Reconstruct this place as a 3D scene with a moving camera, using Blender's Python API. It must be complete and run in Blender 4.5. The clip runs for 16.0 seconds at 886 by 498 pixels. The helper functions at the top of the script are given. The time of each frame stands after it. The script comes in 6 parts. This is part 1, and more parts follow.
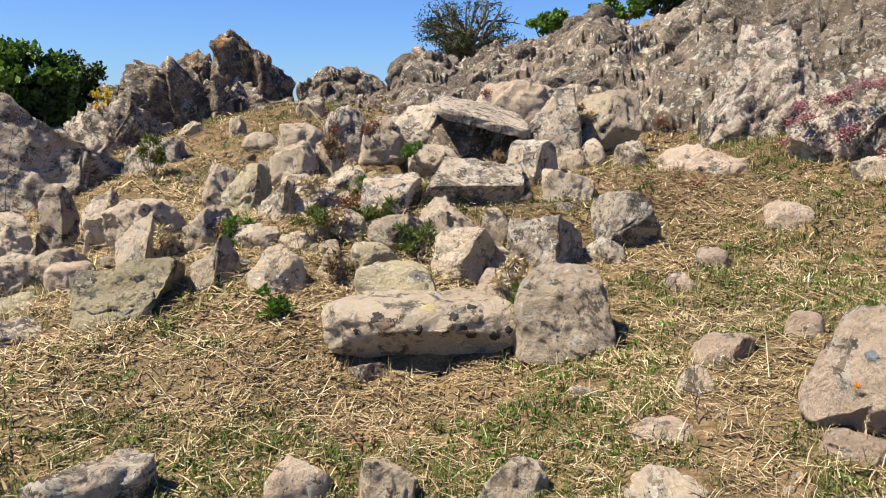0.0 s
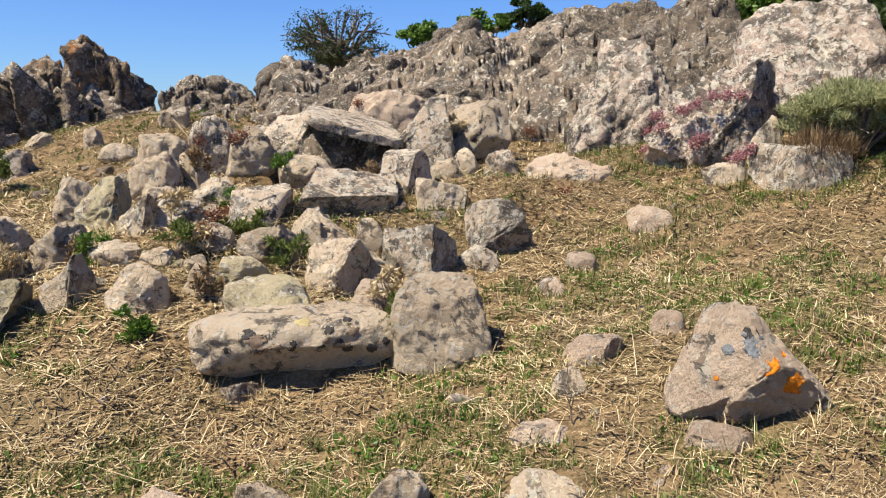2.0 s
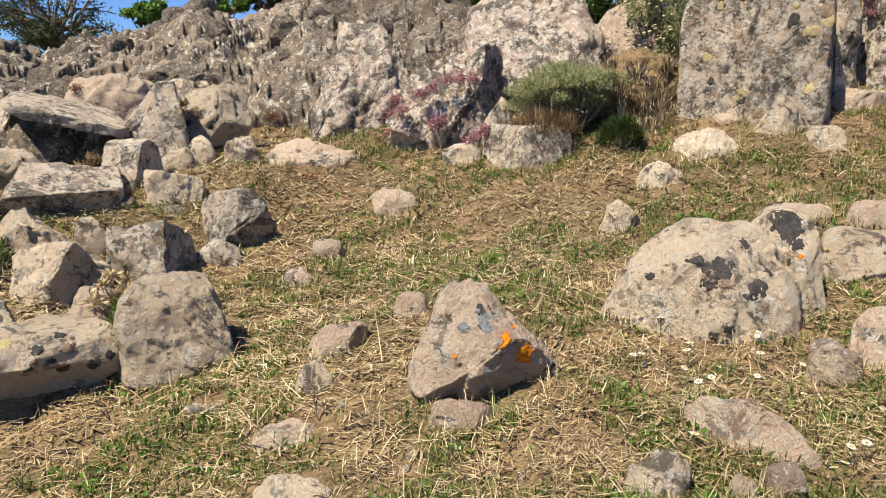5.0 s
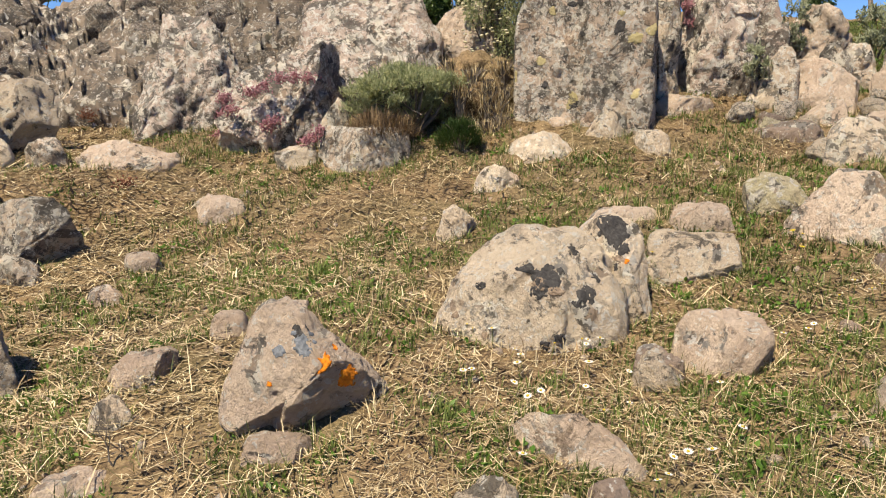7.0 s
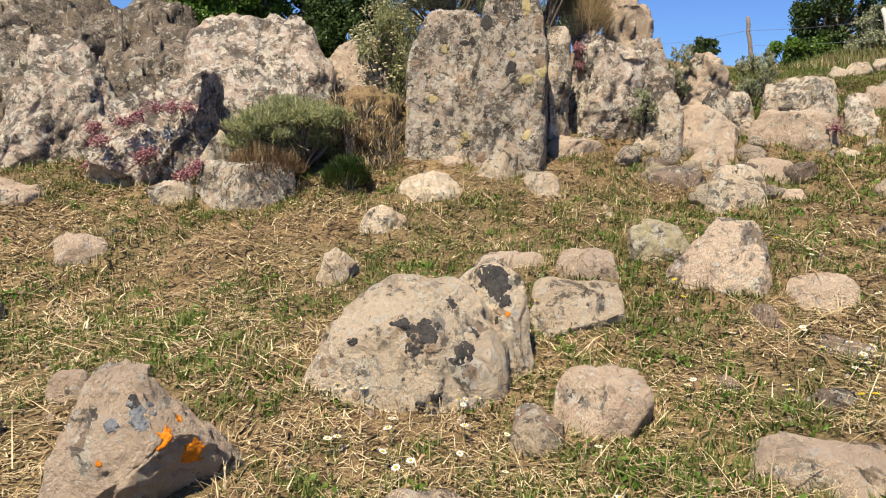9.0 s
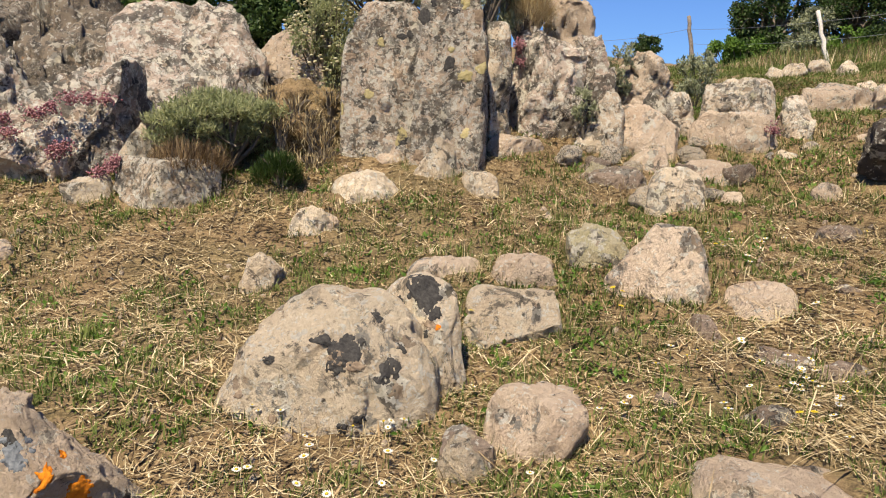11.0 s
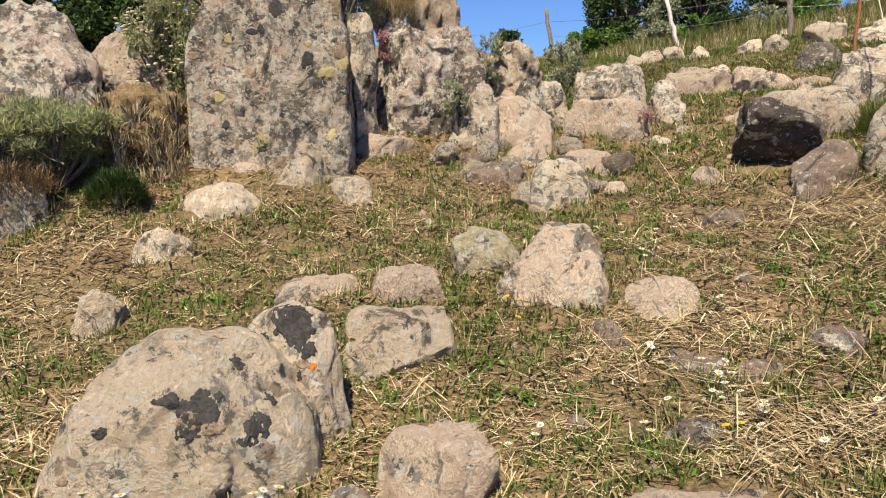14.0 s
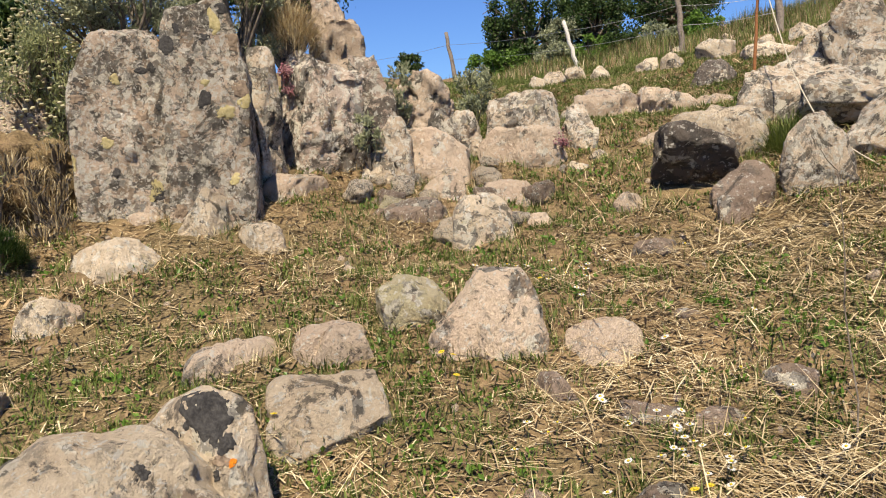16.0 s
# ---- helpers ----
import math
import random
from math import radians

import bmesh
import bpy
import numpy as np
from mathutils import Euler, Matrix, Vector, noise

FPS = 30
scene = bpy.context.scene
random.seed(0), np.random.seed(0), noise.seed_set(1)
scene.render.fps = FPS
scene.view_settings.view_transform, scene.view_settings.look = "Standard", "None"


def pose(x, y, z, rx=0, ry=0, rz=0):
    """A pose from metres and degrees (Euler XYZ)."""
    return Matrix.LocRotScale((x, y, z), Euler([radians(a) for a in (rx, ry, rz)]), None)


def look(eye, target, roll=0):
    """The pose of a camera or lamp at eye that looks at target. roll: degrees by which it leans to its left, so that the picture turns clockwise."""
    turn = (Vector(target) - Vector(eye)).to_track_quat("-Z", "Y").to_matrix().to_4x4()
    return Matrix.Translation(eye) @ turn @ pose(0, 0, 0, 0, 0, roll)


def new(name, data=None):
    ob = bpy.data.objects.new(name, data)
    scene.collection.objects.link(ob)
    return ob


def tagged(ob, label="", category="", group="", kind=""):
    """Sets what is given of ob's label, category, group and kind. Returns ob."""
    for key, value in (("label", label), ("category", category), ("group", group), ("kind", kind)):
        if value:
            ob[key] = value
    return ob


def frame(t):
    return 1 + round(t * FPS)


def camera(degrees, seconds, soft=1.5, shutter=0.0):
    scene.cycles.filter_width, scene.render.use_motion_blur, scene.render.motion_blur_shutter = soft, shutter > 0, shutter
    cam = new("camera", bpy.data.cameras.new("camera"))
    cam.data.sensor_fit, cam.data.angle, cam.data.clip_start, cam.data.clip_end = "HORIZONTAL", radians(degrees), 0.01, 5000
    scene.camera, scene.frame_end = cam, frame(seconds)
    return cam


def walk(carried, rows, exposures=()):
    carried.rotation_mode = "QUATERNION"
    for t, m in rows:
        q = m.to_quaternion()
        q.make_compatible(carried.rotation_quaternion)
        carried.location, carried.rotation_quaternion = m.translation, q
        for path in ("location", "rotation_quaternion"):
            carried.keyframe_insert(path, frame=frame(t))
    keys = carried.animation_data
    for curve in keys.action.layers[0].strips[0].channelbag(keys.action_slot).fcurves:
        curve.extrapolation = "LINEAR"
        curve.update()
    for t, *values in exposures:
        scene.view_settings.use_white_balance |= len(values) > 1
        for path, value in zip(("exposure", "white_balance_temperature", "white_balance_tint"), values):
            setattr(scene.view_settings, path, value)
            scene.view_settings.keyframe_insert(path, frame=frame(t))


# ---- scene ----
cam = camera(61.3, 16.0, soft=1.1)
EXPO = 1.04
PATH = [    # seconds, place, turn
    (0, 0.000, 0.000, 1.650, 79.83, -0.42, 0.08),
    (0.5, 0.002, 0.012, 1.646, 80.01, -0.41, -2.20),
    (1, 0.005, 0.025, 1.644, 80.20, -0.38, -4.50),
    (1.5, 0.011, 0.033, 1.640, 80.55, -0.34, -6.86),
    (2, 0.021, 0.051, 1.637, 80.73, -0.38, -9.41),
    (2.5, 0.034, 0.062, 1.636, 80.71, -0.37, -12.01),
    (3, 0.054, 0.069, 1.635, 80.77, -0.18, -14.75),
    (3.5, 0.075, 0.085, 1.633, 80.67, 0.07, -17.95),
    (4, 0.107, 0.103, 1.634, 80.24, 0.40, -21.16),
    (4.5, 0.143, 0.125, 1.629, 79.93, 0.58, -24.39),
    (5, 0.185, 0.144, 1.630, 79.60, 0.54, -27.70),
    (7.5, 0.485, 0.275, 1.645, 80.32, -0.52, -40.73),
    (8, 0.546, 0.288, 1.663, 81.48, -0.96, -42.46),
    (8.5, 0.627, 0.320, 1.680, 81.88, -1.24, -44.11),
    (9, 0.675, 0.330, 1.699, 81.92, -1.56, -45.66),
    (11.5, 0.934, 0.445, 1.744, 81.02, -2.05, -50.89),
    (12, 0.986, 0.478, 1.742, 80.42, -1.56, -52.46),
    (12.5, 1.043, 0.517, 1.737, 80.04, -1.10, -54.13),
    (13, 1.111, 0.570, 1.729, 80.00, -0.76, -55.89),
    (13.5, 1.181, 0.627, 1.732, 80.37, -0.33, -57.70),
    (14, 1.241, 0.677, 1.743, 81.62, 0.68, -59.54),
    (14.5, 1.312, 0.726, 1.762, 82.36, 1.86, -60.77),
    (15, 1.368, 0.784, 1.792, 82.25, 2.37, -62.59),
    (15.5, 1.408, 0.828, 1.819, 82.69, 2.76, -64.74),
    (16, 1.462, 0.866, 1.841, 82.98, 3.27, -66.74),
]
walk(cam, [(t, pose(*p)) for t, *p in PATH], exposures=[(0.0, EXPO, 6850, 10), (5.0, EXPO - 0.04, 6950, 10), (9.0, EXPO - 0.12, 7150, 10), (16.0, EXPO - 0.14, 7100, 10)])

# ---- world and sun ----
SUN_EL, SUN_AZ = 58.0, 199.0        # degrees; the azimuth counts from +x towards +y
world = bpy.data.worlds.new("world")
scene.world = world
world.use_nodes = True
wn = world.node_tree
sky = wn.nodes.new("ShaderNodeTexSky")
sky.sky_type, sky.sun_disc = "NISHITA", False
sky.sun_elevation, sky.sun_rotation = radians(SUN_EL), radians(90 - SUN_AZ)
sky.air_density, sky.dust_density, sky.ozone_density, sky.altitude = 1.15, 0.0, 1.0, 0
tint = wn.nodes.new("ShaderNodeMix")
tint.data_type, tint.blend_type = "RGBA", "MULTIPLY"
tint.inputs[0].default_value = 1.0
tint.inputs[7].default_value = (0.455, 0.765, 1.45, 1)      # the deep clear blue of a dry day
wn.links.new(sky.outputs[0], tint.inputs[6])
wn.links.new(tint.outputs[2], wn.nodes["Background"].inputs[0])
wn.nodes["Background"].inputs[1].default_value = 0.053
sun_data = bpy.data.lights.new("sun", "SUN")
sun_data.energy, sun_data.angle, sun_data.color = 5.0, radians(0.55), (1.0, 0.925, 0.79)
sun = new("sun", sun_data)
sun_dir = Vector((math.cos(radians(SUN_AZ)) * math.cos(radians(SUN_EL)), math.sin(radians(SUN_AZ)) * math.cos(radians(SUN_EL)), math.sin(radians(SUN_EL))))
sun.matrix_world = look(sun_dir * 40, (0, 0, 0))


# ---- numeric noise ----
def lattice(ix, iy, iz, seed):
    h = (ix * 374761393 + iy * 668265263 + iz * 2147483647 + seed * 1274126177) & 0xFFFFFFFF
    h = ((h ^ (h >> 13)) * 1274126177) & 0xFFFFFFFF
    h = ((h ^ (h >> 16)) * 2246822519) & 0xFFFFFFFF
    return ((h ^ (h >> 15)) & 0xFFFFFF) / float(0xFFFFFF)


def vnoise(p, seed=0):
    """Smooth value noise, 0 to 1, at rows of points."""
    p = np.asarray(p, float)
    i = np.floor(p).astype(np.int64)
    f = p - i
    f = f * f * f * (f * (f * 6 - 15) + 10)
    out = 0
    for a in (0, 1):
        for b in (0, 1):
            for c in (0, 1):
                wgt = (f[:, 0] if a else 1 - f[:, 0]) * (f[:, 1] if b else 1 - f[:, 1]) * (f[:, 2] if c else 1 - f[:, 2])
                out = out + wgt * lattice(i[:, 0] + a, i[:, 1] + b, i[:, 2] + c, seed)
    return out


def fbm(p, seed=0, octaves=4, gain=0.5):
    """Layered noise, about -1 to 1."""
    out, amp, total = 0, 1.0, 0
    for n in range(octaves):
        out, total = out + amp * (vnoise(p * 2.03**n, seed + 17 * n) * 2 - 1), total + amp
        amp *= gain
    return out / total * 1.6


def facets(p, seed=0):
    """Broken-stone relief, about -1 to 1: round each scattered site lies a tilted flat face."""
    p = np.asarray(p, float)
    i = np.floor(p).astype(np.int64)
    total, value = np.full(len(p), 1e-30), np.zeros(len(p))
    for a in (-1, 0, 1):
        for b in (-1, 0, 1):
            for c in (-1, 0, 1):
                j = i + (a, b, c)
                site = j + np.stack([lattice(j[:, 0], j[:, 1], j[:, 2], seed + k) for k in (1, 2, 3)], 1)
                lean = np.stack([lattice(j[:, 0], j[:, 1], j[:, 2], seed + k) for k in (5, 6, 7)], 1) * 2 - 1
                d = ((site - p) ** 2).sum(1)
                face = (lattice(j[:, 0], j[:, 1], j[:, 2], seed + 9) - 0.5) * 1.2 + ((p - site) * lean).sum(1) * 1.3
                near = np.exp(-55.0 * d)
                total, value = total + near, value + near * face
    return value / total


# ---- lie of the land ----
LAND = (0.0402, 0.2494, 0.0081)
HILLS = [
    (0, 3, 1.8, -0.387), (2.5, 3.5, 1.8, -0.084), (5, 2, 1.8, -0.687), (4, 5, 1.8, -0.002),
    (0, 6, 1.8, 0.180), (-2, 8, 2.2, -0.164), (2, 7.5, 2.2, -0.465), (6.5, 4.5, 2.2, 0.248),
    (7, 1, 2.2, 0.584), (10, 2.5, 3, -0.518), (14, 3, 4, -0.073), (20, 7, 5, -0.676),
    (3, 11, 4, 0.858), (-4, 12, 4, 2.107), (8, 11, 4, 0.529), (27, 8, 7, -1.045),
    (-4, 4, 3, 0.688), (0, 9.5, 2.2, -0.111), (0.5, 5.6, 0.9, -0.030), (1.3, 6.4, 0.9, 0.188),
    (-0.3, 7.2, 0.9, 0.259), (0.9, 4.4, 0.9, -0.177), (-1, 5.6, 0.9, 0.149), (1.8, 3.2, 0.9, 0.271),
    (0.2, 3.9, 0.9, 0.210), (3, 2.6, 0.9, 0.021), (4.6, 2.4, 0.9, 0.226), (6.5, 2.6, 0.9, -0.129),
    (7.2, 1, 0.9, -0.237), (1.6, 7.6, 0.9, 0.057), (-0.2, 3.5, 0.5, -0.168), (0.55, 3.5, 0.5, 0.004),
    (0.12, 7.45, 0.48, -1.000),
]


def land(x, y):
    """Height of the hillside, without its small lumps."""
    x0, y0 = np.asarray(x, float), np.asarray(y, float)
    x, y = np.clip(x0, -12, 21), np.clip(y0, -9, 17)
    z = LAND[0] + LAND[1] * x + LAND[2] * y
    for cx, cy, s, k in HILLS:
        z = z + k * np.exp(-((x - cx) ** 2 + (y - cy) ** 2) / (2 * s * s))
    away = np.hypot(x0 - x, y0 - y)
    return z - 0.16 * away + 0.00018 * np.minimum(away, 400.0) ** 2


def land_at(x, y):
    return float(land(x, y))


# ---- materials ----
def material(name, rough=0.9):
    mat = bpy.data.materials.new(name)
    mat.use_nodes = True
    bsdf = mat.node_tree.nodes["Principled BSDF"]
    bsdf.inputs["Roughness"].default_value = rough
    bsdf.inputs["Specular IOR Level"].default_value = 0.2
    return mat, mat.node_tree, bsdf


def node(nt, kind, links=None, **values):
    n = nt.nodes.new(kind)
    for key, value in values.items():
        setattr(n, key, value)
    for key, value in (links or {}).items():
        if isinstance(value, bpy.types.NodeSocket):
            nt.links.new(value, n.inputs[key])
        else:
            n.inputs[key].default_value = value
    return n


def noise_tex(nt, vec, scale, detail=4.0, rough=0.55, warp=0.0):
    return node(nt, "ShaderNodeTexNoise", {"Vector": vec, "Scale": scale, "Detail": detail, "Roughness": rough, "Distortion": warp}).outputs[0]


def ramp(nt, fac, lo, hi):
    """0 below lo, 1 above hi."""
    return node(nt, "ShaderNodeMapRange", {"Value": fac, "From Min": lo, "From Max": hi}).outputs[0]


def mixed(nt, fac, a, b):
    m = nt.nodes.new("ShaderNodeMix")
    m.data_type = "RGBA"
    for socket, value in ((m.inputs[0], fac), (m.inputs[6], a), (m.inputs[7], b)):
        if isinstance(value, bpy.types.NodeSocket):
            nt.links.new(value, socket)
        else:
            socket.default_value = (*value, 1) if isinstance(value, tuple) else value
    return m.outputs[2]


def times(nt, a, b):
    m = node(nt, "ShaderNodeMath", operation="MULTIPLY")
    for socket, value in ((m.inputs[0], a), (m.inputs[1], b)):
        if isinstance(value, bpy.types.NodeSocket):
            nt.links.new(value, socket)
        else:
            socket.default_value = value
    return m.outputs[0]


def own_vector(nt, spread=40.0):
    """Object coordinates, shifted by a random amount per object."""
    co = nt.nodes.new("ShaderNodeTexCoord")
    info = nt.nodes.new("ShaderNodeObjectInfo")
    shift = times(nt, info.outputs["Random"], spread)
    add = node(nt, "ShaderNodeVectorMath", operation="ADD")
    nt.links.new(co.outputs["Object"], add.inputs[0])
    nt.links.new(shift, add.inputs[1])
    return add.outputs[0], info.outputs["Random"]


def stone_material(name, pale, warm, grey, grey_cover=0.5, black=0.64, white=0.6, yellow=0.72, orange=0.78, size=1.0, pits=0.2, patch=0.5):
    """Weathered volcanic stone with crusts of grey, white, black, yellow-green and orange lichen. Lower limits mean more cover."""
    mat, nt, bsdf = material(name, 0.94)
    vec, rnd = own_vector(nt)
    big = noise_tex(nt, vec, 3.0 / size, 7, 0.66, 0.5)
    mid = noise_tex(nt, vec, 8.0 / size, 8, 0.72, 0.3)
    fine = noise_tex(nt, vec, 48.0, 6, 0.75)
    grain = noise_tex(nt, vec, 170.0, 3, 0.7)
    col = mixed(nt, ramp(nt, big, 0.44, 0.66), pale, warm)
    col = mixed(nt, times(nt, ramp(nt, mid, grey_cover, grey_cover + 0.05), 0.75), col, grey)
    # mottled crusts
    blot = noise_tex(nt, vec, 19.0 / size, 7, 0.68, 0.7)
    col = mixed(nt, times(nt, ramp(nt, blot, white, white + 0.035), 0.85), col, (0.72, 0.68, 0.58))
    crust = noise_tex(nt, vec, 6.0 / size, 9, 0.72, 0.5)
    shifted = node(nt, "ShaderNodeVectorMath", operation="ADD")
    nt.links.new(vec, shifted.inputs[0])
    shifted.inputs[1].default_value = (13.1, 4.7, 9.2)
    crust2 = noise_tex(nt, shifted.outputs[0], 5.0 / size, 7, 0.66, 0.6)
    crust3 = noise_tex(nt, shifted.outputs[0], 9.5 / size, 10, 0.74, 0.3)
    col = mixed(nt, times(nt, ramp(nt, crust2, yellow, yellow + 0.08), 0.55), col, (0.40, 0.37, 0.17))
    col = mixed(nt, times(nt, ramp(nt, crust3, black, black + 0.04), 0.85), col, (0.065, 0.06, 0.055))
    col = mixed(nt, times(nt, ramp(nt, crust, orange, orange + 0.04), 0.85), col, (0.50, 0.19, 0.04))
    # a patchwork of small crusts, each of one tone
    wob = node(nt, "ShaderNodeTexNoise", {"Vector": vec, "Scale": 20.0 / size, "Detail": 4.0, "Roughness": 0.6})
    bent = node(nt, "ShaderNodeVectorMath", {0: wob.outputs["Color"], 1: (0.5, 0.5, 0.5)}, operation="SUBTRACT")
    bent = node(nt, "ShaderNodeVectorMath", {0: bent.outputs[0], 1: (0.11 * size, 0.11 * size, 0.11 * size), 2: vec}, operation="MULTIPLY_ADD")
    for grid, strength in ((11.0, 0.9), (27.0, 0.8)):
        cell = node(nt, "ShaderNodeTexVoronoi", {"Vector": bent.outputs[0], "Scale": grid / size})
        tone = node(nt, "ShaderNodeSeparateColor", {"Color": cell.outputs["Color"]})
        pick, cover = tone.outputs[0], times(nt, ramp(nt, crust2, 0.62 - 0.17 * patch, 0.66 - 0.17 * patch), strength)
        for lo, hi, shade in ((0.86, 0.87, (0.07, 0.063, 0.055)), (0.66, 0.67, (0.27, 0.25, 0.215)), (0.5, 0.51, (0.68, 0.62, 0.5)), (0.38, 0.39, (0.30, 0.22, 0.155))):
            top = {0.86: 1.1, 0.66: 0.86, 0.5: 0.66, 0.38: 0.5}[lo]
            band = times(nt, ramp(nt, pick, lo, hi), ramp(nt, pick, top + 0.001, top))
            col = mixed(nt, times(nt, band, cover), col, shade)
    # broad ragged sheets of blackish crust, and round pale rosettes
    sheet = noise_tex(nt, shifted.outputs[0], 3.4 / size, 12, 0.78, 0.9)
    col = mixed(nt, times(nt, ramp(nt, sheet, black - 0.035, black - 0.005), 0.8), col, (0.075, 0.068, 0.058))
    for grid, limit in ((16.0, 0.30), (38.0, 0.34)):
        disc = node(nt, "ShaderNodeTexVoronoi", {"Vector": bent.outputs[0], "Scale": grid / size})
        tone = node(nt, "ShaderNodeSeparateColor", {"Color": disc.outputs["Color"]})
        round_ = times(nt, ramp(nt, disc.outputs["Distance"], limit, limit - 0.05), ramp(nt, tone.outputs[1], 0.98 - 0.5 * patch, 0.99 - 0.5 * patch))
        col = mixed(nt, times(nt, round_, 0.8), col, (0.66, 0.62, 0.54))
    stain = noise_tex(nt, vec, 13.0 / size, 9, 0.74, 0.2)
    col = mixed(nt, times(nt, ramp(nt, stain, 0.54, 0.66), 0.3), col, tuple(0.48 * v for v in warm))
    # pits, grain, and a shade of its own for each stone
    col = mixed(nt, times(nt, ramp(nt, fine, 0.46, 0.68), pits), col, (0.13, 0.105, 0.085))
    col = mixed(nt, times(nt, ramp(nt, grain, 0.5, 0.75), 0.14), col, (0.2, 0.165, 0.13))
    hsv = node(nt, "ShaderNodeHueSaturation", {"Color": col, "Value": node(nt, "ShaderNodeMapRange", {"Value": rnd, "To Min": 0.66, "To Max": 0.94}).outputs[0]})
    nt.links.new(hsv.outputs[0], bsdf.inputs["Base Color"])
    vor = node(nt, "ShaderNodeTexVoronoi", {"Vector": vec, "Scale": 5.0 / size}, feature="DISTANCE_TO_EDGE")
    crack = ramp(nt, vor.outputs[0], 0.0, 0.025)
    h = node(nt, "ShaderNodeMath", {0: times(nt, stain, 0.8), 1: times(nt, ramp(nt, fine, 0.7, 0.4), 0.22)}, operation="ADD").outputs[0]
    h = node(nt, "ShaderNodeMath", {0: h, 1: times(nt, crack, 0.04)}, operation="ADD").outputs[0]
    h = node(nt, "ShaderNodeMath", {0: h, 1: times(nt, grain, 0.05)}, operation="ADD").outputs[0]
    bump = node(nt, "ShaderNodeBump", {"Height": h, "Strength": 1.0, "Distance": 0.05})
    nt.links.new(bump.outputs[0], bsdf.inputs["Normal"])
    return mat


STONE = stone_material("field_stone", (0.72, 0.59, 0.43), (0.58, 0.45, 0.315), (0.33, 0.285, 0.22), 0.560, 0.60, 0.57, 0.575, 0.80, patch=0.45)
PINK_STONE = stone_material("pinkish_stone", (0.70, 0.55, 0.41), (0.57, 0.425, 0.31), (0.37, 0.305, 0.24), 0.590, 0.63, 0.60, 0.64, 0.80, patch=0.4)
LICHEN_STONE = stone_material("lichen_spotted_stone", (0.70, 0.565, 0.42), (0.54, 0.41, 0.295), (0.26, 0.23, 0.185), 0.540, 0.57, 0.52, 0.58, 0.73, patch=0.75)
GREEN_STONE = stone_material("greenish_crusted_stone", (0.60, 0.52, 0.34), (0.50, 0.42, 0.27), (0.38, 0.34, 0.24), 0.580, 0.62, 0.60, 0.50, 0.86, patch=0.4)
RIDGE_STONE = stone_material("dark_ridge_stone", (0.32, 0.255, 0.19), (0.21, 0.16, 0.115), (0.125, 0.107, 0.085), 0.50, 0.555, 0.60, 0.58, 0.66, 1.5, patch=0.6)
CRAG_STONE = stone_material("pale_crag_stone", (0.60, 0.475, 0.38), (0.44, 0.325, 0.255), (0.20, 0.18, 0.15), 0.530, 0.55, 0.52, 0.60, 0.73, 1.3, patch=0.75)
RUST_STONE = stone_material("rust_stained_crag_stone", (0.50, 0.38, 0.26), (0.44, 0.26, 0.13), (0.16, 0.135, 0.105), 0.48, 0.545, 0.60, 0.57, 0.56, 2.0, patch=0.4)
SLAB_STONE = stone_material("blotched_slab_stone", (0.68, 0.53, 0.40), (0.50, 0.37, 0.27), (0.25, 0.22, 0.18), 0.525, 0.565, 0.50, 0.58, 0.70, 0.85, patch=0.95)
BLACK_STONE = stone_material("black_basalt_stone", (0.19, 0.155, 0.125), (0.12, 0.10, 0.085), (0.07, 0.062, 0.055), 0.5, 0.6, 0.70, 0.85, 0.9)
BROWN_STONE = stone_material("brown_earthy_stone", (0.36, 0.27, 0.205), (0.25, 0.18, 0.135), (0.2, 0.165, 0.135), 0.55, 0.62, 0.66, 0.85, 0.9)


def plant_material(name, a, b, rough=0.6, through_light=0.25):
    """Leaves or straw: the colour varies from piece to piece."""
    mat, nt, bsdf = material(name, rough)
    a, b = tuple(0.8 * v for v in a), tuple(0.8 * v for v in b)
    geo = nt.nodes.new("ShaderNodeNewGeometry")
    col = mixed(nt, geo.outputs["Random Per Island"], a, b)
    co = nt.nodes.new("ShaderNodeTexCoord")
    patch = noise_tex(nt, co.outputs["Object"], 1.7, 3)
    col = mixed(nt, times(nt, ramp(nt, patch, 0.4, 0.65), 0.4), col, tuple(0.6 * v for v in a))
    nt.links.new(col, bsdf.inputs["Base Color"])
    tr = nt.nodes.new("ShaderNodeBsdfTranslucent")
    nt.links.new(col, tr.inputs[0])
    mx = nt.nodes.new("ShaderNodeMixShader")
    mx.inputs[0].default_value = through_light
    nt.links.new(bsdf.outputs[0], mx.inputs[1])
    nt.links.new(tr.outputs[0], mx.inputs[2])
    nt.links.new(mx.outputs[0], nt.nodes["Material Output"].inputs[0])
    return mat


GRASS = plant_material("green_grass", (0.085, 0.125, 0.026), (0.22, 0.255, 0.07))
STRAW = plant_material("dry_straw", (0.36, 0.25, 0.115), (0.92, 0.78, 0.50), 0.65, 0.15)
DEAD = plant_material("brown_litter", (0.10, 0.064, 0.036), (0.52, 0.365, 0.20), 0.8, 0.1)
LEAF = plant_material("dark_green_leaf", (0.028, 0.055, 0.014), (0.075, 0.12, 0.03), 0.45)
IVY = plant_material("bright_ivy_leaf", (0.07, 0.15, 0.02), (0.17, 0.28, 0.05), 0.4)
SAGE = plant_material("grey_green_leaf", (0.2, 0.225, 0.12), (0.42, 0.43, 0.27), 0.7)
SPURGE = plant_material("yellow_green_leaf", (0.26, 0.3, 0.13), (0.58, 0.58, 0.32), 0.7, 0.45)
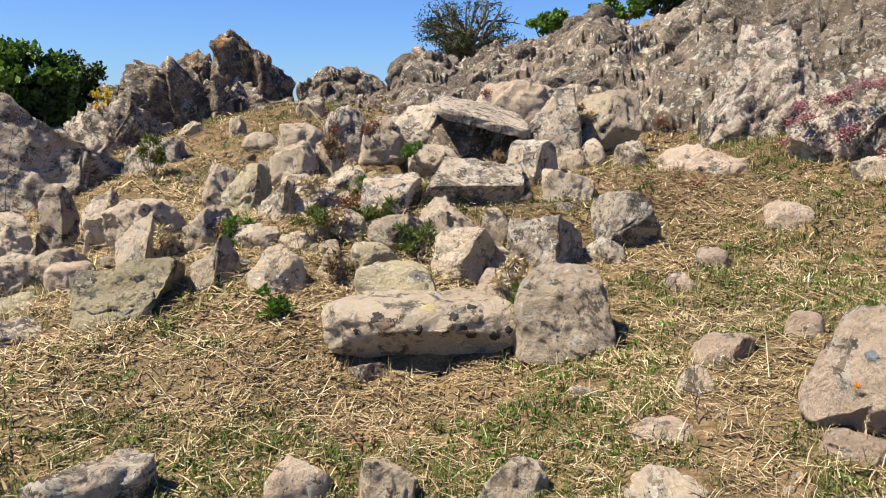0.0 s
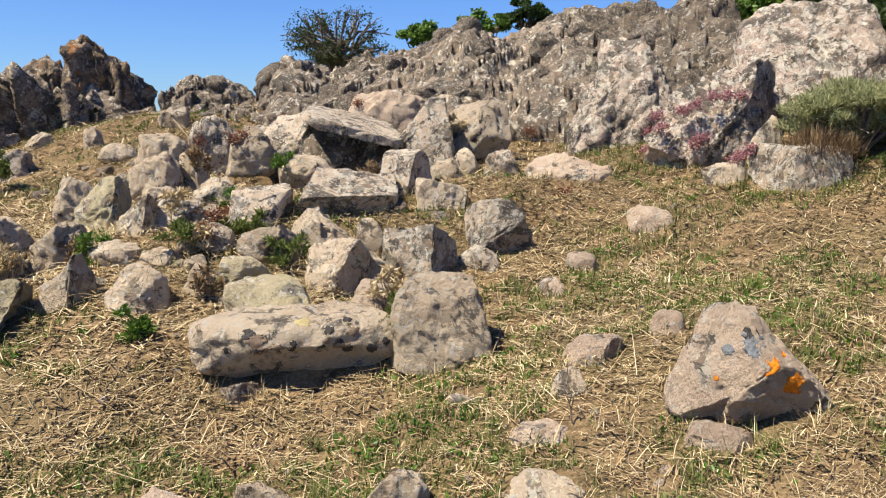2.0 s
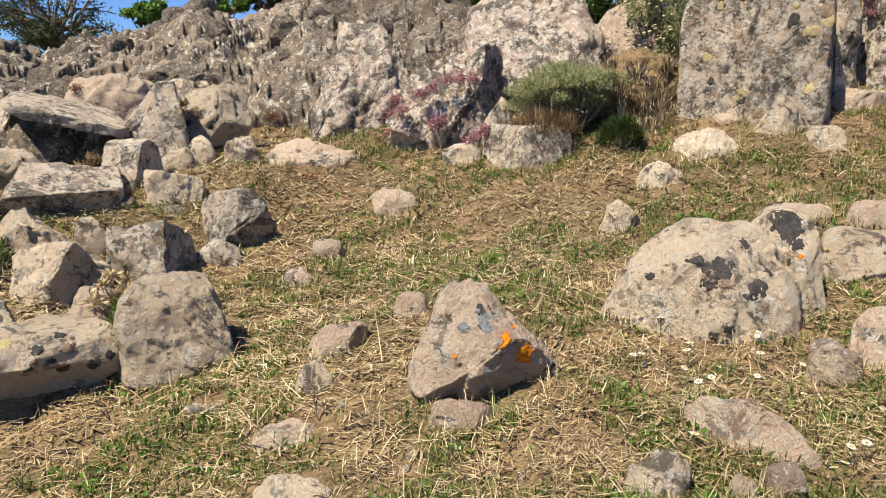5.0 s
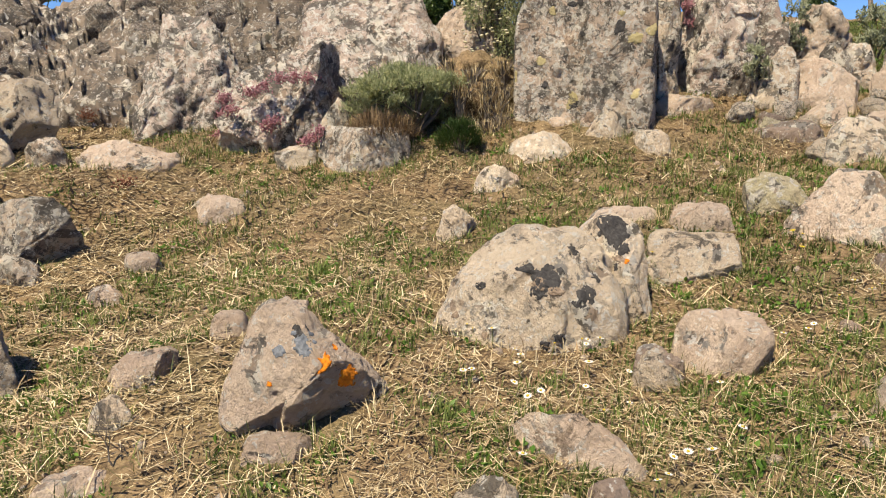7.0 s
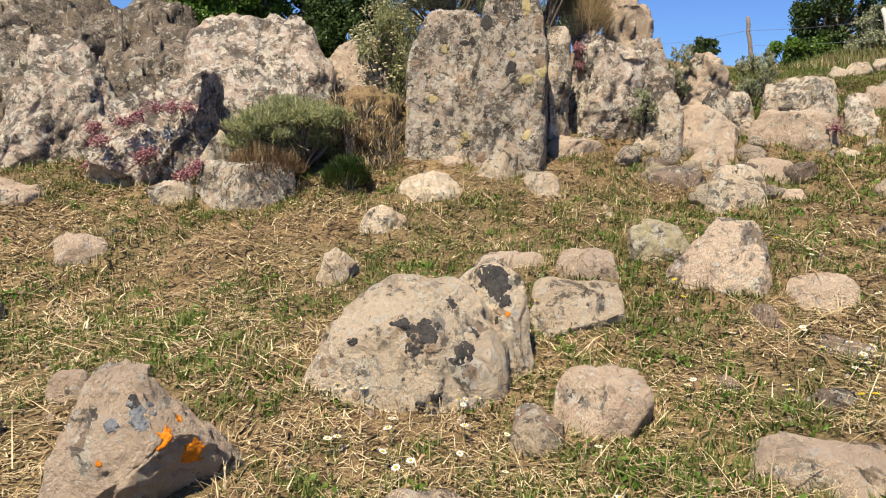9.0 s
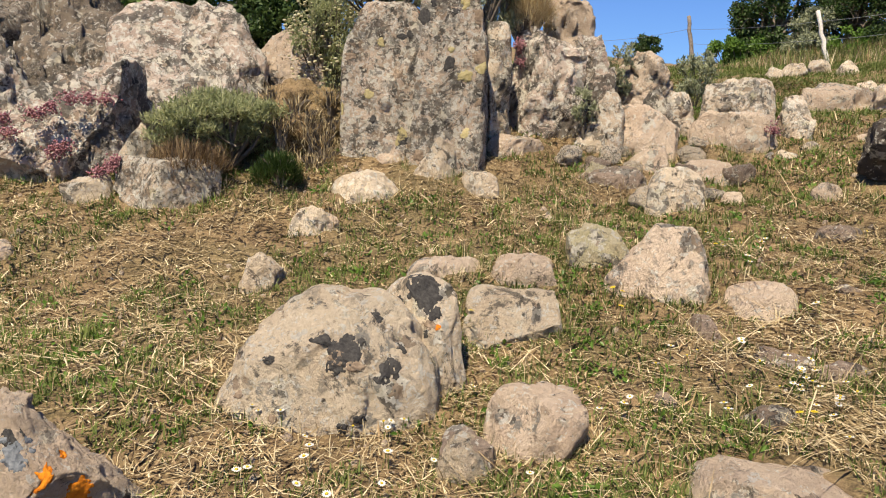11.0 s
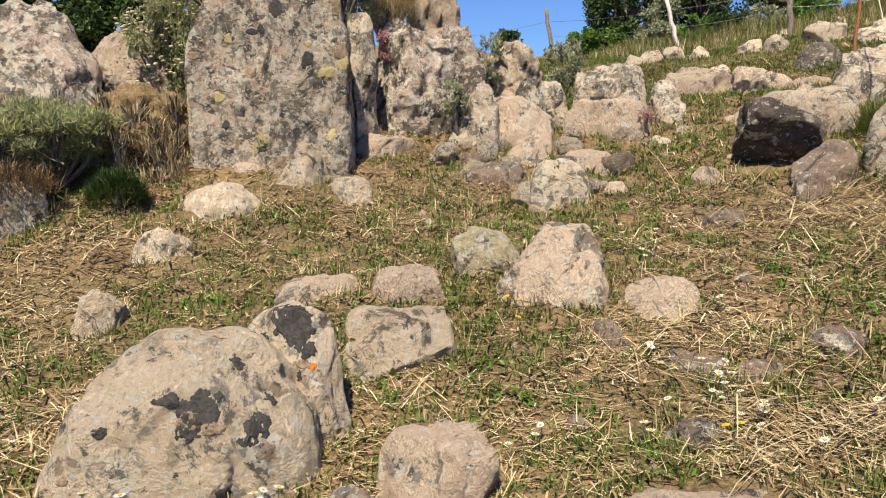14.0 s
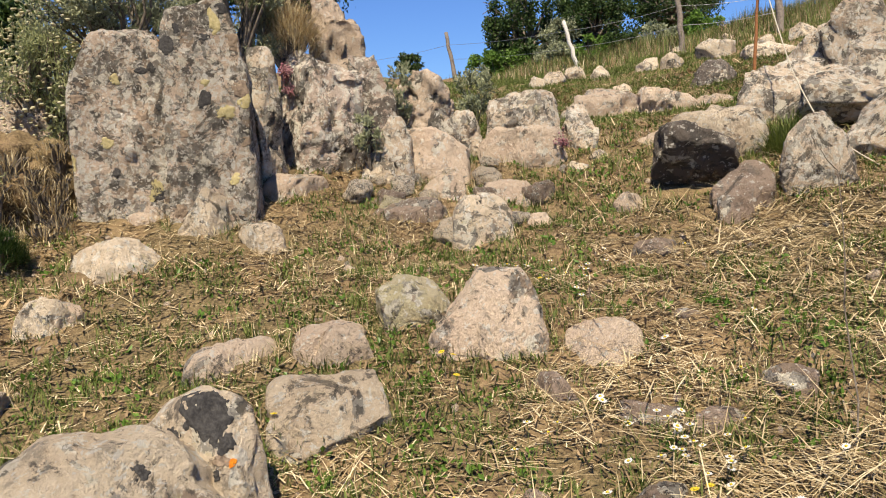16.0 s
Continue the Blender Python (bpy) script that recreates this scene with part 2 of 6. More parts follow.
CREAM = plant_material("cream_flower_head", (0.5, 0.45, 0.26), (0.66, 0.6, 0.4), 0.8)
SEDUM = plant_material("pink_sedum", (0.30, 0.10, 0.12), (0.58, 0.32, 0.33), 0.6)
RUST = plant_material("rust_red_sedum", (0.17, 0.06, 0.035), (0.36, 0.17, 0.10), 0.6)
PETAL = plant_material("white_petal", (0.78, 0.77, 0.7), (0.84, 0.84, 0.8), 0.6)
BUTTER = plant_material("yellow_flower", (0.7, 0.5, 0.03), (0.8, 0.62, 0.06), 0.6)


def plain(name, a, b, scale=20.0, rough=0.85, bump=0.02, metal=0.0):
    mat, nt, bsdf = material(name, rough)
    a, b = tuple(0.85 * v for v in a), tuple(0.85 * v for v in b)
    co = nt.nodes.new("ShaderNodeTexCoord")
    n = noise_tex(nt, co.outputs["Object"], scale, 6, 0.65)
    nt.links.new(mixed(nt, ramp(nt, n, 0.35, 0.65), a, b), bsdf.inputs["Base Color"])
    bm_ = node(nt, "ShaderNodeBump", {"Height": n, "Strength": 0.6, "Distance": bump})
    nt.links.new(bm_.outputs[0], bsdf.inputs["Normal"])
    bsdf.inputs["Metallic"].default_value = metal
    return mat


ORANGE = plain("orange_lichen", (0.50, 0.13, 0.008), (0.74, 0.25, 0.015), 60, bump=0.05)
BROWNISH = plain("brown_lichen", (0.16, 0.115, 0.08), (0.27, 0.2, 0.14), 50)
BLACK = plain("black_lichen", (0.025, 0.023, 0.022), (0.07, 0.065, 0.06), 70)
BLUEGREY = plain("blue_grey_lichen", (0.10, 0.11, 0.12), (0.2, 0.21, 0.22), 70)
YELLOWISH = plain("ochre_lichen", (0.33, 0.27, 0.12), (0.45, 0.38, 0.2), 50)
BARK = plain("grey_bark", (0.10, 0.08, 0.06), (0.2, 0.165, 0.13), 30)
POST = plain("weathered_post_wood", (0.14, 0.11, 0.09), (0.26, 0.22, 0.18), 25)
PALE_POST = plain("bleached_post_wood", (0.5, 0.46, 0.4), (0.66, 0.62, 0.56), 25)
IRON = plain("rusty_iron", (0.18, 0.07, 0.03), (0.3, 0.13, 0.05), 60, 0.8, 0.003)
WIRE = plain("galvanised_wire", (0.3, 0.3, 0.3), (0.4, 0.4, 0.4), 60, 0.5, 0.001, 0.8)
CORD = plain("cream_cord", (0.45, 0.4, 0.3), (0.55, 0.5, 0.4), 90, 0.9, 0.002)


def ground_material():
    mat, nt, bsdf = material("dry_turf", 0.95)
    co = nt.nodes.new("ShaderNodeTexCoord").outputs["Object"]
    n1, n2, n3 = noise_tex(nt, co, 0.9, 6, 0.6, 0.5), noise_tex(nt, co, 7, 6, 0.7, 0.5), noise_tex(nt, co, 60, 5, 0.7)
    col = mixed(nt, ramp(nt, n2, 0.38, 0.62), (0.068, 0.044, 0.024), (0.24, 0.16, 0.086))
    col = mixed(nt, times(nt, ramp(nt, n1, 0.46, 0.58), 0.5), col, (0.075, 0.07, 0.03))
    col = mixed(nt, times(nt, ramp(nt, n3, 0.45, 0.7), 0.75), col, (0.36, 0.262, 0.135))
    nt.links.new(col, bsdf.inputs["Base Color"])
    h = node(nt, "ShaderNodeMath", {0: times(nt, n2, 0.6), 1: times(nt, n3, 0.4)}, operation="ADD").outputs[0]
    nt.links.new(node(nt, "ShaderNodeBump", {"Height": h, "Strength": 1.0, "Distance": 0.05}).outputs[0], bsdf.inputs["Normal"])
    return mat


TURF = ground_material()


# ---- mesh helpers ----
def mesh_of(name, verts, faces, mats, smooth=True):
    me = bpy.data.meshes.new(name)
    verts, faces = np.asarray(verts, np.float32), np.asarray(faces, np.int32)
    me.vertices.add(len(verts))
    me.vertices.foreach_set("co", verts.ravel())
    n, k = faces.shape
    me.loops.add(n * k)
    me.loops.foreach_set("vertex_index", faces.ravel())
    me.polygons.add(n)
    me.polygons.foreach_set("loop_start", np.arange(0, n * k, k, dtype=np.int32))
    me.update(calc_edges=True)
    me.polygons.foreach_set("use_smooth", np.full(n, smooth))
    for m in mats if isinstance(mats, (list, tuple)) else [mats]:
        me.materials.append(m)
    me.validate()
    return me


def part(name, data, parent, label=""):
    ob = new(name, data)
    ob.parent = parent
    return tagged(ob, label)


BALLS = {}


def ball(sub):
    """Points and triangles of a fine round ball."""
    if sub not in BALLS:
        bm = bmesh.new()
        bmesh.ops.create_icosphere(bm, subdivisions=sub, radius=1)
        BALLS[sub] = (np.array([v.co for v in bm.verts]), np.array([[v.index for v in f.verts] for f in bm.faces]))
        bm.free()
    return BALLS[sub]


FOOT = []          # footprints of stones, so that no grass grows through them


def rock_mesh(w, d, h, seed, box=0.45, cuts=7, rough=0.02, sub=5, taper=0.85, lean=0.0, crag=0.0, strata=0.0, keep=0.62, lump=1.0, chip=0.026, hew=(), seat=1.0, skirt=0.0):
    """A weathered stone: a rounded block, hewn by chance planes, dented and grained. Its base lies at z = 0, its front towards -y. hew lists flat breaks: bearing (0 right, -90 front), rise and distance; seat is the depth at which the base is cut flat, skirt how far it reaches into the soil."""
    rng = np.random.default_rng(seed)
    p, tris = ball(sub)
    n = 2.0 + 6.0 * box
    q = p * ((np.abs(p) ** n).sum(1) ** (-1 / n))[:, None]
    for _ in range(cuts):
        nrm = rng.normal(size=3)
        nrm /= np.linalg.norm(nrm)
        over = q @ nrm - rng.uniform(keep, keep + 0.36)
        q = q - nrm * (np.maximum(over, 0) * 0.98)[:, None]
    for bearing, rise, reach in (list(hew) + ([(0, -90, seat)] if seat < 1 else [])) * 4:
        a, e = radians(bearing), radians(rise)
        nrm = np.array([math.cos(a) * math.cos(e), math.sin(a) * math.cos(e), math.sin(e)])
        q = q - nrm * np.maximum(q @ nrm - reach, 0)[:, None]
    size = np.array([w, d, h]) / 2
    off = rng.uniform(-50, 50, 3)
    even = p * size / size.max()          # the same grain along long and short sides
    q = q + p * (fbm(even * 1.3 + off, seed, 3) * 0.12 * lump + fbm(even * 3.4 + off, seed + 1, 3) * 0.05 * lump + fbm(even * 9 + off, seed + 2, 2) * 0.014 * lump)[:, None]
    q[:, 0] *= 1 + (taper - 1) * (q[:, 2] + 1) / 2
    q[:, 0] += lean * (q[:, 2] + 1) / 2
    lo, hi = q.min(0), q.max(0)
    q = (q - (lo + hi) / 2) / ((hi - lo) / 2) * size
    big = max(w, h)
    q = q + p * (chip * big * facets(even * 2.6 + off, seed + 11) + 0.4 * chip * big * facets(even * 6.2 + off, seed + 12))[:, None]
    if crag > 0:
        warp = np.stack([fbm(q * 1.3 + off + 7 * k, seed + k, 3) for k in range(3)], 1) * 0.2
        move = crag * (0.55 * facets((q + warp) * 1.9 + off, seed + 3) + 0.3 * facets((q + warp) * 4.3 + off, seed + 5) + 0.14 * facets((q + warp) * 10 + off, seed + 6))
        q = q + p * move[:, None]
    if strata > 0:
        q = q + p * (strata * (facets(q * (2.6, 2.6, 0.5) + off, seed + 8) + 0.5 * facets(q * (6, 6, 1.2) + off, seed + 9)))[:, None]
    q = q + p * (rough * fbm(q * 4.5 + off, seed + 4, 4, 0.6) + 0.35 * rough * fbm(q * 17 + off, seed + 6, 2, 0.6))[:, None]
    q[:, 2] -= q[:, 2].min()
    q[:, 2] -= skirt * np.clip(1 - q[:, 2] / (0.12 * h), 0, 1)
    return q, tris


def rock(name, x, y, z, w, d, h, turn, seed, mat=None, label="", group="", roll=0.0, pitch=0.0, foot=True, **shape):
    """One stone as a thing of its own, at the middle of its base."""
    if not any(rise < 0 for _, rise, _ in shape.get("hew", ())):
        shape.setdefault("seat", 0.3 if group == "stones in the turf" else 0.55)
        shape.setdefault("skirt", 0.05 if group == "stones in the turf" else 0.0)
    v, tris = rock_mesh(w, d, h, seed, **shape)
    ob = new(name, mesh_of(name, v, tris, mat or STONE))
    ob.matrix_world = pose(x, y, z, 0, 0, turn) @ pose(0, 0, 0, pitch, roll, 0)
    ob["wide"], ob["deep"], ob["high"] = w, d, h
    if foot:
        FOOT.append((x, y, w * 0.45, d * 0.45, radians(turn)))
    return tagged(ob, label, "rock", group)


def blades(centres, lengths, widths, yaws, tilts, bend=0.4, rng=None):
    """Narrow two-piece blades: six points and four triangles each. Tilts count from upright, in radians."""
    n = len(centres)
    out = np.stack([np.cos(yaws), np.sin(yaws), 0 * yaws], 1)
    side = np.stack([-np.sin(yaws), np.cos(yaws), 0 * yaws], 1) * (widths / 2)[:, None]
    d1 = out * np.sin(tilts)[:, None] + np.array([0, 0, 1]) * np.cos(tilts)[:, None]
    t2 = tilts + bend * (rng.random(n) if rng is not None else 1)
    d2 = out * np.sin(t2)[:, None] + np.array([0, 0, 1]) * np.cos(t2)[:, None]
    mid = centres + d1 * (lengths * 0.55)[:, None]
    tip = mid + d2 * (lengths * 0.45)[:, None]
    v = np.stack([centres - side, centres + side, mid - side * 0.8, mid + side * 0.8, tip], 1).reshape(-1, 3)
    base = (np.arange(n) * 5)[:, None]
    f = np.concatenate([base + [[0, 1, 3]], base + [[0, 3, 2]], base + [[2, 3, 4]]], 0)
    return v, f


def leaves(centres, sizes, rng, slim=0.55, fold=0.25, up=0.0):
    """Small pointed leaves, four points each, turned by chance."""
    n = len(centres)
    a = rng.normal(size=(n, 3))
    a[:, 2] += up
    a /= np.linalg.norm(a, axis=1)[:, None]
    b = np.cross(a, rng.normal(size=(n, 3)))
    b /= np.linalg.norm(b, axis=1)[:, None]
    c = np.cross(a, b)
    s = sizes[:, None]
    v = np.stack([centres, centres + (a * 0.5 + b * slim * 0.5 + c * fold * 0.4) * s, centres + a * s, centres + (a * 0.5 - b * slim * 0.5 + c * fold * 0.4) * s], 1).reshape(-1, 3)
    base = (np.arange(n) * 4)[:, None]
    return v, np.concatenate([base + [[0, 1, 2]], base + [[0, 2, 3]]], 0)


def tube(points, radii, sides=7):
    """A round limb along points."""
    pts = [Vector(p) for p in points]
    v, f = [], []
    for i, p in enumerate(pts):
        way = (pts[min(i + 1, len(pts) - 1)] - pts[max(i - 1, 0)]).normalized()
        a = way.orthogonal().normalized()
        b = way.cross(a)
        for k in range(sides):
            th = 2 * math.pi * k / sides
            v.append(p + (a * math.cos(th) + b * math.sin(th)) * radii[i])
    for i in range(len(pts) - 1):
        for k in range(sides):
            m = (k + 1) % sides
            f.append((i * sides + k, i * sides + m, (i + 1) * sides + m, (i + 1) * sides + k))
    return [tuple(p) for p in v], f


def joined(pieces):
    """Several lists of points and equal-sided faces as one."""
    vs, fs, n = [], [], 0
    for v, f in pieces:
        vs.append(np.asarray(v, float))
        fs.append(np.asarray(f) + n)
        n += len(v)
    return np.concatenate(vs), np.concatenate(fs)


# ---- ground ----
def axis_steps(lo, hi, fine, far):
    mid = np.arange(lo, hi, fine)
    out = np.cumsum(fine * 1.16 ** np.arange(1, 62))
    out = out[out < far]
    return np.concatenate([lo - out[::-1], mid, hi + out])


def lumps(x, y):
    p = np.stack([x, y, 0 * x], 1)
    return 0.035 * fbm(p * 1.3, 3, 3) + 0.024 * fbm(p * 5.5, 5, 3)


def surface(x, y):
    return land(x, y) + lumps(np.asarray(x, float), np.asarray(y, float))


gx, gy = axis_steps(-4.5, 9.5, 0.045, 900.0), axis_steps(-1.0, 9.5, 0.045, 900.0)
gxx, gyy = np.meshgrid(gx, gy, indexing="ij")
gz = surface(gxx.ravel(), gyy.ravel())
gi = (np.arange(len(gx) - 1)[:, None] * len(gy) + np.arange(len(gy) - 1)[None]).ravel()
ground = new("ground", mesh_of("ground", np.stack([gxx.ravel(), gyy.ravel(), gz], 1), np.stack([gi, gi + len(gy), gi + len(gy) + 1, gi + 1], 1), TURF))
tagged(ground, "sloping hillside of dry trampled turf and bare earth", "ground", kind="structure")


# ---- stones, boulders and crags ----
LONG = rock("boulder", -0.094, 4.066, 0.280, 1.137, 0.523, 0.361, 1.3, 5, STONE, "long rounded boulder with mossy top and black lichen spots", "stones of the tumbled heap", sub=6, rough=0.014, box=0.16, cuts=2, keep=0.86, lump=0.45, taper=1, chip=0.01, hew=[(-90, -32, 0.74)])
rock("boulder", 0.672, 3.947, 0.340, 0.550, 0.457, 0.509, -9.7, 23, STONE, "tall squarish boulder butting against a long one", "stones of the tumbled heap", sub=6, rough=0.015, box=0.3, cuts=4, keep=0.7, lump=0.45, taper=0.85, chip=0.014, hew=[(-70, 20, 0.82), (0, 15, 0.85), (-90, 60, 0.85)])
rock("boulder", -0.280, 4.293, 0.384, 0.501, 0.283, 0.386, 3.7, 32, GREEN_STONE, "boulder with a yellow-green lichen crust in dry turf", "", sub=5, rough=0.014, box=0.3, cuts=4, keep=0.56, lump=0.65, hew=[(-90, 60, 0.7)])
rock("stone", 0.309, 4.490, 0.451, 0.380, 0.286, 0.273, -3.9, 39, PINK_STONE, "low flat pinkish stone half sunk in the turf", "stones in the turf", sub=5, rough=0.0116, box=0.3, cuts=5, keep=0.56, lump=0.6, chip=0.016)
rock("boulder", 0.134, 4.905, 0.546, 0.412, 0.310, 0.357, -1.6, 46, STONE, "rough grey-beige boulder in a tumbled heap of stones", "stones of the tumbled heap", sub=5, rough=0.0122, box=0.3, cuts=3, keep=0.56, lump=0.65, hew=[(-130, 35, 0.6), (-35, -10, 0.62)])
rock("stone_block", 0.706, 5.070, 0.566, 0.533, 0.399, 0.423, -7.9, 40, LICHEN_STONE, "angular hewn stone block with grey lichen in the stone heap", "stones of the tumbled heap", sub=5, rough=0.0147, box=0.7, cuts=2, keep=0.58, lump=0.3, chip=0.014, hew=[(-112, 22, 0.58), (-25, 5, 0.55), (90, 70, 0.6)])
rock("boulder", 1.133, 5.209, 0.488, 0.375, 0.283, 0.338, -12.3, 60, LICHEN_STONE, "rough grey-beige boulder in a tumbled heap of stones", "stones of the tumbled heap", sub=5, rough=0.0115, box=0.12, cuts=9, keep=0.56, lump=0.65)
rock("stone_block", 1.343, 5.322, 0.566, 0.482, 0.362, 0.540, -14.2, 67, LICHEN_STONE, "angular hewn stone block with grey lichen in the stone heap", "stones of the tumbled heap", sub=5, rough=0.0148, box=0.6, cuts=2, keep=0.66, lump=0.3, chip=0.014, taper=0.8, roll=-8, hew=[(-150, 30, 0.6), (-50, -38, 0.5), (-80, 25, 0.75)])
rock("stone_block", 0.227, 6.051, 0.833, 0.785, 0.513, 0.438, -2.1, 51, LICHEN_STONE, "flat-topped grey slab tilted on the stone heap", "stones of the tumbled heap", sub=5, rough=0.0197, box=0.9, cuts=0, keep=0.58, lump=0.12, chip=0.014, taper=0.95, roll=6, hew=[(-100, 60, 0.48), (-72, -32, 0.5), (0, 0, 0.9), (180, 10, 0.9)])
rock("boulder", 0.024, 5.625, 0.698, 0.535, 0.401, 0.326, -0.2, 81, STONE, "rough grey-beige boulder in a tumbled heap of stones", "stones of the tumbled heap", sub=5, rough=0.0147, box=0.12, cuts=9, keep=0.56, lump=0.65, taper=0.5)
rock("boulder", -0.318, 5.308, 0.695, 0.472, 0.355, 0.257, 3.4, 88, STONE, "rough grey-beige boulder in a tumbled heap of stones", "stones of the tumbled heap", sub=5, rough=0.0134, box=0.12, cuts=9, keep=0.56, lump=0.65)
rock("stone_block", -0.406, 5.863, 0.837, 0.494, 0.372, 0.354, 4.0, 95, LICHEN_STONE, "angular hewn stone block with grey lichen in the stone heap", "stones of the tumbled heap", sub=5, rough=0.0139, box=0.6, cuts=4, keep=0.58, lump=0.3, chip=0.014, taper=0.8, hew=[(-100, 35, 0.6), (-20, -20, 0.7)])
rock("stone_block", -1.004, 5.872, 0.817, 0.348, 0.263, 0.262, 9.7, 102, LICHEN_STONE, "angular hewn stone block with grey lichen in the stone heap", "stones of the tumbled heap", sub=5, rough=0.011, box=0.9, cuts=1, keep=0.58, lump=0.3, chip=0.014, hew=[(-110, 40, 0.6), (-60, -20, 0.62)])
rock("boulder", -0.795, 6.230, 0.956, 0.333, 0.252, 0.274, 7.3, 109, STONE, "rough grey-beige boulder in a tumbled heap of stones", "stones of the tumbled heap", sub=4, rough=0.014, box=0.6, cuts=9, keep=0.56, lump=0.65)
rock("boulder", -1.263, 5.762, 0.746, 0.328, 0.248, 0.402, 12.4, 116, STONE, "rough grey-beige boulder in a tumbled heap of stones", "stones of the tumbled heap", sub=5, rough=0.012, box=0.12, cuts=4, keep=0.56, lump=0.65, taper=0.7, hew=[(-130, 20, 0.65), (-30, 0, 0.6)])
rock("boulder", -1.613, 6.045, 0.779, 0.424, 0.320, 0.461, 14.9, 123, GREEN_STONE, "boulder with a yellow-green lichen crust in dry turf", "", sub=5, rough=0.0132, box=0.6, cuts=3, keep=0.56, lump=0.65, taper=0.6, hew=[(-130, 40, 0.6), (-30, 10, 0.7)])
rock("boulder", -1.214, 6.246, 0.924, 0.295, 0.224, 0.223, 11.0, 130, STONE, "rough grey-beige boulder in a tumbled heap of stones", "stones of the tumbled heap", sub=4, rough=0.0099, box=0.12, cuts=9, keep=0.56, lump=0.65)
rock("boulder", -1.345, 6.720, 0.942, 0.452, 0.341, 0.477, 11.3, 137, STONE, "rough grey-beige boulder in a tumbled heap of stones", "stones of the tumbled heap", sub=5, rough=0.0135, box=0.12, cuts=9, keep=0.56, lump=0.65)
rock("boulder", -1.065, 6.907, 1.049, 0.280, 0.213, 0.372, 8.8, 144, STONE, "rough grey-beige boulder in a tumbled heap of stones", "stones of the tumbled heap", sub=4, rough=0.0114, box=0.12, cuts=9, keep=0.56, lump=0.65)
rock("boulder", -1.370, 7.415, 1.009, 0.617, 0.350, 0.564, 10.5, 151, STONE, "rough grey-beige boulder in a tumbled heap of stones", "stones of the tumbled heap", sub=5, rough=0.0163, box=0.12, cuts=9, keep=0.56, lump=0.65)
rock("boulder", -1.015, 8.022, 1.124, 0.510, 0.386, 0.598, 7.2, 158, LICHEN_STONE, "rough grey-beige boulder in a tumbled heap of stones", "stones of the tumbled heap", sub=5, rough=0.016, box=0.12, cuts=9, keep=0.56, lump=0.65)
rock("boulder", -0.585, 7.145, 1.158, 0.456, 0.345, 0.464, 4.7, 165, STONE, "rough grey-beige boulder in a tumbled heap of stones", "stones of the tumbled heap", sub=5, rough=0.0133, box=0.12, cuts=9, keep=0.56, lump=0.65, taper=1.1)
rock("boulder", -0.25, 7.80, 1.20, 0.60, 0.45, 0.55, 1.7, 172, LICHEN_STONE, "rough grey-beige boulder in a tumbled heap of stones", "stones of the tumbled heap", sub=5, rough=0.0198, box=0.12, cuts=9, keep=0.56, lump=0.65)
rock("boulder", -0.078, 6.554, 1.073, 0.456, 0.344, 0.312, 0.7, 179, STONE, "rough grey-beige boulder in a tumbled heap of stones", "stones of the tumbled heap", sub=5, rough=0.0131, box=0.12, cuts=9, keep=0.56, lump=0.65)
rock("stone_block", 0.719, 6.346, 1.042, 0.506, 0.381, 0.396, -6.5, 186, LICHEN_STONE, "angular hewn stone block with grey lichen in the stone heap", "stones of the tumbled heap", sub=5, rough=0.0141, box=0.7, cuts=3, keep=0.58, lump=0.3, chip=0.014, hew=[(-110, 28, 0.6), (-30, 0, 0.62)])
rock("stone_block", 0.930, 7.136, 1.168, 0.784, 0.370, 0.717, -7.4, 81, LICHEN_STONE, "upright slab leaning on the stone heap", "stones of the tumbled heap", sub=5, rough=0.0197, box=0.7, cuts=1, keep=0.58, lump=0.3, chip=0.014, roll=0, taper=1, hew=[(180, 40, 0.45), (0, 12, 0.75), (-110, 15, 0.65)])
rock("boulder", 1.595, 7.337, 1.166, 0.597, 0.449, 0.720, -12.3, 200, STONE, "rounded boulder with a deeply shaded underside", "stones of the tumbled heap", sub=5, rough=0.0184, box=0.4, cuts=4, keep=0.68, lump=0.4, taper=1, hew=[(-55, -32, 0.75), (-120, 35, 0.85)])
rock("boulder", 1.148, 6.621, 1.108, 0.321, 0.244, 0.264, -9.8, 207, STONE, "rough grey-beige boulder in a tumbled heap of stones", "stones of the tumbled heap", sub=4, rough=0.0104, box=0.12, cuts=9, keep=0.56, lump=0.65)
rock("boulder", 1.352, 6.851, 1.160, 0.251, 0.191, 0.280, -11.2, 214, STONE, "rough grey-beige boulder in a tumbled heap of stones", "stones of the tumbled heap", sub=4, rough=0.0096, box=0.12, cuts=9, keep=0.56, lump=0.65)
rock("boulder", 1.668, 6.730, 1.131, 0.320, 0.243, 0.291, -13.9, 221, LICHEN_STONE, "rough grey-beige boulder in a tumbled heap of stones", "stones of the tumbled heap", sub=4, rough=0.0104, box=0.12, cuts=9, keep=0.56, lump=0.65)
rock("boulder", 1.002, 6.020, 0.909, 0.426, 0.322, 0.317, -9.4, 228, STONE, "rough grey-beige boulder in a tumbled heap of stones", "stones of the tumbled heap", sub=5, rough=0.0125, box=0.3, cuts=9, keep=0.56, lump=0.65)
rock("boulder", 2.284, 8.467, 1.349, 0.504, 0.382, 0.526, -15.1, 235, STONE, "rough grey-beige boulder in a tumbled heap of stones", "stones of the tumbled heap", sub=5, rough=0.0145, box=0.12, cuts=9, keep=0.56, lump=0.65)
rock("boulder", 2.745, 8.648, 1.367, 0.435, 0.330, 0.452, -17.6, 242, STONE, "rough grey-beige boulder in a tumbled heap of stones", "stones of the tumbled heap", sub=4, rough=0.013, box=0.12, cuts=9, keep=0.56, lump=0.65)
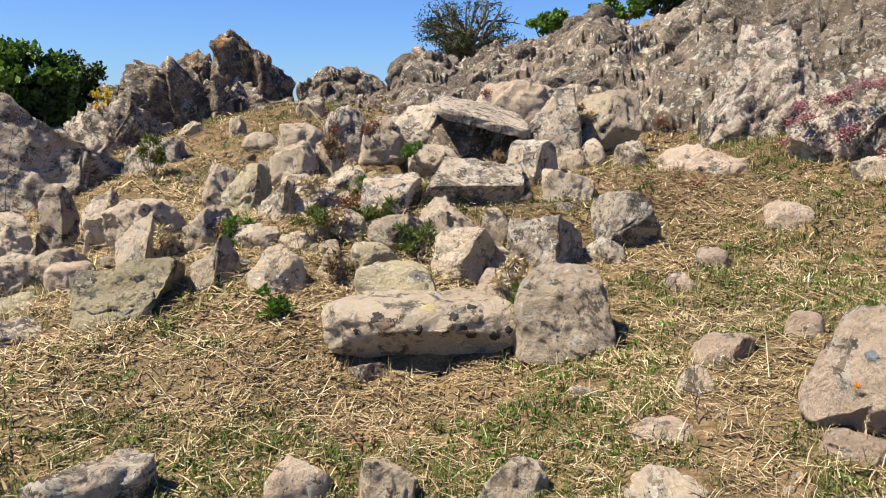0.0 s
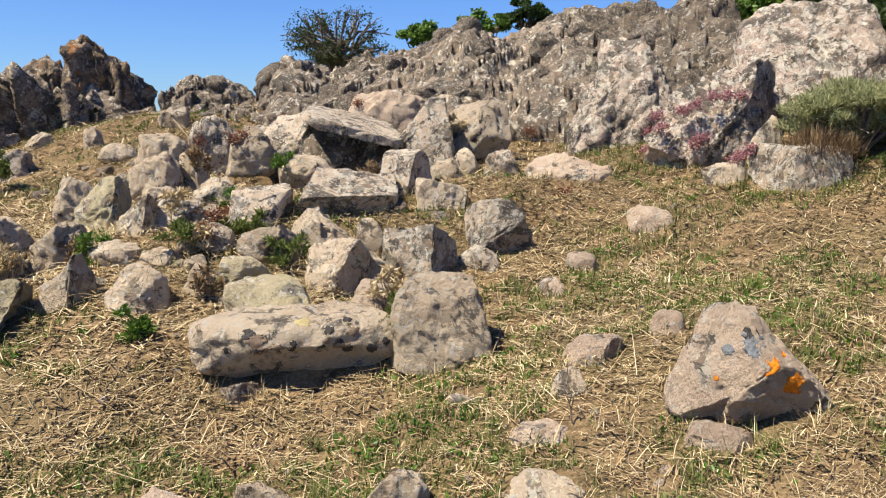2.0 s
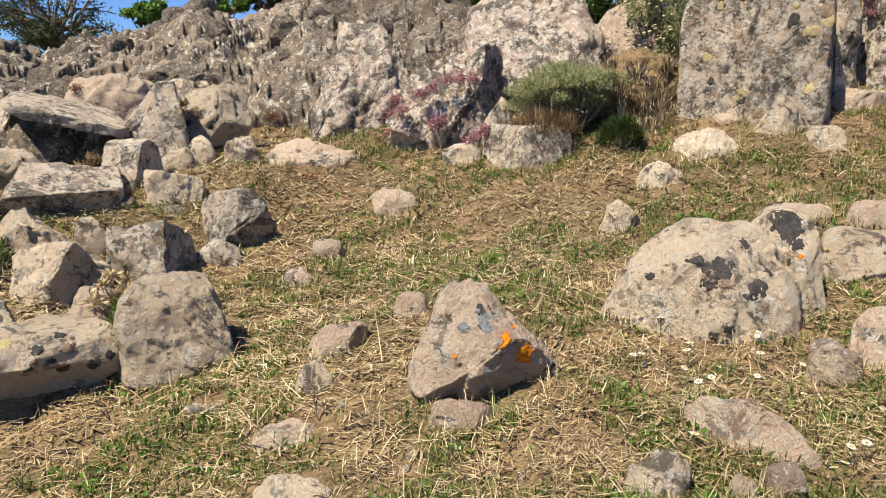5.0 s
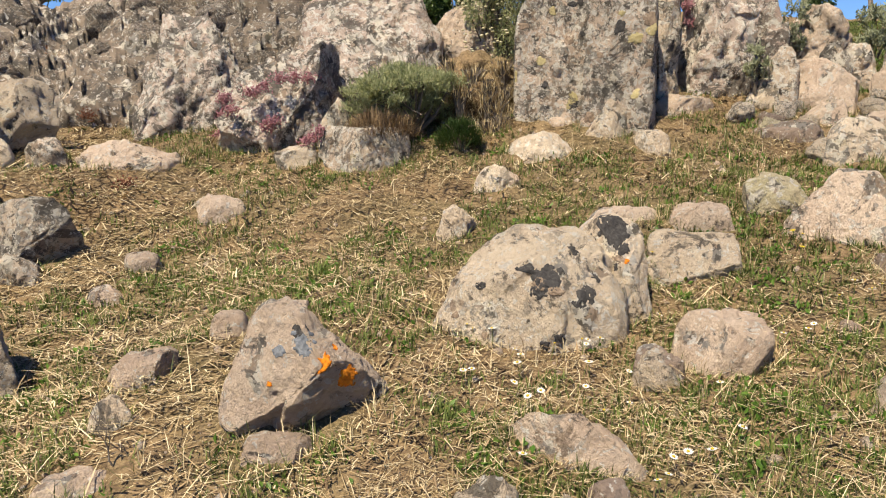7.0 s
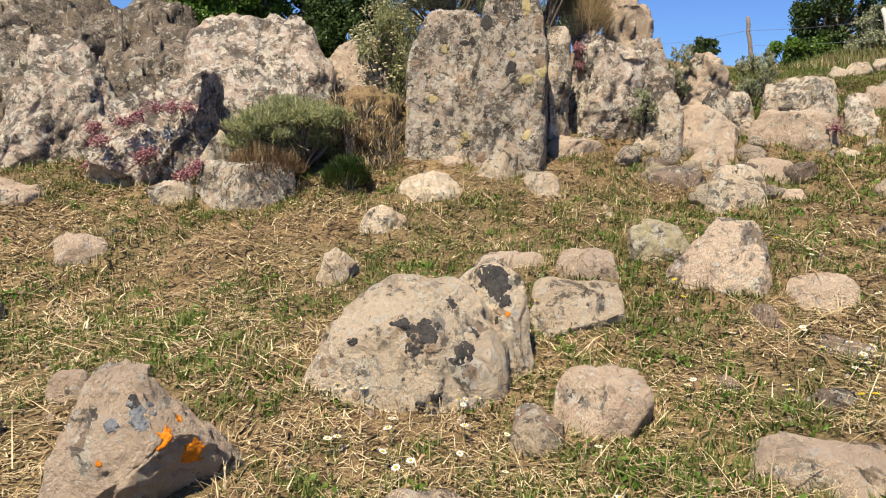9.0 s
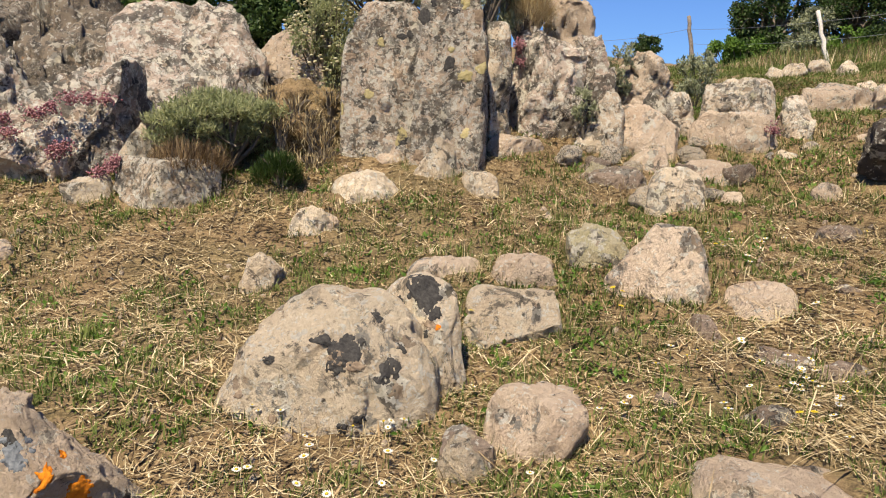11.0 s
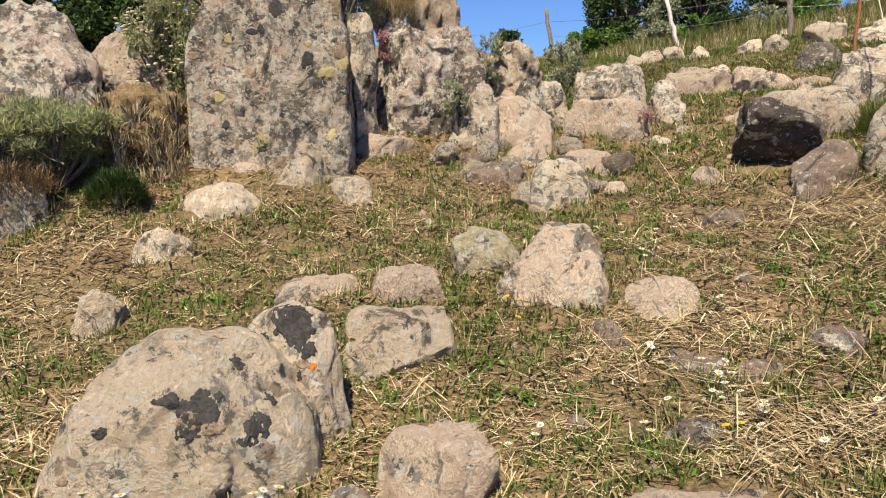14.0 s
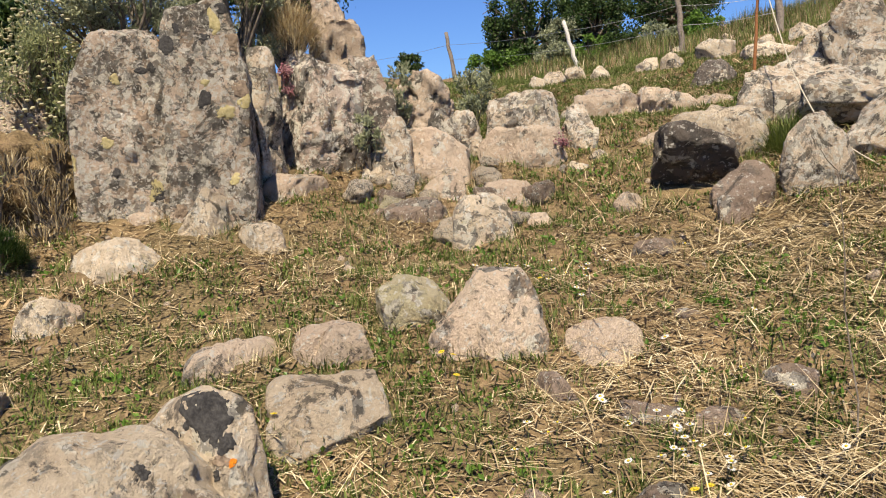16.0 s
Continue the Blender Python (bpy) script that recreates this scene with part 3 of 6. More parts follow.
rock("boulder", 0.892, 9.341, 1.462, 0.965, 0.456, 0.608, -5.5, 249, PINK_STONE, "boulder with a yellow-green lichen crust in dry turf", "", sub=5, rough=0.0233, box=0.12, cuts=9, keep=0.56, lump=0.65)
rock("boulder", 1.579, 9.323, 1.551, 0.502, 0.381, 0.488, -9.6, 256, STONE, "rough grey-beige boulder in a tumbled heap of stones", "stones of the tumbled heap", sub=4, rough=0.014, box=0.12, cuts=9, keep=0.56, lump=0.65)
rock("boulder", 2.187, 10.004, 1.852, 0.653, 0.493, 0.335, -12.3, 263, GREEN_STONE, "boulder with a yellow-green lichen crust in dry turf", "", sub=5, rough=0.0171, box=0.12, cuts=9, keep=0.56, lump=0.65)
rock("stone", 2.222, 6.455, 0.996, 0.783, 0.369, 0.391, -19.0, 270, PINK_STONE, "low pinkish rock shelf in the turf", "stones in the turf", sub=5, rough=0.0197, box=0.3, cuts=5, keep=0.56, lump=0.6, chip=0.016, crag=0.06)
rock("boulder", 0.378, 5.412, 0.702, 0.266, 0.202, 0.274, -4.0, 277, STONE, "rough grey-beige boulder in a tumbled heap of stones", "stones of the tumbled heap", sub=4, rough=0.0095, box=0.12, cuts=9, keep=0.56, lump=0.65)
rock("boulder", -0.730, 4.807, 0.536, 0.247, 0.187, 0.247, 8.6, 284, STONE, "rough grey-beige boulder in a tumbled heap of stones", "stones of the tumbled heap", sub=4, rough=0.0089, box=0.12, cuts=9, keep=0.56, lump=0.65)
rock("boulder", -1.071, 4.718, 0.415, 0.394, 0.297, 0.379, 12.8, 61, STONE, "rough grey-beige boulder in a tumbled heap of stones", "stones of the tumbled heap", sub=5, rough=0.0119, box=0.35, cuts=5, keep=0.56, lump=0.5)
rock("boulder", -1.499, 4.732, 0.363, 0.331, 0.250, 0.505, 17.6, 298, STONE, "rough grey-beige boulder in a tumbled heap of stones", "stones of the tumbled heap", sub=5, rough=0.0141, box=0.5, cuts=3, keep=0.56, lump=0.65, taper=0.6, lean=0.3, hew=[(-140, 30, 0.6), (-40, 10, 0.7)])
rock("boulder", -1.961, 4.569, 0.267, 0.687, 0.508, 0.466, 23.2, 90, GREEN_STONE, "boulder with a yellow-green lichen crust in dry turf", "", sub=6, rough=0.0177, box=0.7, cuts=2, keep=0.66, lump=0.35, hew=[(-118, 38, 0.52), (-20, -18, 0.6), (90, 60, 0.7)])
rock("stone_block", -2.102, 5.337, 0.525, 0.527, 0.395, 0.432, 21.5, 31, STONE, "angular hewn stone block with grey lichen in the stone heap", "stones of the tumbled heap", sub=5, rough=0.0145, box=0.8, cuts=2, keep=0.58, lump=0.3, chip=0.014, hew=[(-150, 22, 0.6), (-42, 0, 0.5), (90, 70, 0.62)], taper=0.9)
rock("boulder", -2.296, 5.693, 0.577, 0.596, 0.446, 0.405, 22.0, 319, STONE, "rough grey-beige boulder in a tumbled heap of stones", "stones of the tumbled heap", sub=5, rough=0.0159, box=0.12, cuts=9, keep=0.56, lump=0.65)
rock("boulder", -2.685, 5.859, 0.509, 0.320, 0.243, 0.544, 24.6, 326, STONE, "rough grey-beige boulder in a tumbled heap of stones", "stones of the tumbled heap", sub=5, rough=0.0149, box=0.12, cuts=9, keep=0.56, lump=0.65)
rock("boulder", -3.188, 6.100, 0.437, 0.337, 0.256, 0.622, 27.6, 333, STONE, "rough grey-beige boulder in a tumbled heap of stones", "stones of the tumbled heap", sub=4, rough=0.0164, box=0.12, cuts=4, keep=0.56, lump=0.65, hew=[(-130, 15, 0.65), (-30, 5, 0.55)])
rock("boulder", -2.704, 5.164, 0.420, 0.389, 0.294, 0.284, 27.6, 340, STONE, "rough grey-beige boulder in a tumbled heap of stones", "stones of the tumbled heap", sub=5, rough=0.0118, box=0.12, cuts=9, keep=0.56, lump=0.65)
rock("stone", -2.536, 5.012, 0.375, 0.359, 0.271, 0.278, 26.8, 347, PINK_STONE, "low flat pinkish stone half sunk in the turf", "stones in the turf", sub=5, rough=0.0112, box=0.3, cuts=5, keep=0.56, lump=0.6, chip=0.016)
rock("boulder", -2.988, 5.101, 0.356, 0.377, 0.285, 0.307, 30.4, 354, STONE, "rough grey-beige boulder in a tumbled heap of stones", "stones of the tumbled heap", sub=5, rough=0.0115, box=0.12, cuts=9, keep=0.56, lump=0.65)
rock("boulder", -2.616, 4.300, 0.136, 0.481, 0.360, 0.299, 31.3, 361, LICHEN_STONE, "boulder spotted with white and black lichen", "", sub=5, rough=0.0136, box=0.12, cuts=9, keep=0.56, lump=0.65)
rock("boulder", -2.781, 4.728, 0.273, 0.376, 0.283, 0.190, 30.5, 368, GREEN_STONE, "boulder with a yellow-green lichen crust in dry turf", "", sub=5, rough=0.0115, box=0.12, cuts=9, keep=0.56, lump=0.65)
rock("boulder", -1.713, 5.437, 0.612, 0.432, 0.245, 0.365, 17.5, 375, STONE, "rough grey-beige boulder in a tumbled heap of stones", "stones of the tumbled heap", sub=5, rough=0.0126, box=0.12, cuts=9, keep=0.56, lump=0.65)
rock("boulder", -1.330, 5.288, 0.611, 0.346, 0.261, 0.265, 14.1, 382, STONE, "rough grey-beige boulder in a tumbled heap of stones", "stones of the tumbled heap", sub=5, rough=0.0109, box=0.12, cuts=9, keep=0.56, lump=0.65)
rock("boulder", -1.051, 5.260, 0.645, 0.281, 0.213, 0.166, 11.3, 389, STONE, "rough grey-beige boulder in a tumbled heap of stones", "stones of the tumbled heap", sub=4, rough=0.0096, box=0.12, cuts=9, keep=0.56, lump=0.65)
rock("boulder", -0.455, 4.812, 0.570, 0.316, 0.180, 0.270, 5.4, 396, GREEN_STONE, "boulder with a yellow-green lichen crust in dry turf", "", sub=5, rough=0.0103, box=0.12, cuts=9, keep=0.56, lump=0.65)
rock("boulder", -3.459, 5.854, 0.358, 0.381, 0.288, 0.507, 30.6, 403, STONE, "rough grey-beige boulder in a tumbled heap of stones", "stones of the tumbled heap", sub=5, rough=0.0141, box=0.12, cuts=9, keep=0.56, lump=0.65)
rock("boulder", -3.396, 8.850, 0.779, 0.789, 0.593, 0.581, 21.0, 410, LICHEN_STONE, "boulder spotted with white and black lichen", "", sub=5, rough=0.0198, box=0.12, cuts=9, keep=0.56, lump=0.65)
rock("boulder", -1.871, 6.349, 0.762, 0.369, 0.280, 0.475, 16.4, 417, STONE, "rough grey-beige boulder in a tumbled heap of stones", "stones of the tumbled heap", sub=5, rough=0.0135, box=0.12, cuts=9, keep=0.56, lump=0.65)
rock("boulder", -0.737, 6.298, 1.012, 0.198, 0.151, 0.182, 6.7, 424, STONE, "rough grey-beige boulder in a tumbled heap of stones", "stones of the tumbled heap", sub=4, rough=0.008, box=0.12, cuts=9, keep=0.56, lump=0.65)
rock("boulder", -0.727, 5.459, 0.722, 0.347, 0.262, 0.220, 7.6, 431, LICHEN_STONE, "rough grey-beige boulder in a tumbled heap of stones", "stones of the tumbled heap", sub=5, rough=0.0109, box=0.12, cuts=9, keep=0.56, lump=0.65)
rock("boulder", 0.333, 5.058, 0.592, 0.242, 0.184, 0.242, -3.8, 438, STONE, "rough grey-beige boulder in a tumbled heap of stones", "stones of the tumbled heap", sub=4, rough=0.0088, box=0.12, cuts=9, keep=0.56, lump=0.65)
rock("boulder", -2.608, 9.592, 1.284, 0.238, 0.182, 0.337, 15.2, 445, STONE, "rough grey-beige boulder in a tumbled heap of stones", "stones of the tumbled heap", sub=4, rough=0.0107, box=0.12, cuts=9, keep=0.56, lump=0.65)
rock("boulder", -1.802, 10.289, 1.549, 0.397, 0.302, 0.356, 9.9, 452, STONE, "rough grey-beige boulder in a tumbled heap of stones", "stones of the tumbled heap", sub=4, rough=0.0119, box=0.12, cuts=9, keep=0.56, lump=0.65)
rock("boulder", -3.441, 10.223, 1.219, 0.397, 0.302, 0.320, 18.6, 459, STONE, "rough grey-beige boulder in a tumbled heap of stones", "stones of the tumbled heap", sub=4, rough=0.0119, box=0.12, cuts=9, keep=0.56, lump=0.65)
rock("boulder", -2.192, 8.998, 1.189, 0.420, 0.319, 0.237, 13.7, 466, STONE, "rough grey-beige boulder in a tumbled heap of stones", "stones of the tumbled heap", sub=4, rough=0.0124, box=0.12, cuts=9, keep=0.56, lump=0.65)
rock("boulder", -4.836, 8.747, 0.444, 2.582, 1.405, 1.271, 28.9, 100, LICHEN_STONE, "large grey rock freckled with black lichen", "", sub=6, rough=0.028, box=0.6, cuts=3, keep=0.6, lump=0.3, crag=0.03, hew=[(0, 42, 0.5), (-105, 14, 0.55), (-35, 0, 0.72), (180, 10, 0.85)])
rock("boulder", -5.828, 9.609, 0.151, 1.852, 0.862, 2.012, 31.2, 480, LICHEN_STONE, "tall grey rock half hidden under ivy", "", sub=6, rough=0.028, box=0.7, cuts=9, keep=0.56, lump=0.65, crag=0.12, hew=[(-100, 12, 0.6)])
rock("rock_outcrop", -4.85, 10.9, 0.30, 1.75, 0.95, 1.40, 24.4, 487, CRAG_STONE, "pale craggy rock outcrop covered in grey and black lichen", "", sub=5, rough=0.0207, box=0.6, cuts=9, keep=0.56, lump=0.65, chip=0.02, crag=0.08, strata=0.12)
rock("rock_outcrop", -4.375, 13.078, 0.996, 1.715, 0.963, 1.534, 18.5, 203, RUST_STONE, "jagged orange-stained rock crag against the sky", "crags of the skyline ridge", sub=6, rough=0.028, box=0.8, cuts=5, keep=0.56, lump=0.4, chip=0.02, taper=0.8, crag=0.08, strata=0.15, roll=0, hew=[(-100, 10, 0.75), (90, 70, 0.8)])
rock("rock_outcrop", -3.054, 12.549, 1.007, 1.305, 0.857, 1.678, 13.7, 204, RUST_STONE, "dark pointed rock crag against the sky", "crags of the skyline ridge", sub=6, rough=0.028, box=0.7, cuts=5, keep=0.56, lump=0.4, chip=0.02, taper=0.8, crag=0.08, strata=0.16)
rock("rock_outcrop", -3.627, 12.002, 1.008, 3.346, 0.939, 0.999, 16.8, 205, RIDGE_STONE, "jagged dark rock ridge with weathered crags on the skyline", "crags of the skyline ridge", sub=6, rough=0.028, box=0.6, cuts=9, keep=0.56, lump=0.65, chip=0.02, crag=0.08, strata=0.22)
rock("rock_outcrop", -2.188, 12.127, 1.572, 0.327, 0.250, 0.624, 10.2, 515, RIDGE_STONE, "jagged dark rock ridge with weathered crags on the skyline", "crags of the skyline ridge", sub=5, rough=0.0165, box=0.12, cuts=9, keep=0.56, lump=0.65, chip=0.02, crag=0.13)
rock("rock_outcrop", 3.247, 7.667, 0.910, 1.463, 0.944, 1.587, -22.1, 301, CRAG_STONE, "pale craggy rock outcrop covered in grey and black lichen", "", sub=6, rough=0.028, box=0.3, cuts=9, keep=0.56, lump=0.65, chip=0.02, taper=0.6, lean=0.1, crag=0.07, strata=0.03, hew=[(-120, 42, 0.6)])
rock("rock_outcrop", 3.514, 6.360, 1.076, 1.143, 0.638, 1.110, -28.2, 303, CRAG_STONE, "pale craggy rock outcrop covered in grey and black lichen", "", sub=6, rough=0.0269, box=0.5, cuts=9, keep=0.56, lump=0.65, chip=0.02, taper=0.9, crag=0.06, strata=0.03, hew=[(-115, 40, 0.6)])
rock("rock_outcrop", 4.678, 6.689, 1.435, 1.562, 1.003, 1.397, -34.5, 305, CRAG_STONE, "pale craggy rock outcrop covered in grey and black lichen", "", sub=6, rough=0.028, box=0.45, cuts=7, keep=0.56, lump=0.5, chip=0.02, taper=0.7, crag=0.05, strata=0, hew=[(-105, 42, 0.62), (-60, 10, 0.8)])
rock("earth_bank", 4.953, 5.442, 1.302, 0.931, 0.774, 0.781, -42.0, 543, TURF, "crumbling earthy bank with dry grass between the rocks", "", sub=6, rough=0.0226, box=0.1, cuts=9, keep=0.56, lump=0.65, chip=0.02, taper=0.6, crag=0.1)
rock("rock_outcrop", 5.547, 6.198, 1.897, 0.954, 0.537, 0.776, -41.5, 550, PINK_STONE, "pale craggy rock outcrop covered in grey and black lichen", "", sub=6, rough=0.0231, box=0.12, cuts=9, keep=0.56, lump=0.65, chip=0.02, crag=0.08)
rock("stone", 3.635, 5.246, 1.116, 0.749, 0.490, 0.400, -34.1, 557, LICHEN_STONE, "squarish pale rock at the foot of the crag", "stones of the tumbled heap", sub=5, rough=0.019, box=0.75, cuts=5, keep=0.58, lump=0.3, chip=0.012)
rock("stone", 3.280, 5.674, 1.059, 0.371, 0.281, 0.336, -29.2, 564, STONE, "weathered grey-beige field stone with pale lichen, lying in dry grass", "stones in the turf", sub=5, rough=0.0114, box=0.12, cuts=9, keep=0.56, lump=0.65)
rock("stone", 3.702, 5.845, 1.281, 0.284, 0.216, 0.472, -31.7, 571, STONE, "weathered grey-beige field stone with pale lichen, lying in dry grass", "stones in the turf", sub=4, rough=0.0134, box=0.12, cuts=9, keep=0.56, lump=0.65, taper=0.6)
rock("stone", 4.018, 5.460, 1.324, 0.352, 0.267, 0.336, -35.8, 578, STONE, "weathered grey-beige field stone with pale lichen, lying in dry grass", "stones in the turf", sub=4, rough=0.011, box=0.12, cuts=9, keep=0.56, lump=0.65)
rock("stone", 4.993, 5.367, 1.595, 0.225, 0.172, 0.602, -42.6, 585, PINK_STONE, "weathered grey-beige field stone with pale lichen, lying in dry grass", "stones in the turf", sub=4, rough=0.016, box=0.12, cuts=9, keep=0.56, lump=0.65)
MONO = rock("standing_stone", 5.356, 4.87, 1.214, 0.68, 0.72, 1.56, -50.0, 402, SLAB_STONE, "tall cracked standing rock slab with grey and orange lichen", "stones of the tumbled heap", sub=6, rough=0.018, box=0.85, cuts=1, keep=0.8, lump=0.35, chip=0.012, taper=0.86, lean=0.02, hew=[(0, 0, 0.92), (-90, 4, 0.88), (160, 55, 0.9), (120, 70, 0.8)])
MONO2 = rock("standing_stone", 5.60, 4.285, 1.25, 0.58, 0.74, 1.66, -62.0, 405, SLAB_STONE, "tall standing rock slab with ochre lichen on its shaded flank", "stones of the tumbled heap", sub=6, rough=0.02, box=0.85, cuts=1, keep=0.8, lump=0.35, chip=0.012, taper=0.86, lean=-0.05, hew=[(180, 0, 0.92), (-90, 4, 0.88), (8, 4, 0.9), (20, 50, 0.97)])
rock("boulder", 6.133, 4.304, 1.554, 0.241, 0.490, 1.146, -53.6, 606, LICHEN_STONE, "boulder spotted with white and black lichen", "", sub=5, rough=0.0269, box=0.8, cuts=9, keep=0.56, lump=0.65)
rock("rock_outcrop", 6.552, 4.098, 1.636, 0.714, 0.467, 1.095, -57.6, 411, CRAG_STONE, "pale craggy rock outcrop covered in grey and black lichen", "", sub=6, rough=0.0259, box=0.6, cuts=10, keep=0.56, lump=0.5, chip=0.03, taper=0.8, crag=0.035, strata=0)
rock("rock_outcrop", 7.100, 3.973, 1.632, 0.571, 0.323, 1.088, -61.1, 412, CRAG_STONE, "pale craggy rock outcrop covered in grey and black lichen", "", sub=6, rough=0.0258, box=0.6, cuts=10, keep=0.56, lump=0.5, chip=0.03, taper=0.7, crag=0.035, strata=0)
rock("rock_outcrop", 7.245, 4.337, 1.889, 0.537, 0.305, 1.337, -59.0, 627, PINK_STONE, "orange-stained rock knob above the standing slab", "", sub=6, rough=0.028, box=0.12, cuts=10, keep=0.56, lump=0.5, chip=0.03, crag=0.035, strata=0)
rock("rock_outcrop", 7.661, 3.717, 1.942, 0.581, 0.329, 0.614, -65.3, 634, PINK_STONE, "pale craggy rock outcrop covered in grey and black lichen", "", sub=6, rough=0.0163, box=0.5, cuts=9, keep=0.56, lump=0.65, chip=0.02, crag=0.1)
rock("stone", 5.197, 4.171, 1.252, 0.426, 0.320, 0.462, -48.5, 641, STONE, "weathered grey-beige field stone with pale lichen, lying in dry grass", "stones in the turf", sub=5, rough=0.0132, box=0.5, cuts=9, keep=0.56, lump=0.65, taper=0.7)
rock("stone", 4.563, 4.268, 1.134, 0.582, 0.327, 0.338, -42.3, 648, STONE, "weathered grey-beige field stone with pale lichen, lying in dry grass", "stones in the turf", sub=5, rough=0.0156, box=0.12, cuts=9, keep=0.56, lump=0.65)
rock("stone", 5.181, 3.687, 1.263, 0.286, 0.217, 0.241, -52.8, 655, STONE, "weathered grey-beige field stone with pale lichen, lying in dry grass", "stones in the turf", sub=5, rough=0.0097, box=0.12, cuts=9, keep=0.56, lump=0.65)
rock("stone", 6.039, 4.005, 1.467, 0.513, 0.384, 0.304, -55.6, 662, PINK_STONE, "low flat pinkish stone half sunk in the turf", "stones in the turf", sub=5, rough=0.0143, box=0.3, cuts=5, keep=0.56, lump=0.6, chip=0.016)
rock("stone", 5.994, 3.119, 1.372, 0.604, 0.285, 0.203, -63.6, 669, BROWN_STONE, "brown flat stone sunk in trodden earth", "stones in the turf", sub=5, rough=0.0161, box=0.3, cuts=5, keep=0.56, lump=0.6, chip=0.016)
rock("stone", 3.997, 4.119, 1.011, 0.318, 0.210, 0.259, -37.9, 676, STONE, "weathered grey-beige field stone with pale lichen, lying in dry grass", "stones in the turf", sub=5, rough=0.0104, box=0.12, cuts=9, keep=0.56, lump=0.65)
rock("stone", 5.159, 4.644, 1.372, 0.405, 0.305, 0.225, -44.4, 683, PINK_STONE, "low flat pinkish stone half sunk in the turf", "stones in the turf", sub=5, rough=0.0121, box=0.3, cuts=5, keep=0.56, lump=0.6, chip=0.016)
rock("stone", 6.859, 3.298, 1.636, 0.646, 0.482, 0.439, -65.7, 690, PINK_STONE, "rounded pinkish boulder in a ruined stone wall", "stones in the turf", sub=5, rough=0.0169, box=0.4, cuts=5, keep=0.68, lump=0.4, chip=0.016)
rock("stone", 6.521, 3.568, 1.643, 0.299, 0.227, 0.280, -61.9, 697, STONE, "weathered grey-beige field stone with pale lichen, lying in dry grass", "stones in the turf", sub=4, rough=0.01, box=0.12, cuts=9, keep=0.56, lump=0.65)
rock("boulder", 6.570, 3.441, 1.607, 0.284, 0.216, 0.562, -63.2, 704, LICHEN_STONE, "boulder spotted with white and black lichen", "", sub=4, rough=0.0152, box=0.12, cuts=9, keep=0.56, lump=0.65, taper=0.6)
rock("boulder", 7.121, 3.294, 1.753, 0.287, 0.218, 0.476, -66.8, 711, LICHEN_STONE, "boulder spotted with white and black lichen", "", sub=4, rough=0.0135, box=0.12, cuts=9, keep=0.56, lump=0.65)
rock("boulder", 7.278, 3.152, 1.780, 0.277, 0.210, 0.434, -68.5, 718, LICHEN_STONE, "boulder spotted with white and black lichen", "", sub=5, rough=0.0127, box=0.12, cuts=9, keep=0.56, lump=0.65)
rock("boulder", 7.533, 2.730, 1.904, 0.611, 0.458, 0.420, -72.9, 725, LICHEN_STONE, "dark lichened capstone lying on a boulder", "", sub=5, rough=0.0162, box=0.7, cuts=5, keep=0.66, lump=0.4)
rock("boulder", 7.417, 2.693, 1.525, 0.734, 0.547, 0.516, -72.9, 732, PINK_STONE, "boulder with orange-brown crust beside the path", "", sub=5, rough=0.0187, box=0.45, cuts=5, keep=0.7, lump=0.4)
rock("boulder", 7.698, 2.326, 1.667, 0.363, 0.275, 0.530, -76.8, 739, LICHEN_STONE, "boulder spotted with white and black lichen", "", sub=5, rough=0.0146, box=0.6, cuts=9, keep=0.56, lump=0.65, taper=0.8)
rock("stone", 7.469, 2.082, 1.585, 0.220, 0.168, 0.238, -78.5, 746, STONE, "weathered grey-beige field stone with pale lichen, lying in dry grass", "stones in the turf", sub=4, rough=0.0088, box=0.12, cuts=9, keep=0.56, lump=0.65)
rock("stone", 7.299, 2.209, 1.579, 0.226, 0.172, 0.165, -77.0, 753, STONE, "weathered grey-beige field stone with pale lichen, lying in dry grass", "stones in the turf", sub=4, rough=0.0085, box=0.12, cuts=9, keep=0.56, lump=0.65)
rock("stone", 9.760, 2.512, 1.883, 1.045, 0.587, 0.560, -78.8, 760, PINK_STONE, "low pink rock ledge beside the path", "stones in the turf", sub=5, rough=0.0249, box=0.4, cuts=5, keep=0.56, lump=0.6, chip=0.016, crag=0.06)
rock("stone", 9.641, 1.808, 1.963, 0.701, 0.462, 0.471, -83.4, 767, PINK_STONE, "low flat pinkish stone half sunk in the turf", "stones in the turf", sub=5, rough=0.018, box=0.3, cuts=5, keep=0.56, lump=0.6, chip=0.016, crag=0.06)
rock("stone", 9.672, 1.368, 2.040, 0.449, 0.340, 0.271, -86.5, 774, PINK_STONE, "low flat pinkish stone half sunk in the turf", "stones in the turf", sub=5, rough=0.013, box=0.3, cuts=5, keep=0.56, lump=0.6, chip=0.016)
rock("stone", 7.853, 1.776, 1.711, 0.262, 0.199, 0.246, -81.9, 781, PINK_STONE, "weathered grey-beige field stone with pale lichen, lying in dry grass", "stones in the turf", sub=4, rough=0.0092, box=0.12, cuts=9, keep=0.56, lump=0.65)
rock("boulder", 6.830, 1.320, 1.53, 0.585, 0.489, 0.44, -85.2, 501, BLACK_STONE, "blackish basalt boulder beside the grassy path", "", sub=5, rough=0.0157, box=0.3, cuts=6, keep=0.78, lump=0.9, hew=[(-90, -38, 0.6), (90, 70, 0.7)])
rock("stone", 7.567, 1.216, 1.621, 0.706, 0.525, 0.458, -86.7, 795, STONE, "brown flat stone sunk in trodden earth", "stones in the turf", sub=5, rough=0.0181, box=0.6, cuts=5, keep=0.56, lump=0.6, chip=0.016)
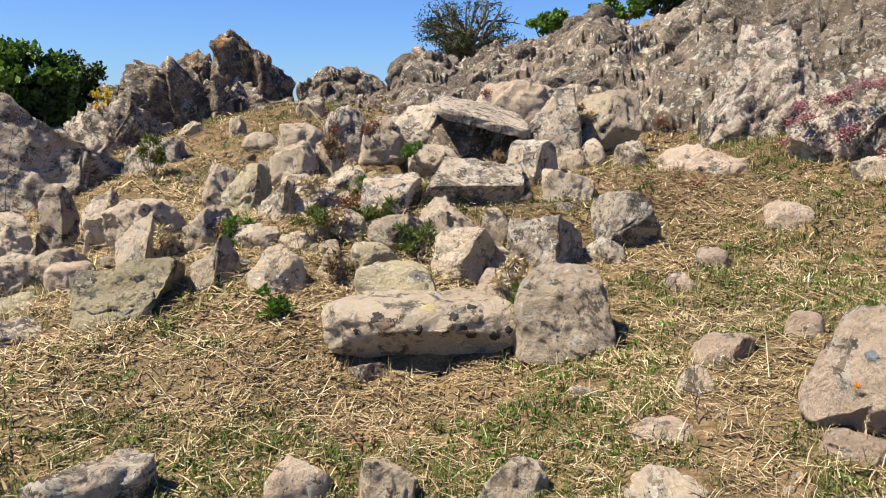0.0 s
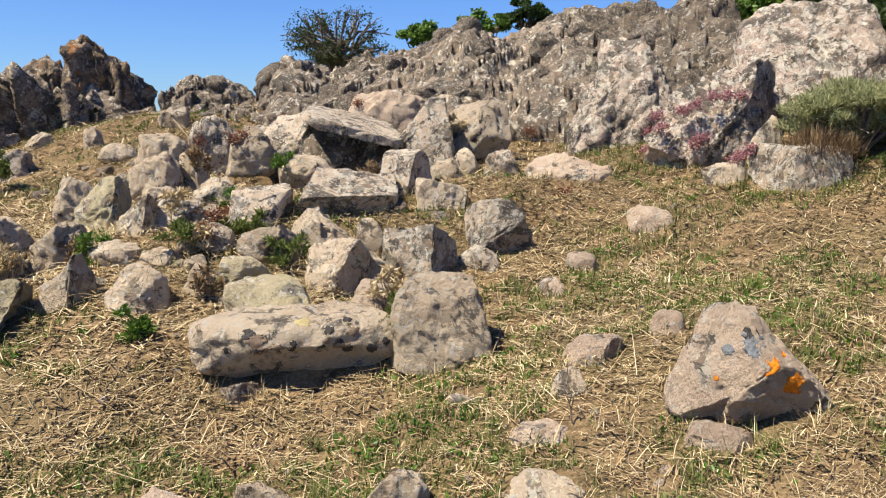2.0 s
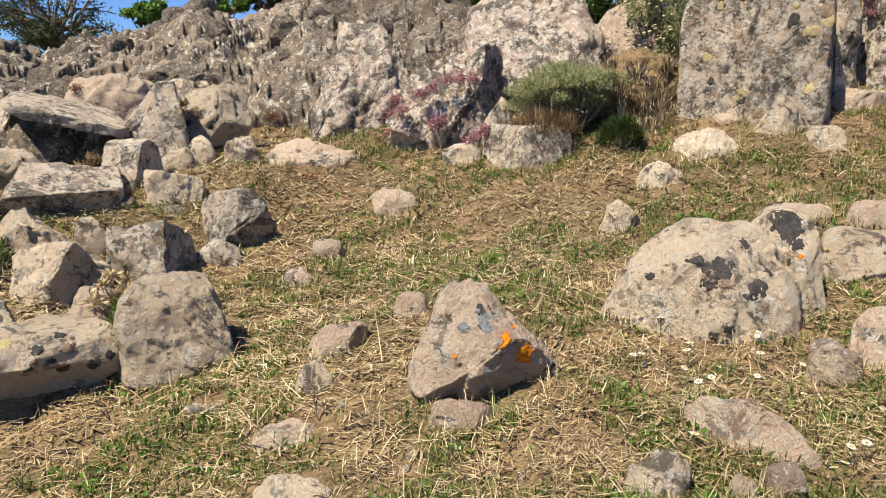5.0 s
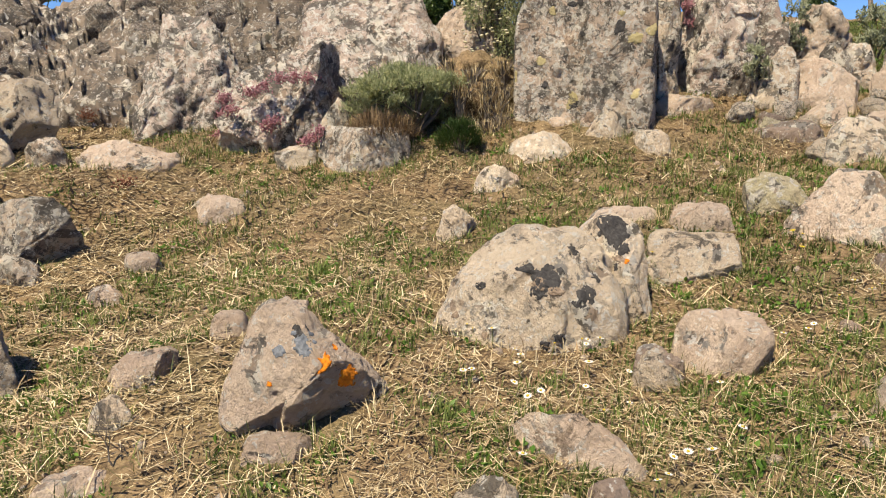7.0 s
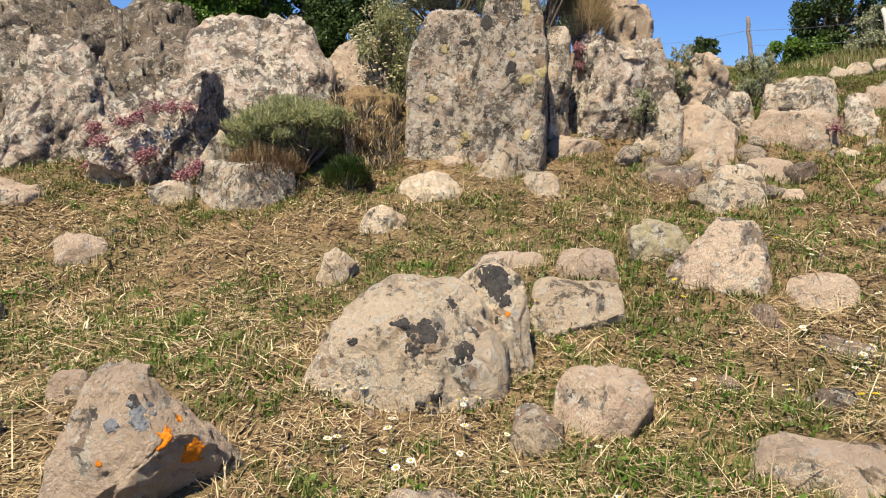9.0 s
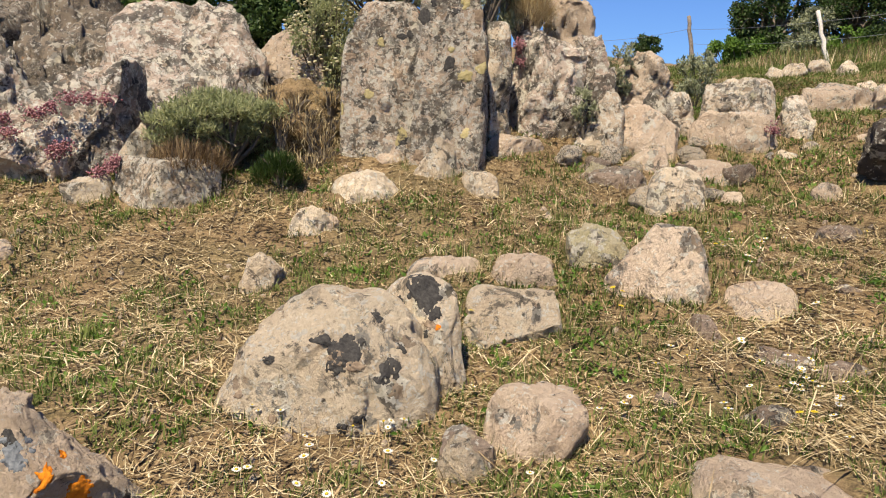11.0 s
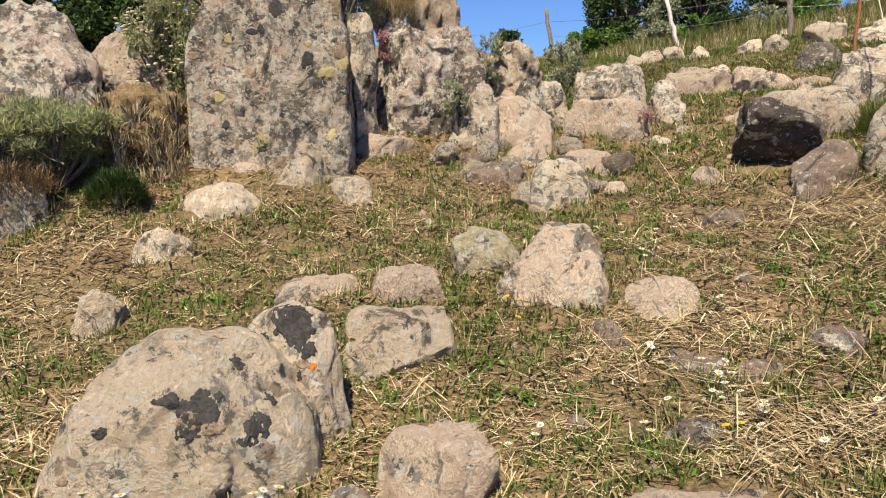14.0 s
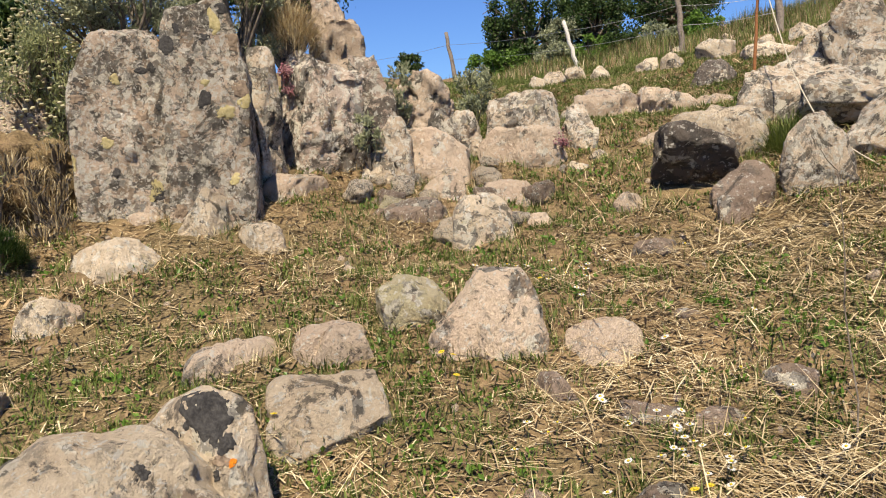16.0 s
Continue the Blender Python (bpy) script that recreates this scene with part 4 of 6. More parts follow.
rock("stone", 6.429, 1.003, 1.408, 0.383, 0.288, 0.303, -88.4, 802, BROWN_STONE, "brown flat stone sunk in trodden earth", "stones in the turf", sub=5, rough=0.0117, box=0.3, cuts=5, keep=0.56, lump=0.6, chip=0.016)
rock("stone", 6.130, 1.035, 1.319, 0.223, 0.169, 0.206, -87.9, 809, BROWN_STONE, "brown flat stone sunk in trodden earth", "stones in the turf", sub=4, rough=0.0085, box=0.3, cuts=5, keep=0.56, lump=0.6, chip=0.016)
rock("boulder", 6.560, 0.551, 1.367, 0.473, 0.354, 0.614, -93.5, 816, LICHEN_STONE, "pointed brownish boulder in dry grass", "", sub=5, rough=0.0163, box=0.5, cuts=9, keep=0.56, lump=0.65, taper=0.6)
rock("boulder", 8.483, 0.654, 1.886, 0.968, 0.715, 0.592, -91.7, 823, LICHEN_STONE, "large pale boulder with orange-red stains", "", sub=5, rough=0.0234, box=0.5, cuts=9, keep=0.56, lump=0.65, taper=0.7)
rock("boulder", 9.148, 0.461, 2.094, 0.645, 0.365, 0.713, -93.0, 830, LICHEN_STONE, "boulder spotted with white and black lichen", "", sub=5, rough=0.0183, box=0.12, cuts=9, keep=0.56, lump=0.65)
rock("boulder", 7.770, 0.194, 1.905, 0.887, 0.654, 0.410, -96.1, 837, LICHEN_STONE, "grey slab lying in the stone wall", "", sub=5, rough=0.0217, box=0.7, cuts=9, keep=0.56, lump=0.65, roll=-8)
rock("boulder", 9.022, -0.076, 2.080, 0.702, 0.525, 0.969, -97.1, 844, LICHEN_STONE, "boulder spotted with white and black lichen", "", sub=5, rough=0.0234, box=0.6, cuts=9, keep=0.56, lump=0.65, roll=-25)
rock("boulder", 8.259, 0.016, 2.002, 0.634, 0.474, 0.593, -97.1, 851, LICHEN_STONE, "boulder spotted with white and black lichen", "", sub=5, rough=0.0167, box=0.12, cuts=9, keep=0.56, lump=0.65)
rock("boulder", 6.982, 0.157, 1.594, 0.491, 0.367, 0.528, -97.3, 858, LICHEN_STONE, "boulder spotted with white and black lichen", "", sub=5, rough=0.0146, box=0.12, cuts=9, keep=0.56, lump=0.65)
rock("stone", 12.574, 1.545, 2.479, 0.645, 0.488, 0.457, -86.5, 865, BLACK_STONE, "weathered grey-beige field stone with pale lichen, lying in dry grass", "stones in the turf", sub=5, rough=0.0169, box=0.12, cuts=9, keep=0.56, lump=0.65)
rock("stone", 14.726, 2.721, 2.993, 0.427, 0.325, 0.297, -82.0, 872, STONE, "weathered grey-beige field stone with pale lichen, lying in dry grass", "stones in the turf", sub=4, rough=0.0125, box=0.12, cuts=9, keep=0.56, lump=0.65)
rock("stone", 14.559, 2.312, 2.973, 0.368, 0.281, 0.351, -83.7, 879, STONE, "weathered grey-beige field stone with pale lichen, lying in dry grass", "stones in the turf", sub=4, rough=0.0114, box=0.12, cuts=9, keep=0.56, lump=0.65)
rock("stone", 15.054, 1.656, 3.100, 0.667, 0.506, 0.407, -86.7, 886, STONE, "weathered grey-beige field stone with pale lichen, lying in dry grass", "stones in the turf", sub=4, rough=0.0173, box=0.12, cuts=9, keep=0.56, lump=0.65)
rock("stone", 14.293, 0.852, 2.980, 0.777, 0.587, 0.315, -90.1, 893, STONE, "weathered grey-beige field stone with pale lichen, lying in dry grass", "stones in the turf", sub=5, rough=0.0195, box=0.12, cuts=9, keep=0.56, lump=0.65)
rock("stone", 15.498, 0.286, 3.337, 0.484, 0.368, 0.358, -92.4, 900, STONE, "weathered grey-beige field stone with pale lichen, lying in dry grass", "stones in the turf", sub=4, rough=0.0137, box=0.12, cuts=9, keep=0.56, lump=0.65)
rock("stone", 15.000, 4.023, 3.024, 0.369, 0.281, 0.287, -76.9, 907, STONE, "weathered grey-beige field stone with pale lichen, lying in dry grass", "stones in the turf", sub=4, rough=0.0114, box=0.12, cuts=9, keep=0.56, lump=0.65)
rock("stone", 14.562, 3.481, 2.942, 0.352, 0.269, 0.297, -78.7, 914, STONE, "weathered grey-beige field stone with pale lichen, lying in dry grass", "stones in the turf", sub=4, rough=0.011, box=0.12, cuts=9, keep=0.56, lump=0.65)
rock("stone", 14.398, 4.256, 2.907, 0.407, 0.311, 0.280, -75.3, 921, STONE, "weathered grey-beige field stone with pale lichen, lying in dry grass", "stones in the turf", sub=4, rough=0.0121, box=0.12, cuts=9, keep=0.56, lump=0.65)
rock("stone", 10.333, 1.020, 2.191, 0.254, 0.193, 0.203, -89.0, 928, STONE, "weathered grey-beige field stone with pale lichen, lying in dry grass", "stones in the turf", sub=4, rough=0.0091, box=0.12, cuts=9, keep=0.56, lump=0.65)
rock("stone", 13.891, 4.441, 2.818, 0.346, 0.264, 0.281, -73.9, 935, STONE, "weathered grey-beige field stone with pale lichen, lying in dry grass", "stones in the turf", sub=4, rough=0.0109, box=0.12, cuts=9, keep=0.56, lump=0.65)
rock("stone", 12.803, 2.807, 2.559, 0.302, 0.231, 0.184, -80.3, 942, STONE, "weathered grey-beige field stone with pale lichen, lying in dry grass", "stones in the turf", sub=4, rough=0.01, box=0.12, cuts=9, keep=0.56, lump=0.65)
rock("stone", 17.553, 1.574, 3.679, 0.288, 0.220, 0.238, -87.5, 949, STONE, "weathered grey-beige field stone with pale lichen, lying in dry grass", "stones in the turf", sub=4, rough=0.0098, box=0.12, cuts=9, keep=0.56, lump=0.65)
rock("stone", 15.635, 0.885, 3.348, 0.299, 0.229, 0.233, -89.9, 956, STONE, "weathered grey-beige field stone with pale lichen, lying in dry grass", "stones in the turf", sub=4, rough=0.01, box=0.12, cuts=9, keep=0.56, lump=0.65)
rock("stone", 17.055, 2.429, 3.503, 0.286, 0.219, 0.236, -84.3, 963, STONE, "weathered grey-beige field stone with pale lichen, lying in dry grass", "stones in the turf", sub=4, rough=0.0097, box=0.12, cuts=9, keep=0.56, lump=0.65)
rock("stone", 5.766, 2.473, 1.144, 0.413, 0.310, 0.469, -69.5, 970, STONE, "rough grey-beige boulder in a tumbled heap of stones", "stones of the tumbled heap", sub=5, rough=0.008, box=0.3, cuts=2, keep=0.68, lump=0.4, taper=0.9, lean=0, chip=0.01, seat=0.3, skirt=0.04)
rock("stone", 6.554, 2.592, 1.360, 0.463, 0.348, 0.287, -71.3, 977, PINK_STONE, "low flat pinkish stone half sunk in the turf", "stones in the turf", sub=5, rough=0.0133, box=0.3, cuts=5, keep=0.56, lump=0.6, chip=0.016)
rock("stone", 6.476, 3.028, 1.428, 0.364, 0.275, 0.298, -66.7, 984, PINK_STONE, "low flat pinkish stone half sunk in the turf", "stones in the turf", sub=5, rough=0.0113, box=0.3, cuts=5, keep=0.56, lump=0.6, chip=0.016)
rock("stone", 6.150, 2.222, 1.292, 0.172, 0.131, 0.156, -73.9, 991, PINK_STONE, "low flat pinkish stone half sunk in the turf", "stones in the turf", sub=4, rough=0.0074, box=0.3, cuts=5, keep=0.56, lump=0.6, chip=0.016)
rock("stone", 6.501, 1.711, 1.350, 0.230, 0.175, 0.197, -80.5, 998, PINK_STONE, "low flat pinkish stone half sunk in the turf", "stones in the turf", sub=4, rough=0.0086, box=0.3, cuts=5, keep=0.56, lump=0.6, chip=0.016)
HUMP = rock("boulder", 2.859, 2.635, 0.537, 0.897, 0.605, 0.570, -43.5, 601, STONE, "large humped boulder with black and pale lichen patches", "", sub=6, rough=0.012, box=0.04, cuts=6, keep=0.72, lump=0.4, taper=0.75, lean=0.12, chip=0.013, hew=[(-70, 45, 0.85), (-100, 10, 0.8)], seat=0.25, skirt=0.06)
HUMP2 = rock("boulder", 3.220, 2.512, 0.600, 0.484, 0.359, 0.569, -49.4, 602, STONE, "rounded boulder with black and orange lichen against a hump", "", sub=6, rough=0.012, box=0.05, cuts=5, keep=0.72, lump=0.4, chip=0.012, seat=0.25, skirt=0.06)
rock("stone", 4.056, 3.063, 0.875, 0.438, 0.328, 0.208, -51.0, 1019, PINK_STONE, "low flat pinkish stone half sunk in the turf", "stones in the turf", sub=5, rough=0.0128, box=0.3, cuts=5, keep=0.56, lump=0.6, chip=0.016)
rock("stone", 3.838, 2.413, 0.74, 0.53, 0.393, 0.27, -56.6, 606, STONE, "angular hewn stone block with grey lichen in the stone heap", "stones of the tumbled heap", sub=5, rough=0.0146, box=0.6, cuts=3, keep=0.58, lump=0.3, chip=0.014, taper=0.75, lean=-0.2, hew=[(-110, 50, 0.65), (0, 0, 0.7)], seat=0.3, skirt=0.05)
rock("stone", 4.287, 2.678, 0.913, 0.370, 0.278, 0.204, -57.0, 1033, PINK_STONE, "low flat pinkish stone half sunk in the turf", "stones in the turf", sub=5, rough=0.0114, box=0.3, cuts=5, keep=0.56, lump=0.6, chip=0.016)
rock("stone", 3.705, 2.464, 0.774, 0.159, 0.121, 0.132, -54.8, 1040, STONE, "weathered grey-beige field stone with pale lichen, lying in dry grass", "stones in the turf", sub=4, rough=0.0072, box=0.12, cuts=9, keep=0.56, lump=0.65)
rock("stone", 3.395, 3.819, 0.831, 0.286, 0.216, 0.237, -37.9, 1047, STONE, "weathered grey-beige field stone with pale lichen, lying in dry grass", "stones in the turf", sub=5, rough=0.0097, box=0.12, cuts=9, keep=0.56, lump=0.65, taper=0.5)
rock("stone", 4.043, 4.157, 1.003, 0.329, 0.249, 0.254, -41.4, 1054, PINK_STONE, "low flat pinkish stone half sunk in the turf", "stones in the turf", sub=5, rough=0.0106, box=0.3, cuts=5, keep=0.56, lump=0.6, chip=0.016)
rock("stone", 2.454, 5.366, 0.765, 0.426, 0.202, 0.287, -19.5, 1061, PINK_STONE, "low flat pinkish stone half sunk in the turf", "stones in the turf", sub=5, rough=0.0125, box=0.3, cuts=5, keep=0.56, lump=0.6, chip=0.016)
rock("boulder", 4.623, 2.406, 0.999, 0.390, 0.293, 0.280, -62.3, 1068, GREEN_STONE, "boulder with a yellow-green lichen crust in dry turf", "", sub=5, rough=0.0118, box=0.12, cuts=9, keep=0.56, lump=0.65, seat=0.3, skirt=0.05)
rock("boulder", 4.520, 2.013, 0.893, 0.531, 0.394, 0.440, -66.4, 1511, PINK_STONE, "domed pinkish-grey boulder in green grass", "stones in the turf", sub=6, rough=0.0146, box=0.35, cuts=3, keep=0.7, lump=0.4, chip=0.016, taper=0.75, hew=[(-90, 35, 0.82)])
rock("stone", 4.572, 1.505, 0.858, 0.364, 0.273, 0.257, -73.2, 1082, PINK_STONE, "low flat pinkish stone half sunk in the turf", "stones in the turf", sub=5, rough=0.0113, box=0.3, cuts=5, keep=0.56, lump=0.6, chip=0.016)
rock("stone", 4.215, 1.625, 0.794, 0.221, 0.167, 0.196, -69.9, 1089, BROWN_STONE, "brown flat stone sunk in trodden earth", "stones in the turf", sub=5, rough=0.0084, box=0.3, cuts=5, keep=0.56, lump=0.6, chip=0.016)
rock("stone", 3.299, 1.006, 0.549, 0.589, 0.426, 0.194, -75.6, 1096, PINK_STONE, "low flat pinkish stone half sunk in the turf", "stones in the turf", sub=5, rough=0.0158, box=0.35, cuts=5, keep=0.56, lump=0.6, chip=0.016)
rock("boulder", 3.194, 1.851, 0.510, 0.459, 0.339, 0.310, -58.9, 1103, PINK_STONE, "domed stone with dark brown lower half", "stones in the turf", sub=6, rough=0.0132, box=0.35, cuts=5, keep=0.56, lump=0.6, chip=0.016, taper=0.7)
rock("stone", 2.874, 1.942, 0.526, 0.209, 0.157, 0.175, -53.8, 1110, STONE, "weathered grey-beige field stone with pale lichen, lying in dry grass", "stones in the turf", sub=5, rough=0.0082, box=0.12, cuts=9, keep=0.56, lump=0.65, taper=0.7)
rock("stone", 3.688, 1.161, 0.617, 0.257, 0.193, 0.197, -76.3, 1117, BROWN_STONE, "brown flat stone sunk in trodden earth", "stones in the turf", sub=5, rough=0.0091, box=0.3, cuts=5, keep=0.56, lump=0.6, chip=0.016)
rock("stone", 4.150, 1.020, 0.750, 0.253, 0.190, 0.161, -80.8, 1124, BROWN_STONE, "brown flat stone sunk in trodden earth", "stones in the turf", sub=5, rough=0.0091, box=0.3, cuts=5, keep=0.56, lump=0.6, chip=0.016)
rock("stone", 4.196, 1.273, 0.790, 0.256, 0.193, 0.111, -76.5, 1131, BROWN_STONE, "brown flat stone sunk in trodden earth", "stones in the turf", sub=5, rough=0.0091, box=0.3, cuts=5, keep=0.56, lump=0.6, chip=0.016)
rock("stone", 5.673, 1.437, 1.177, 0.271, 0.205, 0.144, -78.8, 1138, BROWN_STONE, "brown flat stone sunk in trodden earth", "stones in the turf", sub=5, rough=0.0094, box=0.3, cuts=5, keep=0.56, lump=0.6, chip=0.016)
rock("stone", 4.400, 0.791, 0.825, 0.222, 0.168, 0.193, -85.3, 1145, BROWN_STONE, "brown flat stone sunk in trodden earth", "stones in the turf", sub=5, rough=0.0084, box=0.3, cuts=5, keep=0.56, lump=0.6, chip=0.016)
rock("stone", 3.597, 1.531, 0.627, 0.106, 0.080, 0.167, -68.3, 1152, BROWN_STONE, "brown flat stone sunk in trodden earth", "stones in the turf", sub=4, rough=0.0073, box=0.3, cuts=5, keep=0.56, lump=0.6, chip=0.016)
rock("stone", 4.893, 1.197, 1.000, 0.132, 0.101, 0.110, -80.0, 1159, BROWN_STONE, "brown flat stone sunk in trodden earth", "stones in the turf", sub=4, rough=0.0066, box=0.3, cuts=5, keep=0.56, lump=0.6, chip=0.016)
rock("stone", 4.265, 2.626, 0.882, 0.338, 0.254, 0.244, -56.8, 1166, PINK_STONE, "low flat pinkish stone half sunk in the turf", "stones in the turf", sub=5, rough=0.0108, box=0.3, cuts=5, keep=0.56, lump=0.6, chip=0.016)
ORROCK = rock("boulder", 1.722, 2.696, 0.457, 0.643, 0.441, 0.45, -32.2, 701, PINK_STONE, "wedge-shaped boulder with bright orange and blue-grey lichen", "stones of the tumbled heap", sub=6, rough=0.0169, box=0.5, cuts=3, keep=0.68, lump=0.4, chip=0.018, taper=0.32, lean=-0.25, hew=[(-60, -32, 0.72), (-110, 25, 0.65)])
rock("stone", 1.508, 2.531, 0.336, 0.264, 0.198, 0.181, -30.4, 1180, PINK_STONE, "low flat pinkish stone half sunk in the turf", "stones in the turf", sub=5, rough=0.0093, box=0.3, cuts=5, keep=0.56, lump=0.6, chip=0.016)
rock("stone", 0.946, 2.866, 0.259, 0.375, 0.177, 0.169, -17.4, 1187, PINK_STONE, "low flat pinkish stone half sunk in the turf", "stones in the turf", sub=5, rough=0.0115, box=0.3, cuts=5, keep=0.56, lump=0.6, chip=0.016)
rock("stone", 1.116, 3.130, 0.358, 0.185, 0.140, 0.219, -18.9, 1194, STONE, "weathered grey-beige field stone with pale lichen, lying in dry grass", "stones in the turf", sub=4, rough=0.0084, box=0.12, cuts=9, keep=0.56, lump=0.65, taper=0.7)
rock("stone", 1.306, 3.370, 0.463, 0.299, 0.225, 0.192, -20.5, 1201, PINK_STONE, "low flat pinkish stone half sunk in the turf", "stones in the turf", sub=5, rough=0.01, box=0.3, cuts=5, keep=0.56, lump=0.6, chip=0.016)
rock("stone", 1.731, 3.442, 0.578, 0.183, 0.139, 0.161, -26.3, 1208, PINK_STONE, "low flat pinkish stone half sunk in the turf", "stones in the turf", sub=4, rough=0.0077, box=0.3, cuts=5, keep=0.56, lump=0.6, chip=0.016)
rock("stone", 1.776, 4.828, 0.619, 0.241, 0.183, 0.188, -19.7, 1215, PINK_STONE, "low flat pinkish stone half sunk in the turf", "stones in the turf", sub=4, rough=0.0088, box=0.3, cuts=5, keep=0.56, lump=0.6, chip=0.016)
rock("stone", 1.485, 4.547, 0.499, 0.225, 0.171, 0.192, -17.5, 1222, PINK_STONE, "low flat pinkish stone half sunk in the turf", "stones in the turf", sub=4, rough=0.0085, box=0.3, cuts=5, keep=0.56, lump=0.6, chip=0.016)
rock("stone", 2.443, 5.284, 0.790, 0.449, 0.338, 0.270, -24.5, 1229, PINK_STONE, "low flat pinkish stone half sunk in the turf", "stones in the turf", sub=5, rough=0.013, box=0.3, cuts=5, keep=0.56, lump=0.6, chip=0.016)
rock("stone", 2.283, 1.843, 0.382, 0.507, 0.213, 0.251, -51.0, 1236, PINK_STONE, "low flat pinkish stone half sunk in the turf", "stones in the turf", sub=5, rough=0.0141, box=0.5, cuts=5, keep=0.56, lump=0.6, chip=0.016)
rock("stone", 1.842, 1.828, 0.333, 0.216, 0.163, 0.210, -44.5, 1243, STONE, "weathered grey-beige field stone with pale lichen, lying in dry grass", "stones in the turf", sub=5, rough=0.0083, box=0.12, cuts=9, keep=0.56, lump=0.65)
rock("stone", 2.051, 1.659, 0.384, 0.135, 0.102, 0.099, -50.9, 1250, STONE, "weathered grey-beige field stone with pale lichen, lying in dry grass", "stones in the turf", sub=5, rough=0.0067, box=0.12, cuts=9, keep=0.56, lump=0.65)
rock("stone", 2.909, 1.960, 0.542, 0.205, 0.155, 0.159, -56.3, 1257, BROWN_STONE, "brown flat stone sunk in trodden earth", "stones in the turf", sub=5, rough=0.0081, box=0.3, cuts=5, keep=0.56, lump=0.6, chip=0.016)
rock("stone", 2.168, 1.609, 0.409, 0.150, 0.114, 0.107, -53.5, 1264, BROWN_STONE, "brown flat stone sunk in trodden earth", "stones in the turf", sub=5, rough=0.007, box=0.3, cuts=5, keep=0.56, lump=0.6, chip=0.016)
rock("boulder", -1.492, 2.944, -0.021, 0.516, 0.380, 0.239, 26.9, 1271, LICHEN_STONE, "boulder spotted with white and black lichen", "", sub=5, rough=0.0143, box=0.4, cuts=9, keep=0.56, lump=0.65)
rock("stone", -0.602, 2.921, -0.010, 0.284, 0.213, 0.253, 11.7, 1278, PINK_STONE, "low flat pinkish stone half sunk in the turf", "stones in the turf", sub=5, rough=0.0097, box=0.3, cuts=5, keep=0.56, lump=0.6, chip=0.016)
rock("stone", -0.225, 2.856, 0.025, 0.246, 0.186, 0.246, 4.5, 1285, STONE, "weathered grey-beige field stone with pale lichen, lying in dry grass", "stones in the turf", sub=5, rough=0.0089, box=0.12, cuts=9, keep=0.56, lump=0.65, lean=0.3)
rock("stone", 0.282, 2.728, 0.105, 0.277, 0.131, 0.219, -5.9, 1292, STONE, "weathered grey-beige field stone with pale lichen, lying in dry grass", "stones in the turf", sub=5, rough=0.0095, box=0.12, cuts=9, keep=0.56, lump=0.65, lean=0.4)
rock("stone", 0.807, 2.515, 0.195, 0.378, 0.280, 0.168, -17.8, 1299, STONE, "weathered grey-beige field stone with pale lichen, lying in dry grass", "stones in the turf", sub=5, rough=0.0116, box=0.12, cuts=9, keep=0.56, lump=0.65)
rock("stone", -0.415, 3.888, 0.181, 0.272, 0.206, 0.145, 6.1, 1306, BROWN_STONE, "low flat pinkish stone half sunk in the turf", "stones in the turf", sub=5, rough=0.0094, box=0.3, cuts=5, keep=0.56, lump=0.6, chip=0.016)
rock("stone", 0.705, 3.376, 0.318, 0.223, 0.169, 0.080, -11.8, 1313, PINK_STONE, "low flat pinkish stone half sunk in the turf", "stones in the turf", sub=5, rough=0.0085, box=0.3, cuts=5, keep=0.56, lump=0.6, chip=0.016)

# ---- rocky bank under the skyline ----
CRAGS = [rock_mesh(2.0, 1.7, 1.7, 850 + k, box=0.35, cuts=18, rough=0.03, sub=4, chip=0.03) for k in range(9)]
CRAGS = [mesh_of("crag", v, t, RIDGE_STONE) for v, t in CRAGS]


